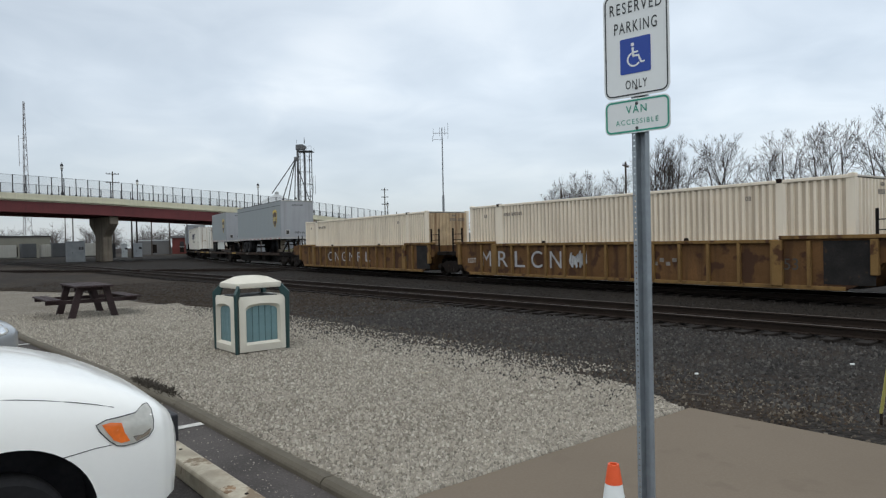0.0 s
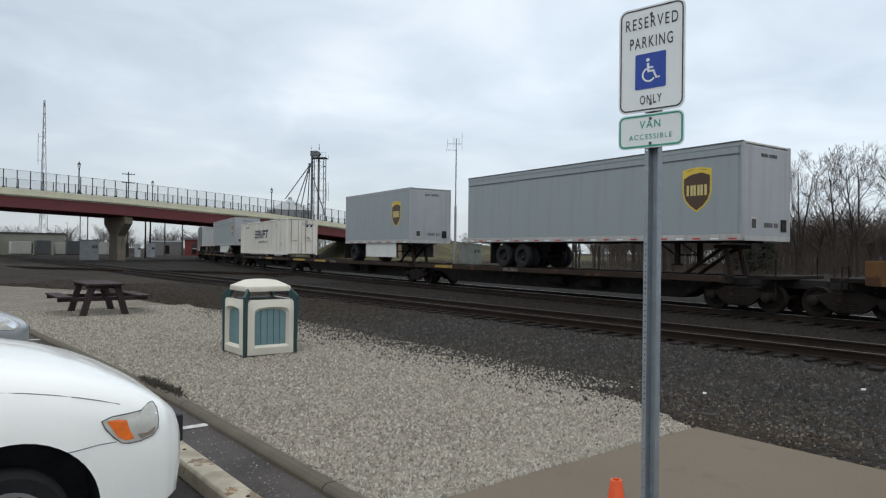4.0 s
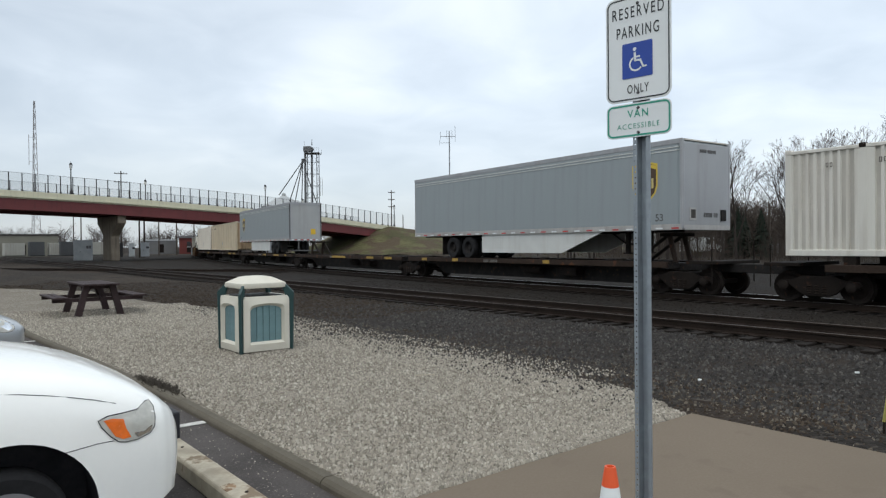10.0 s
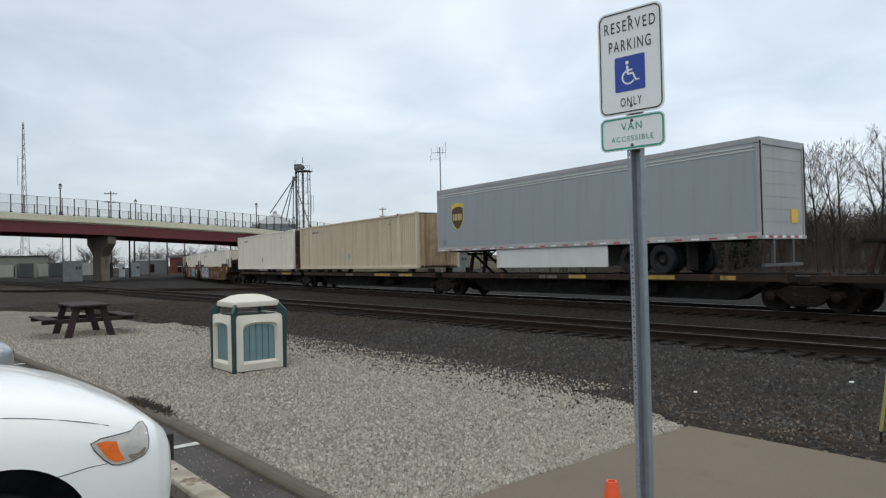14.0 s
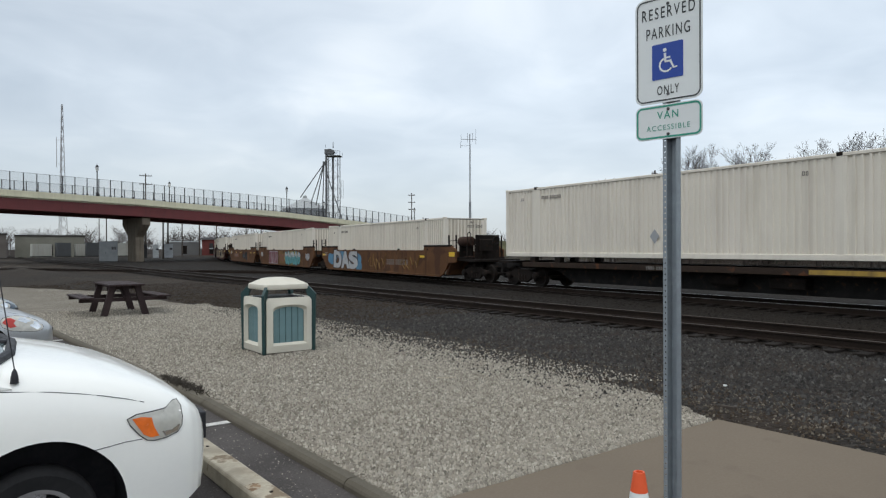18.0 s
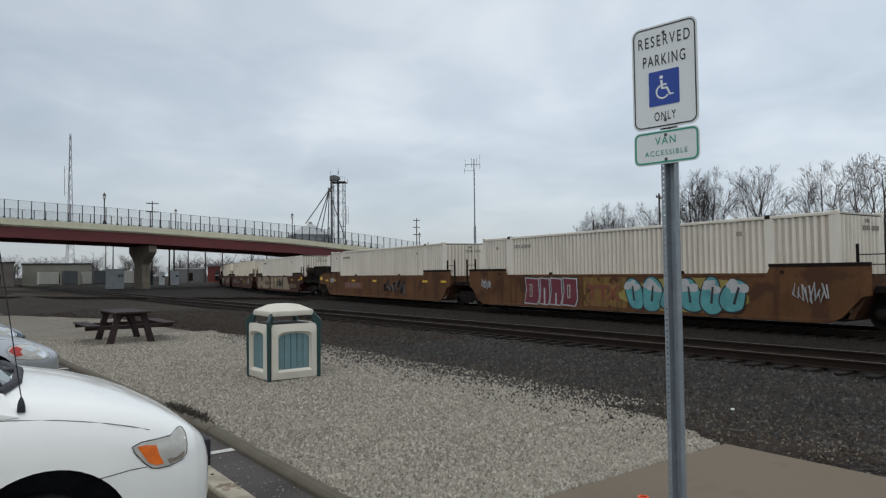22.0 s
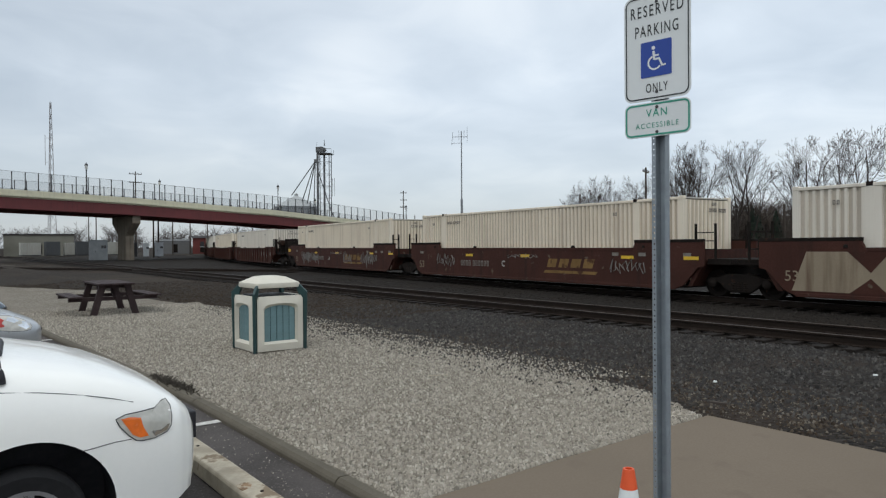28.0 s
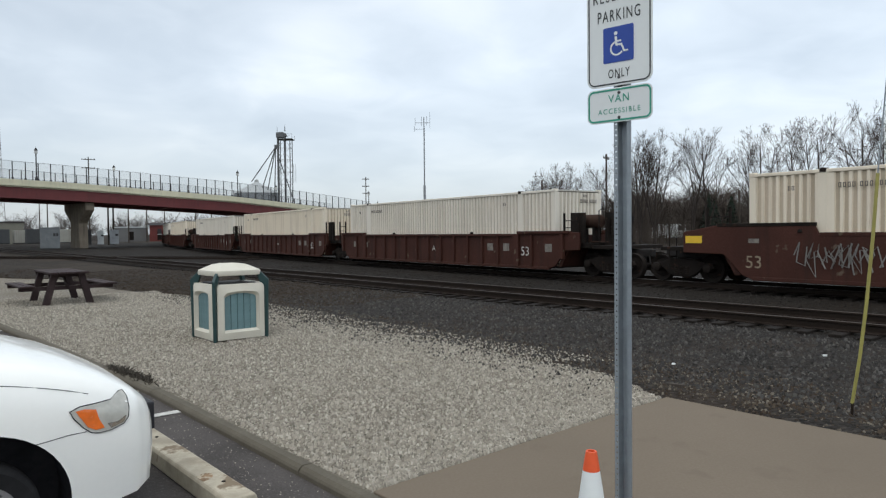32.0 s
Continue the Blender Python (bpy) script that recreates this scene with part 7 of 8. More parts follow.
def cabin(c, paint, base, roof, crown):
    loop_b = base + [(x, -y, z) for x, y, z in base[-2:0:-1]]
    loop_r = roof + [(x, -y, z) for x, y, z in roof[-2:0:-1]]
    n = len(loop_b)
    quads = [(k, (k + 1) % n, n + (k + 1) % n, n + k) for k in range(n)]
    for name, ids in (("windscreen", (0, 1, n - 2, n - 1)), ("rear_window", (4, 5, 6, 7)), ("side_window", (2,)), ("side_window", (3,)), ("side_window", (8,)), ("side_window", (9,))):
        both = loop_b + loop_r
        used = sorted({q for i in ids for q in quads[i]})
        Geo().add([both[q] for q in used], [tuple(used.index(q) for q in quads[i]) for i in ids]).part(name, M_CARGLASS, c, fix=False)
    Geo().add([(x, y, z + 0.006) for x, y, z in loop_r] + [crown], [(k, (k + 1) % n, n) for k in range(n)]).part("roof", paint, c, smooth=True)
    for s in (-1, 1):
        for i, r, m in ((2, 0.026, paint), (3, 0.03, M_TRIM), (5, 0.05, paint)):
            p, q = base[i], roof[i]
            Geo().tube((p[0], s * p[1], p[2]), (q[0], s * q[1], q[2]), r, n=8).part("pillar", m, c, smooth=True)
        g = Geo()
        for p, q in zip(base[:2], base[1:3]):
            g.tube((p[0] + 0.01, s * p[1], p[2] + 0.006), (q[0] + 0.01, s * q[1], q[2] + 0.006), 0.028, n=8)
        g.part("cowl_trim", M_TRIM, c)


def blob_patch(outline, off, side=-1, rings=5):
    """A rounded patch on the body inside an outline of (x, v) points."""
    cx, cv = sum(q[0] for q in outline) / len(outline), sum(q[1] for q in outline) / len(outline)
    n, pts, fs = len(outline), [], []
    for k in range(rings):
        f = 1 - k / rings
        pts += [car_surface(cx + (x - cx) * f, cv + (v - cv) * f, off, side) for x, v in outline]
    pts.append(car_surface(cx, cv, off, side))
    for k in range(rings - 1):
        fs += [(k * n + i, k * n + (i + 1) % n, (k + 1) * n + (i + 1) % n, (k + 1) * n + i) for i in range(n)]
    fs += [((rings - 1) * n + i, (rings - 1) * n + (i + 1) % n, rings * n) for i in range(n)]
    return Geo().add(pts, fs)


def lamps(c, s, outline, ind, clear, lens):
    seam(outline + outline[:1], 0.004, 0.0032, c, "lamp_surround", s)
    lamp = blob_patch(outline, 0.005, s).part("headlamp", M_LENS, c, smooth=True, fix=False)
    blob_patch(ind, 0.009, s).part("indicator", lens, lamp, smooth=True, fix=False)
    for shape in clear:
        blob_patch(shape, 0.0085, s).part("reflector", M_CHROME, lamp, smooth=True, fix=False)


def van(m, paint, label):
    SHAPE["rows"] = VAN
    c = thing("minivan", label, "minivan", m, "parked cars")
    car_body(c, paint, (0.015, -2.95), 0.33, 0.425)
    for x in (0.0, -2.95):
        for s in (-1, 1):
            car_wheel(c, x, s * 0.835, 0.305, s)
    base = [(-0.04, 0.0, 1.165), (-0.09, 0.5, 1.16), (-0.20, 0.79, 1.145), (-0.75, 0.90, 1.17), (-2.9, 0.9, 1.16), (-3.75, 0.84, 1.16), (-3.85, 0.0, 1.16)]
    roof = [(-1.28, 0.0, 1.70), (-1.32, 0.4, 1.695), (-1.45, 0.66, 1.67), (-1.8, 0.70, 1.70), (-2.8, 0.70, 1.70), (-3.5, 0.66, 1.66), (-3.55, 0.0, 1.68)]
    cabin(c, paint, base, roof, (-2.2, 0, 1.76))
    for s in (-1, 1):
        Geo().lathe([(0.0, -0.1), (0.07, -0.09), (0.09, 0.0), (0.07, 0.09), (0.0, 0.1)], (-0.78, s * 1.05, 1.2), axis="y", n=14).part("door_mirror", M_TRIM, c, smooth=True)
        rim = [(-0.16, 0.80, 1.152), (-0.72, 0.745, 1.365), (-0.80, 0.90, 1.345), (-0.90, 0.918, 1.03), (-0.10, 0.906, 1.04), (-0.38, 0.905, 1.128)]
        vs = [(x, s * y, z) for x, y, z in rim] + [(x, s * (y - 0.05), z - 0.03) for x, y, z in rim]
        fs = [(0, 1, 2), (0, 2, 5), (0, 5, 4), (5, 2, 3), (5, 3, 4)]
        fs += [tuple(6 + q for q in f[::-1]) for f in fs] + [(k, (k + 1) % 5, 6 + (k + 1) % 5, 6 + k) for k in range(5)]
        Geo().add(vs, fs).part("sail_panel", paint, c, smooth=True)
        Geo().prism([(-0.41, 1.128), (-0.60, 1.1), (-1.2, 1.09), (-1.2, 1.46), (-0.80, 1.34)], s * 0.923, s * 0.885).part("quarter_window", M_CARGLASS, c)
        Geo().bent([(-1.2, s * 0.93, 1.09), (-0.60, s * 0.93, 1.1), (-0.41, s * 0.93, 1.128), (-0.80, s * 0.93, 1.34), (-1.2, s * 0.93, 1.46)], 0.012, n=5).part("window_seal", M_TRIM, c, fix=False)
        seam([(-0.62, v) for v in (2, 3, 4, 5, 6, 7)], 0.002, 0.004, c, side=s)
        seam([(x, v) for x, v in ((0.535, 5.96), (0.43, 5.99), (0.324, 6.0), (0.195, 6.05), (0.07, 6.08), (-0.15, 6.1), (-0.4, 6.15))], 0.0005, 0.0026, c, "bonnet_gap", s, M_HUB)
        seam([(0.515, 4.36), (0.426, 4.26), (0.324, 4.10), (0.27, 4.03)], 0.0005, 0.0026, c, "bumper_gap", s, M_HUB)
        lamps(c, s, [(0.435, 4.96), (0.487, 5.22), (0.569, 5.50), (0.65, 5.86), (0.705, 6.74), (0.732, 7.0), (0.752, 6.5), (0.754, 5.64), (0.746, 5.04), (0.718, 4.72), (0.643, 4.44), (0.58, 4.33), (0.541, 4.33), (0.501, 4.47), (0.453, 4.76)],
              [(0.462, 4.97), (0.51, 5.1), (0.569, 5.16), (0.582, 4.79), (0.603, 4.5), (0.562, 4.42), (0.521, 4.5)],
              [[(0.62, 4.66), (0.68, 4.76), (0.73, 5.06), (0.715, 4.78), (0.64, 4.5)]], M_AMBER)
    for y0, y1, x0 in ((-0.66, -0.02, -0.20), (-0.05, 0.6, -0.10)):
        Geo().tube((x0 - 0.02, y0, 1.19), (x0 - 0.30, y1, 1.30), 0.014, n=6).part("wiper_arm", M_TRIM, c)
        Geo().tube((x0 - 0.10, y0 + 0.05, 1.215), (x0 - 0.30, y1 + 0.1, 1.285), 0.01, n=6).part("wiper_blade", M_TRIM, c)
        Geo().box(x0 - 0.05, x0 + 0.04, y0 - 0.05, y0 + 0.05, 1.13, 1.2).part("wiper_pivot", M_TRIM, c, bevel=0.012)
    Geo().box(1.051, 1.056, -0.15, 0.15, 0.49, 0.61).part("number_plate", M_PLATE, c)
    Geo().box(0.94, 1.05, -0.36, 0.36, 0.47, 0.65).part("plate_holder", M_TRIM, c, bevel=0.01)
    Geo().box(0.88, 0.955, -0.42, 0.42, 0.645, 0.69).part("grille", M_TRIM, c, bevel=0.01)
    x, y, z = car_surface(-0.088, 6.86, 0.02)
    Geo().lathe([(0.02, -0.03), (0.018, 0.0), (0.012, 0.03), (0.004, 0.045)], (x, y, z), n=12).part("antenna_base", M_TRIM, c, smooth=True)
    Geo().tube((x, y, z + 0.04), (x - 0.10, y + 0.01, z + 0.80), 0.003, n=5).part("antenna_whip", M_TRIM, c)
    return c


def saloon(m, paint, label, lens):
    SHAPE["rows"] = SALOON
    c = thing("car", label, "car", m, "parked cars")
    car_body(c, paint, (0.0, -2.72), 0.31, 0.365)
    for x in (0.0, -2.72):
        for s in (-1, 1):
            car_wheel(c, x, s * 0.765, 0.31, s)
    base = [(-0.62, 0.0, 0.945), (-0.72, 0.45, 0.945), (-0.92, 0.76, 0.945), (-1.7, 0.83, 0.965), (-2.6, 0.82, 0.98), (-3.1, 0.70, 1.0), (-3.2, 0.0, 1.01)]
    roof = [(-1.32, 0.0, 1.385), (-1.36, 0.35, 1.38), (-1.45, 0.58, 1.36), (-1.8, 0.62, 1.385), (-2.3, 0.61, 1.38), (-2.62, 0.54, 1.34), (-2.66, 0.0, 1.36)]
    cabin(c, paint, base, roof, (-1.95, 0, 1.43))
    for s in (-1, 1):
        Geo().lathe([(0.0, -0.1), (0.06, -0.09), (0.075, 0.0), (0.06, 0.09), (0.0, 0.1)], (-0.98, s * 0.97, 1.0), axis="y", n=12).part("door_mirror", paint, c, smooth=True)
        seam([(-0.98, v) for v in (2, 3, 4, 5, 6, 7)], 0.002, 0.004, c, side=s)
        seam([(x, 8.55) for x in (0.62, 0.45, 0.2, -0.1, -0.4, -0.62)], 0.002, 0.003, c, "bonnet_gap", s)
        lamps(c, s, [(0.229, 5.33), (0.27, 6.2), (0.331, 6.8), (0.42, 7.5), (0.514, 7.9), (0.62, 8.0), (0.71, 7.6), (0.775, 6.4), (0.786, 5.7), (0.759, 4.95), (0.68, 4.6), (0.575, 4.45), (0.45, 4.4), (0.358, 4.42), (0.27, 4.7)],
              [(0.26, 5.3), (0.31, 6.2), (0.37, 6.5), (0.43, 6.0), (0.40, 5.4), (0.44, 4.9), (0.36, 4.7)],
              [[(0.45, 6.0), (0.48, 7.0), (0.56, 7.4), (0.62, 6.6), (0.56, 5.7)], [(0.6, 5.4), (0.66, 6.8), (0.72, 6.6), (0.75, 5.6), (0.7, 4.9)]], lens)
    Geo().box(0.955, 0.965, -0.15, 0.15, 0.32, 0.45).part("number_plate", M_PLATE, c)
    Geo().box(0.90, 0.95, -0.45, 0.45, 0.48, 0.545).part("grille", M_TRIM, c, bevel=0.01)
    return c


VAN_SIZE = 0.932
van(local_to_world(0.373, 4.585, LOT_Z), M_WHITECAR, "white minivan nosed up to a wheel stop").scale = (VAN_SIZE,) * 3
saloon(local_to_world(0.485, 11.51, LOT_Z), M_SILVERCAR, "silver saloon car parked nose to the kerb", M_REDMARK).scale = (VAN_SIZE,) * 3
saloon(local_to_world(0.44, 15.85, LOT_Z), M_SLATECAR, "slate blue saloon car parked in a farther bay", M_AMBER).scale = (VAN_SIZE,) * 3


# ---- guy wire ----
def guy_wire():
    g = thing("guy_wire", "steel guy wire in a yellow plastic guard sleeve", "guy wire", pose(3.822, 5.865, 0.0))
    M_GUARD = mat("faded yellow plastic sleeve", (0.34, 0.31, 0.085), 0.6, var=0.2, scale=6, bump=0.1)
    pts = [(0, 0, 0), (0.045, -0.035, 0.42), (0.085, -0.06, 0.9), (0.12, -0.09, 1.5), (0.145, -0.11, 2.05)]
    s = Geo()
    for p, q in zip(pts, pts[1:]):
        s.tube(p, q, 0.0145, n=8)
    s.part("guard_sleeve", M_GUARD, g, smooth=True)
    Geo().tube(pts[-1], (0.68, -0.5, 11.0), 0.007, n=5).part("wire", M_GALV, g)
    Geo().tube((-0.004, 0.004, -0.3), (0.004, -0.004, 0.06), 0.012, n=6).part("anchor_rod", M_RAIL, g)


guy_wire()

# ---- trees ----
M_BARK = mat("grey-brown winter bark", (0.045, 0.037, 0.032), 0.95, var=0.3, scale=2, fine=12, bump=0.3)
M_TWIG = mat("bare brown twigs", (0.066, 0.053, 0.046), 0.95, var=0.3, scale=1, bump=0)
M_NEEDLE = mat("dark evergreen needles", (0.018, 0.03, 0.02), 0.9, var=0.4, scale=3, bump=0)
# Far twigs lightened and greyed: distance haze is painted into their colour.
M_FARWOOD = mat("haze-greyed far woods", (0.105, 0.092, 0.085), 0.95, var=0.25, scale=0.1, bump=0)
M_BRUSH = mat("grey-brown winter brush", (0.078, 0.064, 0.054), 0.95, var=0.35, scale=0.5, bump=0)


def limb(out, p, d, length, r, depth, rnd):
    """Grows one branch upwards as a chain of tapering pieces, with side shoots that sweep up."""
    steps = (2, 4, 6, 8)[depth]
    r_end = r * (0.22 if depth > 1 else 0.4)
    for k in range(steps):
        q = p + d * (length / steps)
        r1, r2 = r + (r_end - r) * k / steps, r + (r_end - r) * (k + 1) / steps
        out[0 if depth >= 2 else 1].tube(p, q, max(r1, 0.010), max(r2, 0.0065), n=6 if depth > 1 else 3, cap=False)
        if depth and k >= (2 if depth == 3 else 1):
            left = length * (1 - (k + 0.5) / steps)
            for j in range(1 + (rnd.random() < (0.2, 0.5, 0.6, 0.6)[depth])):
                a, open_ = rnd.uniform(0, 6.28), radians(rnd.uniform(24, 50))
                u = d.orthogonal().normalized()
                side = u * math.cos(a) + d.cross(u) * math.sin(a)
                e = (d * math.cos(open_) + side * math.sin(open_) + Vector((0, 0, 0.12))).normalized()
                limb(out, q, e, (left * 0.6 + length * 0.2) * rnd.uniform(0.65, 1.15), r2 * (0.5 if depth == 3 else 0.55), depth - 1, rnd)
        p = q
        w = 0.09 if depth > 1 else 0.12
        d = (d + Vector((rnd.uniform(-w, w), rnd.uniform(-w, w), 0.06 + rnd.uniform(-0.05, 0.05)))).normalized()


def tree_meshes(seed, height, stems):
    """A short bole that forks low into a few long rising stems."""
    rnd = random.Random(seed)
    out = (Geo(), Geo())
    fork = height * rnd.uniform(0.1, 0.22)
    out[0].tube((0, 0, -0.2), (0, 0, fork), 0.017 * height, 0.0135 * height, n=8, cap=False)
    a0 = rnd.uniform(0, 6.28)
    for k in range(stems):
        a = a0 + k * math.tau / stems + rnd.uniform(-0.4, 0.4)
        lean = rnd.uniform(0.16, 0.36) if k else 0.07
        d = Vector((lean * math.cos(a), lean * math.sin(a), 1)).normalized()
        limb(out, Vector((0, 0, fork * rnd.uniform(0.75, 1.0))), d, (height - fork) * (rnd.uniform(0.72, 0.95) if k else 0.95), height * 0.0125 * (0.8 if k else 1), 3, rnd)
    return out[0].mesh("trunk", M_BARK, smooth=True, fix=False), out[1].mesh("crown", M_TWIG, fix=False)


def bare_tree(x, y, z, height, seed, turn=0.0, label="leafless winter tree with upswept branches"):
    tk, tw = cached(("tree", seed), lambda: tree_meshes(seed, 10.0, 2 + seed % 3))
    top = max(v.co.z for v in tw.vertices)
    t = thing("tree", label, "tree", pose(x, y, z, 0, 0, turn), "bare trees beyond the tracks")
    t.scale = (height / top,) * 3
    share("trunk", tk, t, pose(0, 0, 0))
    share("crown", tw, t, pose(0, 0, 0))
    return t


TREES = [  # x, y, top, kind, turn
    (13.3, 73.0, 8.0, 2, 80), (14.9, 71.0, 8.7, 5, 25), (12.3, 75.5, 6.2, 1, 140),
    (16.0, 74.0, 8.6, 1, 10), (19.4, 72.4, 8.9, 3, 200), (14.6, 78.0, 7.2, 4, 40), (21.6, 69.0, 8.6, 1, 130),
    (18.6, 57.0, 9.7, 2, 300), (19.7, 56.6, 10.0, 5, 20), 
    (22.6, 55.4, 9.9, 3, 60), (23.6, 55.2, 9.8, 6, 220), 
    (26.6, 51.8, 9.6, 5, 100), (28.6, 50.6, 9.8, 6, 310),
    (29.8, 49.8, 10.1, 3, 150), (32.0, 48.4, 10.6, 5, 280), (33.2, 47.8, 10.0, 6, 15), (36.0, 46.6, 9.6, 3, 190), (37.6, 45.8, 9.2, 2, 240),
    (35.0, 52.0, 7.0, 4, 120), (38.5, 49.0, 9.0, 6, 200), (32.6, 55.5, 6.4, 2, 330), (24.2, 60.0, 6.0, 4, 260), (29.0, 57.0, 6.2, 1, 180)]
for x, y, top, kind, turn in TREES:
    bare_tree(x, y, -0.1, top * 1.03, kind, turn)
for x, y, top, kind, turn in ((2.5, 128.0, 5.6, 4, 0), (10.2, 96.0, 5.0, 1, 70), (12.2, 92.0, 5.4, 4, 160), (7.0, 118.0, 4.6, 3, 30), (-1.5, 140.0, 5.5, 2, 30)):
    bare_tree(x, y, -0.1, top, kind, turn, "small leafless tree by the embankment")


def fir(x, y, h, seed):
    rnd = random.Random(seed)
    f = thing("fir_tree", "dark green conifer among bare trees", "conifer", pose(x, y, -0.1), "conifers")
    Geo().tube((0, 0, 0), (0, 0, h * 0.95), 0.14, 0.02, n=6).part("trunk", M_BARK, f)
    g = Geo()
    for k in range(620):
        q = rnd.random() ** 0.8
        z = h * (0.08 + 0.92 * q)
        rad = h * 0.31 * (1 - q) ** 0.85 * rnd.uniform(0.45, 1.08) + 0.04
        a = rnd.uniform(0, 6.28)
        c, s = math.cos(a), math.sin(a)
        w = 0.12 + 0.16 * (1 - q)
        tip = (rad * c, rad * s, z - 0.22 * rad)
        g.add([(0.15 * rad * c, 0.15 * rad * s, z + 0.1), (rad * 0.7 * c - w * s, rad * 0.7 * s + w * c, z - 0.05), tip, (rad * 0.7 * c + w * s, rad * 0.7 * s - w * c, z - 0.08), (rad * 0.6 * c, rad * 0.6 * s, z - 0.2)],
              [(0, 1, 2), (0, 2, 3), (0, 4, 1), (0, 3, 4)])
    g.part("needles", M_NEEDLE, f, fix=False)


for x, y, h, seed in ((27.7, 64.3, 5.0, 1), (29.5, 63.4, 4.7, 2), (28.6, 65.0, 4.4, 3)):
    fir(x, y, h, seed)


def twig_bank(name, label, spots, seed, lo, hi, per, lean=0.4, material=None, r=0.018):
    """A far thicket: many thin upright shoots, as one heap of stuff."""
    rnd = random.Random(seed)
    g = Geo()
    for x, y, z, w in spots:
        for k in range(per):
            px, py = x + rnd.uniform(-w, w), y + rnd.uniform(-w, w) * 0.6
            h = rnd.uniform(lo, hi)
            p = Vector((px, py, z - 0.2))
            d = Vector((rnd.uniform(-lean, lean), rnd.uniform(-lean, lean), 1)).normalized()
            for s in range(2):
                q = p + d * h * 0.5
                g.tube(p, q, r * (2 - s) * h * 0.3, r * (1.0 - 0.5 * s) * h * 0.3, n=3, cap=False)
                for j in range(3):
                    e = (d + Vector((rnd.uniform(-0.8, 0.8), rnd.uniform(-0.8, 0.8), rnd.uniform(0, 0.5)))).normalized()
                    o = p + (q - p) * rnd.uniform(0.2, 1)
                    g.tube(o, o + e * h * rnd.uniform(0.15, 0.36), r * h * 0.2, r * 0.25, n=3, cap=False)
                p, d = q, (d + Vector((rnd.uniform(-0.2, 0.2), rnd.uniform(-0.2, 0.2), 0.1))).normalized()
    return tagged(g.part(name, material or M_BRUSH, fix=False), label, "thicket", kind="stuff")


def arc(d, a0, a1, n, z=0.0, w=5.0, jit=0.06, seed=1):
    """Spots along a bearing arc at distance d; bearings in degrees, positive to the right of straight ahead."""
    rnd = random.Random(seed)
    res = []
    for k in range(n):
        a = radians(a0 + (a1 - a0) * (k + 0.5) / n)
        q = d * (1 + rnd.uniform(-jit, jit))
        res.append((q * math.sin(a), q * math.cos(a), z, w))
    return res


twig_bank("thicket", "grey-brown leafless thicket behind the right-hand trees", arc(70, 13, 50, 80, 0.0, 2.6, 0.14, 2), 11, 0.8, 2.8, 20, 0.5, None, 0.011)
twig_bank("thicket", "tall leafless saplings beyond the tracks", arc(62, 16, 48, 34, 0.0, 2.0, 0.08, 6), 17, 2.5, 5.5, 6, 0.3, None, 0.008)
twig_bank("thicket", "dense brown brush and young trees beyond the far yard", arc(82, 14, 52, 110, 0.0, 2.4, 0.1, 9), 19, 2.0, 4.8, 14, 0.35, None, 0.0075)
def crown_bank(name, label, spots, seed, lo, hi, material, boughs=40):
    """Far leafless trees with rounded crowns of fine twigs, as one wood."""
    rnd = random.Random(seed)
    g = Geo()
    for x, y, z, w in spots:
        h = rnd.uniform(lo, hi)
        px, py = x + rnd.uniform(-w, w), y + rnd.uniform(-w, w)
        g.tube((px, py, z - 0.3), (px, py, z + h * 0.6), 0.022 * h, 0.012 * h, n=3, cap=False)
        for k in range(boughs):
            a, q = rnd.uniform(0, 6.28), rnd.random()
            o = Vector((px, py, z + h * (0.22 + 0.38 * q)))
            out = h * rnd.uniform(0.16, 0.4)
            e = o + Vector((out * math.cos(a), out * math.sin(a), h * rnd.uniform(0.1, 0.42)))
            g.tube(o, e, 0.006 * h, 0.0025 * h, n=3, cap=False)
            for j in range(3):
                f = o + (e - o) * rnd.uniform(0.4, 0.9)
                g.tube(f, f + Vector((rnd.uniform(-1, 1), rnd.uniform(-1, 1), rnd.uniform(0.2, 1.1))) * h * 0.13, 0.0035 * h, 0.0015 * h, n=3, cap=False)
    return tagged(g.part(name, material, fix=False), label, "woods", kind="stuff")


crown_bank("far_woods", "low haze-greyed winter woods along the horizon", arc(230, -54, -6, 390, 0.3, 6.0, 0.15, 3), 12, 3.5, 9.0, M_FARWOOD, 16)
crown_bank("thicket", "hazy brown winter wood behind the near trees", arc(105, 12, 52, 350, 0.0, 3.0, 0.12, 14), 23, 3.0, 7.8, M_BRUSH, 22)
crown_bank("thicket", "taller bare saplings behind the near trees", arc(86, 17, 52, 130, 0.0, 3.0, 0.1, 15), 24, 5.0, 8.2, M_BRUSH, 40)
crown_bank("far_woods", "low haze-greyed winter woods beyond the embankment", arc(180, -6, 46, 120, 0.0, 6.0, 0.12, 4), 13, 3.5, 7.5, M_FARWOOD, 20)
twig_bank("far_scrub", "low haze-greyed scrub at the yard's far edge", arc(205, -54, -8, 130, 0.2, 6.0, 0.1, 8), 22, 0.8, 2.6, 11, 0.5, M_FARWOOD, 0.06)
twig_bank("dry_weeds", "dry straw-coloured weeds on the slope and verge", arc(84, -6, 24, 40, 0.2, 3.0, 0.1, 5), 14, 0.3, 0.9, 20, 0.6, M_GRASS, 0.03)


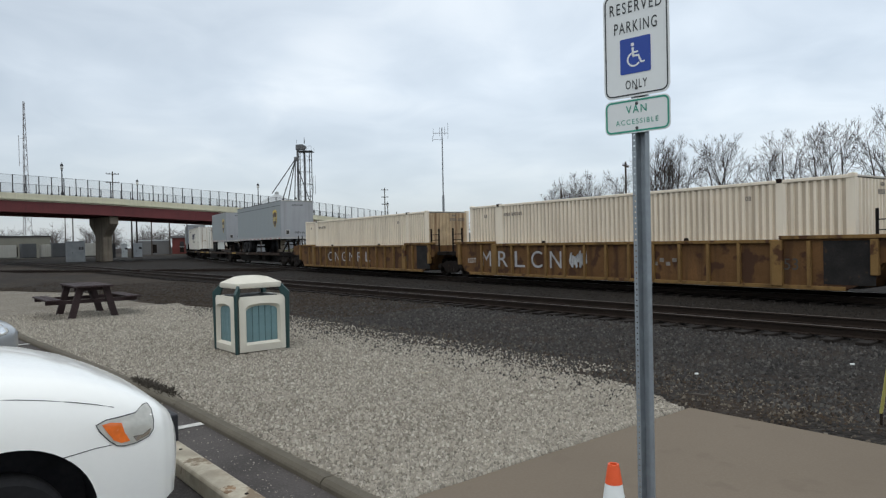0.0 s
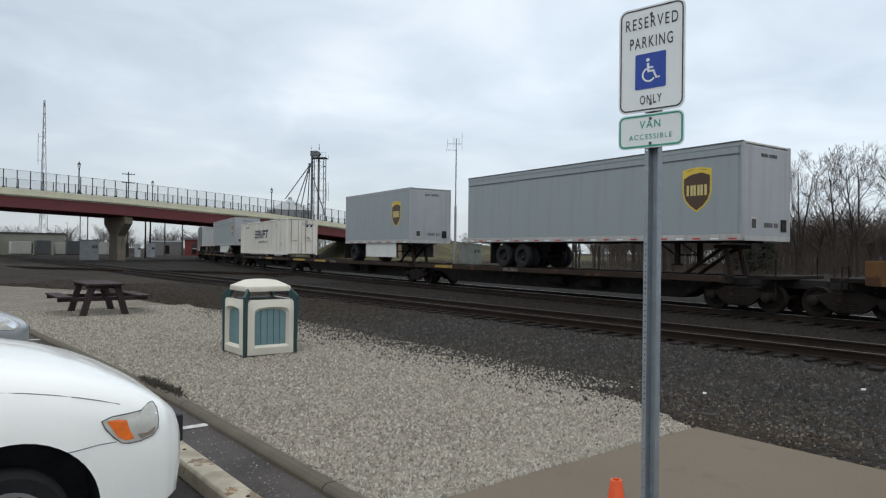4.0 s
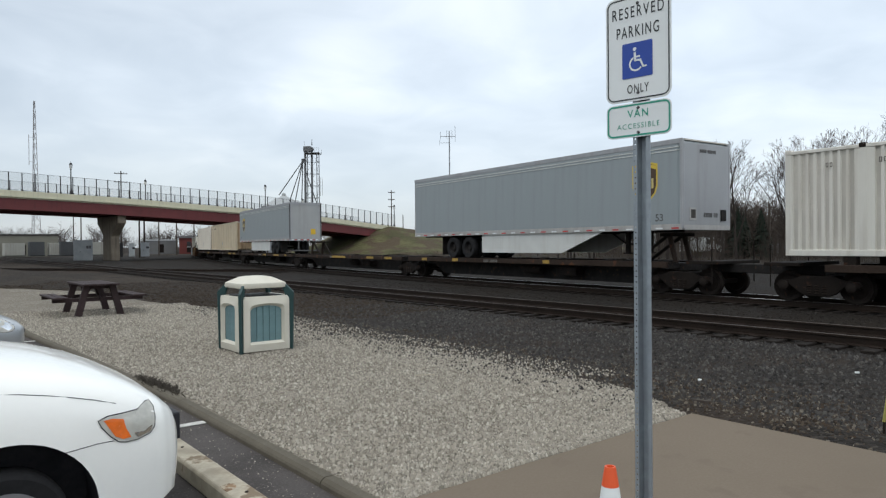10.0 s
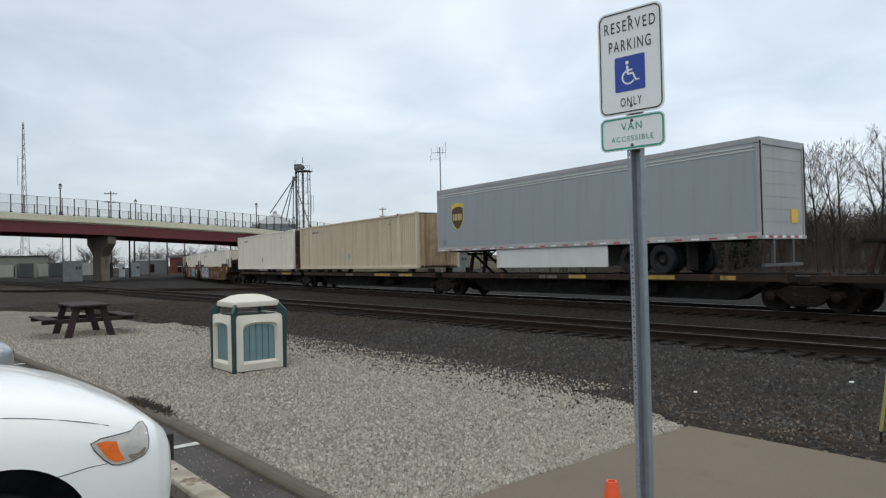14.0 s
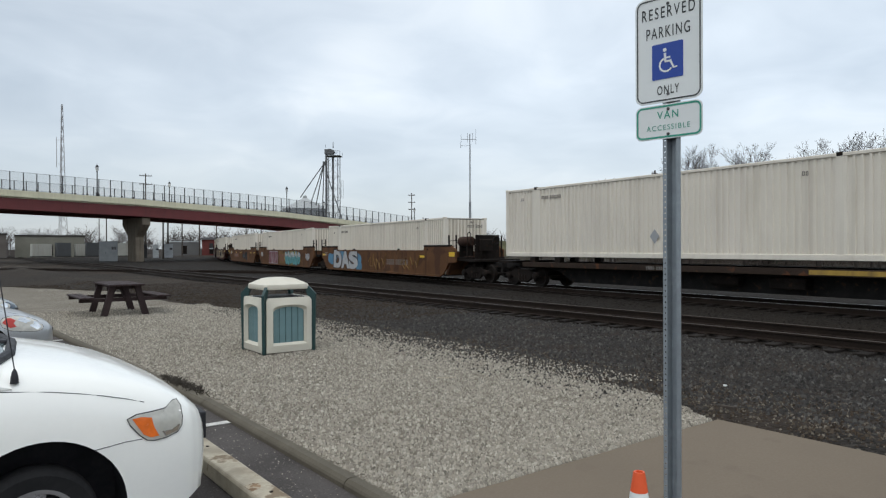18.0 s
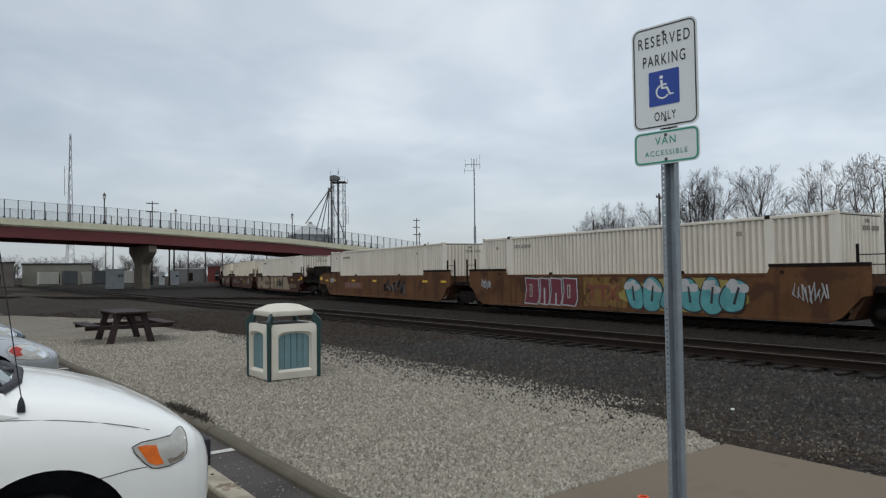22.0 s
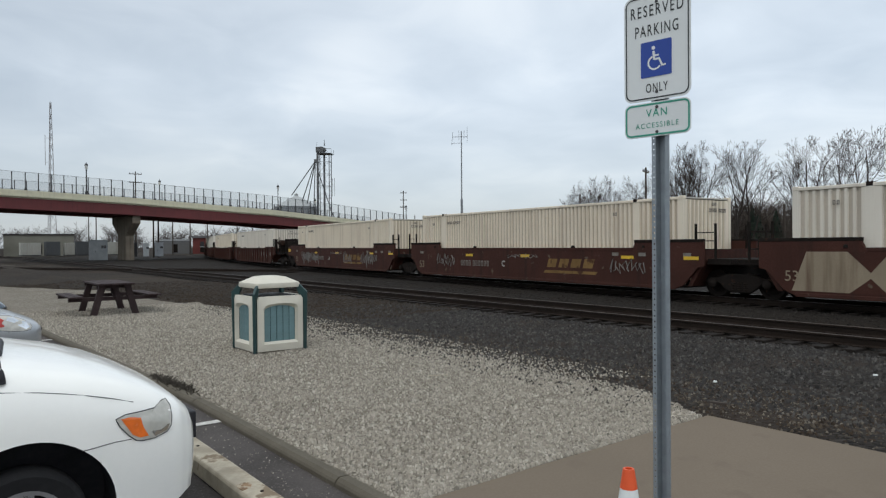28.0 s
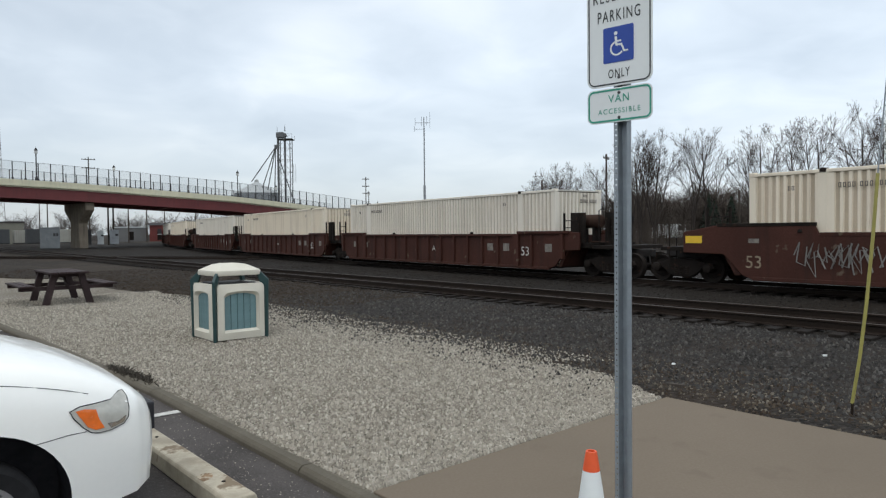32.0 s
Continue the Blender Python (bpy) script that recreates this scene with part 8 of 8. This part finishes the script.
# ---- masts, poles and the grain elevator ----
M_POLE = mat("weathered timber pole", (0.075, 0.062, 0.052), 0.9, var=0.25, scale=3, bump=0.2)
M_STEELGREY = mat("weathered galvanised steel", (0.26, 0.275, 0.29), 0.6, metal=0.3, var=0.15, bump=0.05)
M_TOWER = mat("pale painted tower steel", (0.34, 0.33, 0.33), 0.6, metal=0.2, var=0.1, bump=0)
M_ELEV = mat("dark weathered elevator steel", (0.13, 0.135, 0.14), 0.65, metal=0.2, var=0.2, bump=0.05)
M_SHED = mat("pale equipment cabinet", (0.40, 0.42, 0.42), 0.6, var=0.08, bump=0.05)


def radio_mast():
    m = thing("radio_mast", "slender galvanised radio mast with whip antennas", "radio mast", pose(0.17, 84.95, 0.0))
    Geo().tube((0, 0, -0.2), (0, 0, 7.4), 0.17, 0.15, n=10).part("lower_pole", M_STEELGREY, m, smooth=True)
    Geo().tube((0, 0, 7.2), (0, 0, 16.0), 0.085, 0.06, n=8).part("upper_pole", M_STEELGREY, m, smooth=True)
    Geo().tube((-1.1, 0, 15.3), (0.8, 0, 15.3), 0.035, n=5).part("crossarm", M_STEELGREY, m)
    Geo().tube((-1.2, 0, 14.5), (0.0, 0, 14.5), 0.025, n=5).part("crossarm", M_STEELGREY, m)
    for x, z0, z1 in ((-1.1, 14.9, 15.9), (0.75, 14.6, 16.6), (-1.2, 14.2, 14.9), (-0.3, 14.9, 16.1), (0.35, 15.0, 16.1)):
        Geo().tube((x, 0, z0), (x, 0, z1), 0.024, n=5).part("antenna", M_STEELGREY, m)
    for k in range(3):
        Geo().tube((0.06, 0.1, 7.5 + k * 2.5), (0.06, 0.1, 9.7 + k * 2.5), 0.03, n=4).part("feeder_cable", M_IRON, m)


radio_mast()


def shed(x, y, z, l, w, h, label, material, turn=0.0, roof=None, name="equipment_cabinet"):
    s = thing(name, label, name.replace("_", " "), pose(x, y, z, 0, 0, turn))
    Geo().box(-l / 2, l / 2, -w / 2, w / 2, 0, h).part("body", material, s, bevel=0.03)
    Geo().box(-l / 2 - 0.06, l / 2 + 0.06, -w / 2 - 0.06, w / 2 + 0.06, h, h + 0.1).part("roof", roof or material, s)
    Geo().box(-l * 0.2, l * 0.05, -w / 2 - 0.02, -w / 2, 0.1, h * 0.86).part("door", material, s)
    Geo().box(-l * 0.17, -l * 0.15, -w / 2 - 0.05, -w / 2 - 0.02, h * 0.4, h * 0.5).part("handle", M_IRON, s)
    for k in (0.22, 0.36):
        Geo().box(l * k - 0.12, l * k + 0.12, -w / 2 - 0.015, -w / 2, h * 0.6, h * 0.75).part("vent", M_IRON, s)
    return s


shed(2.15, 84.6, 0.0, 2.8, 2.0, 2.5, "dull green-grey cabinet at the mast's foot", mat("dull green-grey cabinet paint", (0.16, 0.175, 0.16), 0.7, bump=0.05), -3)
shed(-45.7, 83.2, 0.0, 2.1, 1.5, 2.45, "grey steel relay cabinet near the bridge pier", mat("grey relay cabinet paint", (0.135, 0.147, 0.152), 0.6, bump=0.05), 30)
shed(-47.2, 99.2, 0.2, 0.8, 0.7, 1.9, "white signal case beside the track", M_SHED, 25)
shed(-45.6, 100.0, 0.2, 1.2, 0.8, 2.0, "pale signal case beside the track", M_STEELGREY, 25)
shed(-48.6, 98.6, 0.2, 0.7, 0.8, 2.0, "dark signal case beside the track", M_IRON, 25)


def grain_elevator():
    e = thing("grain_elevator", "steel grain elevator leg with spouts over a conical bin", "grain elevator", pose(-33.9, 166.6, 0))
    hw = 1.45
    for x in (-hw, hw):
        for y in (-hw, hw):
            Geo().tube((x, y, 0), (x, y, 24.5), 0.11, n=5).part("tower_leg", M_ELEV, e)
    for k in range(8):
        z = 1.5 + 3.0 * k
        for a, b in (((-hw, -hw), (hw, -hw)), ((hw, -hw), (hw, hw)), ((hw, hw), (-hw, hw)), ((-hw, hw), (-hw, -hw))):
            Geo().tube((*a, z), (*b, z), 0.045, n=4).part("strut", M_ELEV, e)
            Geo().tube((*a, z), (*b, z + 3.0), 0.03, n=4).part("diagonal", M_ELEV, e)
    Geo().box(-1.95, -1.5, -0.3, 0.3, 0, 26.2).part("elevator_trunk", M_ELEV, e)
    Geo().box(-0.25, 0.15, -0.3, 0.3, 0, 25.6).part("elevator_trunk", M_ELEV, e)
    Geo().prism([(-2.1, 25.0), (-0.2, 25.0), (0.5, 25.5), (0.2, 26.1), (-0.6, 26.4), (-2.1, 26.3)], -0.6, 0.6).part("head_house", M_ELEV, e, bevel=0.1)
    Geo().tube((0.0, 0, 26.6), (0.0, 0, 28.2), 0.14, 0.05, n=5).part("aerial", M_ELEV, e)
    Geo().tube((-1.9, 0, 26.6), (-1.9, 0, 27.6), 0.06, 0.04, n=4).part("aerial", M_ELEV, e)
    Geo().box(-1.6, 2.0, -1.7, 1.7, 24.5, 24.65).part("platform", M_ELEV, e)
    for a, b in ((-1.6, -1.7), (2.0, -1.7), (2.0, 1.7)):
        Geo().tube((a, b, 24.6), (a, b, 25.7), 0.05, n=4).part("rail_post", M_ELEV, e)
    Geo().tube((-1.6, -1.7, 25.7), (2.0, -1.7, 25.7), 0.05, n=4).part("hand_rail", M_ELEV, e)
    Geo().box(-2.6, -1.9, -0.4, 0.4, 22.3, 23.3).part("distributor", M_ELEV, e, bevel=0.1)
    for dx, dz in ((-8.6, 14.4), (-6.4, 11.5), (-4.9, 11.0), (-3.0, 10.5)):
        Geo().tube((-2.3, 0, 22.8), (dx, 1.0, dz), 0.14, n=6).part("spout", M_ELEV, e)
    Geo().tube((-1.6, -0.6, 20.5), (2.2, -0.6, 9.0), 0.13, n=6).part("spout", M_ELEV, e)
    for x in (2.0, 2.5):
        Geo().tube((x, 0, 14.0), (x, 0, 18.5), 0.05, n=4).part("ladder_cage", M_ELEV, e)
    b = thing("grain_bin", "round galvanised grain bin with a conical roof", "grain bin", pose(-41.9, 170.0, 0))
    Geo().lathe([(5.6, 0.0), (5.6, 11.6)], n=40).part("wall", M_STEELGREY, b, smooth=True, fix=False)
    Geo().lathe([(5.75, 11.5), (0.5, 14.4), (0.5, 14.9), (0.0, 15.2)], n=40).part("roof", M_SHED, b, fix=False)
    for k in range(11):
        Geo().lathe([(5.6, 0.9 + k), (5.66, 1.0 + k), (5.6, 1.1 + k)], n=40).part("stiffener_ring", M_STEELGREY, b, fix=False)


grain_elevator()


def lattice_tower(x, y, h, w, label):
    t = thing("radio_tower", label, "radio tower", pose(x, y, 0))
    n = int(h / 3.2)

    def wide(q):
        return w * (1.25 - 0.55 * min(1, q / 0.35) - 0.55 * max(0.0, q - 0.35) / 0.65)

    for k in range(3):
        a = k * math.tau / 3 + 0.3
        a2 = a + math.tau / 3
        g = Geo()
        Geo().bent([(wide(i / n) * math.cos(a), wide(i / n) * math.sin(a), h * i / n) for i in range(n + 1)], 0.095, n=4).part("tower_leg", M_TOWER, t, fix=False)
        for i in range(n):
            z, z1 = h * i / n, h * (i + 1) / n
            s0, s1 = wide(i / n), wide((i + 1) / n)
            g.tube((s0 * math.cos(a), s0 * math.sin(a), z), (s1 * math.cos(a2), s1 * math.sin(a2), z1), 0.055 - 0.02 * i / n, n=3, cap=False)
            g.tube((s0 * math.cos(a2), s0 * math.sin(a2), z), (s1 * math.cos(a), s1 * math.sin(a), z1), 0.055 - 0.02 * i / n, n=3, cap=False)
        g.part("lattice_face", M_TOWER, t, fix=False)
    for z in (h * 0.6, h * 0.76):
        Geo().tube((-1.9, 0, z), (0, 0, z), 0.06, n=4).part("side_aerial", M_TOWER, t)
    Geo().tube((-1.9, 0, h * 0.58), (-1.9, 0, h * 0.78), 0.09, n=4).part("side_dipole", M_TOWER, t)


lattice_tower(-137.1, 220.9, 50.5, 1.5, "tall pale lattice radio tower on the horizon")


def utility_pole(x, y, z, h, arms=1, turn=20.0, label="weathered wooden utility pole with crossarms", w=1.2):
    p = thing("utility_pole", label, "utility pole", pose(x, y, z, 0, 0, turn), "utility poles")
    Geo().tube((0, 0, -0.3), (0, 0, h), 0.15, 0.1, n=8).part("pole", M_POLE, p, smooth=True)
    for k in range(arms):
        zz = h - 0.5 - 1.7 * k
        Geo().box(-w, w, -0.06, 0.06, zz - 0.07, zz + 0.07).part("crossarm", M_POLE, p)
        for q in (-w + 0.1, -w * 0.4, w * 0.4, w - 0.1):
            Geo().lathe([(0.05, 0), (0.06, 0.1), (0.03, 0.2)], (q, 0, zz + 0.07), n=6).part("insulator", M_STEELGREY, p)


utility_pole(-13.6, 159.4, 0, 14.6, 3, 10, w=0.8)
utility_pole(-10.9, 159.6, 0, 8.8, 0)
utility_pole(21.2, 77.1, -0.1, 10.4, 1, 60)
utility_pole(14.0, 78.7, 0, 7.5, 0)
for bx, d, h, arms in ((-26.15, 150, 16.8, 2), (-24.9, 120, 8.6, 0), (-24.55, 118, 8.4, 0), (-23.5, 150, 9.6, 0), (-22.2, 150, 10.0, 0), (-20.9, 160, 8.5, 0), (-29.4, 200, 10.5, 0), (-28.9, 170, 10.5, 0), (-18.6, 170, 9.0, 0), (-17.4, 150, 8.0, 1), (-15.2, 160, 9.0, 0), (-36.8, 180, 10, 1), (-40.5, 160, 10.5, 1), (17.5, 80, 4.6, 0), (25.5, 70, 5.0, 0)):
    a = radians(bx)
    utility_pole(d * math.sin(a), d * math.cos(a), 0.2, h, arms, 30, "plain wooden utility pole in the distance")


def street_light(x, y, z, h, turn):
    s = thing("street_light", "grey street light on the approach road", "street light", pose(x, y, z, 0, 0, turn), "street lights")
    Geo().tube((0, 0, 0), (0, 0, h), 0.1, 0.06, n=8).part("column", M_STEELGREY, s, smooth=True)
    Geo().tube((0, 0, h), (1.0, 0, h + 0.2), 0.045, n=6).part("arm", M_STEELGREY, s)
    Geo().box(0.9, 1.5, -0.12, 0.12, h + 0.14, h + 0.26).part("luminaire", M_STEELGREY, s, bevel=0.03)


street_light(14.9, 108.9, -0.05, 7.0, 20)
street_light(17.4, 112.0, -0.05, 5.6, 200)


# ---- far buildings and stored containers ----
def building(bearing, d, l, w, h, label, wall, roof_m, pitch=0.0, windows=0, turn=0.0, z=0.2):
    a = radians(bearing)
    b = thing("building", label, "building", pose(d * math.sin(a), d * math.cos(a), z, 0, 0, -bearing + turn), "distant buildings")
    Geo().box(-l / 2, l / 2, -w / 2, w / 2, -0.4, h).part("wall", wall, b)
    if pitch:
        Geo().prism([(-w / 2 - 0.4, h), (w / 2 + 0.4, h), (0, h + pitch)], -l / 2 - 0.4, l / 2 + 0.4, "x").part("roof", roof_m, b)
    else:
        Geo().box(-l / 2 - 0.15, l / 2 + 0.15, -w / 2 - 0.15, w / 2 + 0.15, h, h + 0.3).part("roof", roof_m, b)
    for k in range(windows):
        x = -l / 2 + l * (k + 0.5) / windows
        wn = Geo().box(x - 0.45, x + 0.45, -w / 2 - 0.06, -w / 2, h * 0.4, h * 0.75).part("window", M_IRON, b)
        Geo().box(x - 0.5, x + 0.5, -w / 2 - 0.1, -w / 2, h * 0.36, h * 0.4).part("sill", M_SHED, wn)
    Geo().box(-0.5, 0.5, -w / 2 - 0.05, -w / 2, 0, min(2.1, h * 0.8)).part("door", M_GRIME, b)


# Brick greyed so that its colour carries some distance haze.
M_BRICKFAR = mat("haze-greyed brick wall", (0.135, 0.12, 0.108), 0.9, var=0.2, scale=0.6)
M_BEIGEWALL = mat("beige block wall", (0.2, 0.195, 0.16), 0.85, var=0.12, scale=0.5)
M_PALEWALL = mat("pale siding", (0.15, 0.15, 0.147), 0.8, var=0.08, scale=0.6)
M_REDWALL = mat("faded red siding", (0.14, 0.04, 0.035), 0.7, var=0.15, scale=0.6)
M_DARKROOF = mat("dark shingle roof", (0.05, 0.045, 0.045), 0.9, var=0.2, scale=1.0)
for args in ((-36.3, 165, 5.5, 8, 4.3, "low brown-brick shed with a flat roof", M_BRICKFAR, M_DARKROOF, 0, 0),
             (-32.6, 172, 13, 8, 4.1, "long low beige depot building with a flat roof", M_BEIGEWALL, M_DARKROOF, 0, 0),
             (-21.3, 182, 4.5, 5, 3.6, "small faded red railway hut", M_REDWALL, M_DARKROOF, 0.6, 1),
             (-23.3, 186, 7.5, 5, 3.0, "low pale workshop in the distance", M_PALEWALL, M_SHED, 0, 0),
             (-19.6, 176, 4.2, 4, 2.2, "pale equipment hut by the tracks", M_PALEWALL, M_SHED, 0, 1),
             (19.4, 125, 9, 7, 2.6, "low brown house with a dark pitched roof behind trees", M_BRICKFAR, M_DARKROOF, 1.5, 3),
             (27.2, 120, 8, 7, 2.6, "pale house with a dark pitched roof behind trees", M_PALEWALL, M_DARKROOF, 1.7, 3),
             (33.4, 115, 9, 7, 2.6, "grey house with a dark pitched roof behind trees", M_PALEWALL, M_DARKROOF, 1.7, 3)):
    building(*args)


def yard_box(bearing, d, l, h, material, label):
    a = radians(bearing)
    b = thing("storage_container", label, "storage container", pose(d * math.sin(a), d * math.cos(a), 0.25, 0, 0, -bearing + 8), "stored containers")
    Geo().box(-l / 2, l / 2, -1.2, 1.2, 0.15, h).part("body", material, b, bevel=0.03)
    for k in range(max(2, int(l / 0.9))):
        x = -l / 2 + 0.3 + k * 0.9
        if x < l / 2 - 0.2:
            Geo().box(x, x + 0.2, -1.23, -1.2, 0.3, h - 0.15).part("rib", material, b, fix=False)
    Geo().box(-l / 2 - 0.02, l / 2 + 0.02, -1.22, 1.22, 0, 0.16).part("skid", M_IRON, b)


M_STOREW = mat("faded white storage paint", (0.42, 0.42, 0.38), 0.7, var=0.12, scale=0.6, streak=(0.2, 0.14, 0.09), streak_amount=0.5)
M_STOREG = mat("dull grey storage paint", (0.09, 0.095, 0.1), 0.7, var=0.12, scale=0.6)
for bx, d, l, h, m, label in ((-33.2, 132, 2.9, 2.2, M_STOREW, "faded white storage container in the yard"), (-31.8, 131, 2.1, 2.4, M_STOREG, "dark grey storage container in the yard"), (-30.7, 131, 1.5, 2.2, M_STOREW, "faded white storage container in the yard"),
                              (-29.9, 130, 2.0, 2.4, M_STOREG, "dark grey storage container in the yard"), (-28.3, 130, 5.2, 2.3, M_STOREW, "long faded white storage container in the yard")):
    yard_box(bx, d, l, h, m, label)


def far_vehicle(bearing, d, l, h, material, label):
    a = radians(bearing)
    v = thing("delivery_van", label, "van", pose(d * math.sin(a), d * math.cos(a), 0.1, 0, 0, -bearing + 6))
    Geo().prism([(-l / 2, 0.35), (l / 2, 0.35), (l / 2, 0.95), (l * 0.38, 1.1), (l * 0.27, h), (-l / 2, h)], -0.95, 0.95).part("body", material, v, bevel=0.05)
    for x in (-l * 0.3, l * 0.3):
        Geo().lathe([(0, -0.1), (0.34, -0.1), (0.34, 0.1), (0, 0.1)], (x, -0.9, 0.34), axis="y", n=14).part("wheel", M_TYRE, v)
    Geo().box(l * 0.1, l * 0.26, -0.97, -0.95, h * 0.6, h * 0.9).part("window", M_IRON, v)


far_vehicle(20.6, 90, 5.0, 2.1, M_SIGNW, "white van parked beyond the trees")


# ---- crossing tracks and small litter ----
def cross_line(s):
    th = math.radians(72)
    return -36.0 - s * math.sin(th), 56.0 + s * math.cos(th), th


track("railway_track_3", "second line crossing the yard in the distance", cross_line, -25, 90, 10, -25, -24, M_RAILTOP)


def litter(name, label, category, x, y, z, geo, material):
    ob = geo.part(name, material, bevel=0.004)
    ob.matrix_basis = pose(x, y, z, 4, 3, random.Random(label).uniform(0, 180))
    tagged(ob, label, category)


litter("plastic_strip", "thin white plastic strip lying on gravel", "litter", -0.28, 8.02, 0.016, Geo().box(-0.13, 0.13, -0.008, 0.008, 0, 0.01), M_STOP)
litter("timber_offcut", "dark timber offcut among ballast stones", "timber", 2.62, 6.9, -0.1, Geo().box(-0.085, 0.085, -0.035, 0.035, 0, 0.06), M_POLE)
litter("paper_scrap", "white paper scrap among ballast stones", "litter", 3.25, 8.65, -0.2, Geo().box(-0.026, 0.026, -0.02, 0.02, 0, 0.02), M_SIGNW)
litter("paper_scrap", "small crumpled white scrap on dark ballast", "litter", 5.73, 9.4, -0.27, Geo().box(-0.028, 0.028, -0.02, 0.02, 0, 0.025), M_SIGNW)


def weed_clump(u, w, n, seed, label):
    rnd = random.Random(seed)
    g = Geo()
    x, y = uw(u, w)
    for k in range(n):
        q, b = rnd.gauss(0, 0.2), rnd.gauss(0, 0.035)
        p = Vector((*uw(u + b, w + q), 0.0))
        g.tube(p, p + Vector((rnd.uniform(-0.06, 0.06), rnd.uniform(-0.06, 0.06), rnd.uniform(0.01, 0.06))), 0.008, 0.003, n=3, cap=False)
    tagged(g.part("weed_clump", M_DIRT, fix=False), label, "weeds", kind="stuff")


weed_clump(2.25, 8.2, 260, 3, "dead brown leaves and weeds against the kerb")
weed_clump(2.3, 7.75, 160, 4, "dead brown leaves and weeds against the kerb")


# ---- motion ----
def spin_rows(x):
    """Rows for a wheelset that rolls without slipping, in its bogie's space."""
    rows, n = [], 480
    for k in range(n + 1):
        t = 32.0 * k / n
        rows.append((t, pose(x, 0, 0.427) @ Matrix.Rotation(run_back(t) / 0.427, 4, "Y")))
    return rows


def motions():
    times = [k * 0.5 for k in range(65)]
    for ob, sa, sb, lift in ROLLING:
        walk(ob, [(t, rolling_pose(sa, sb, t, lift)) for t in times])
    for axle, x in WHEELSETS:
        walk(axle, spin_rows(x))


motions()
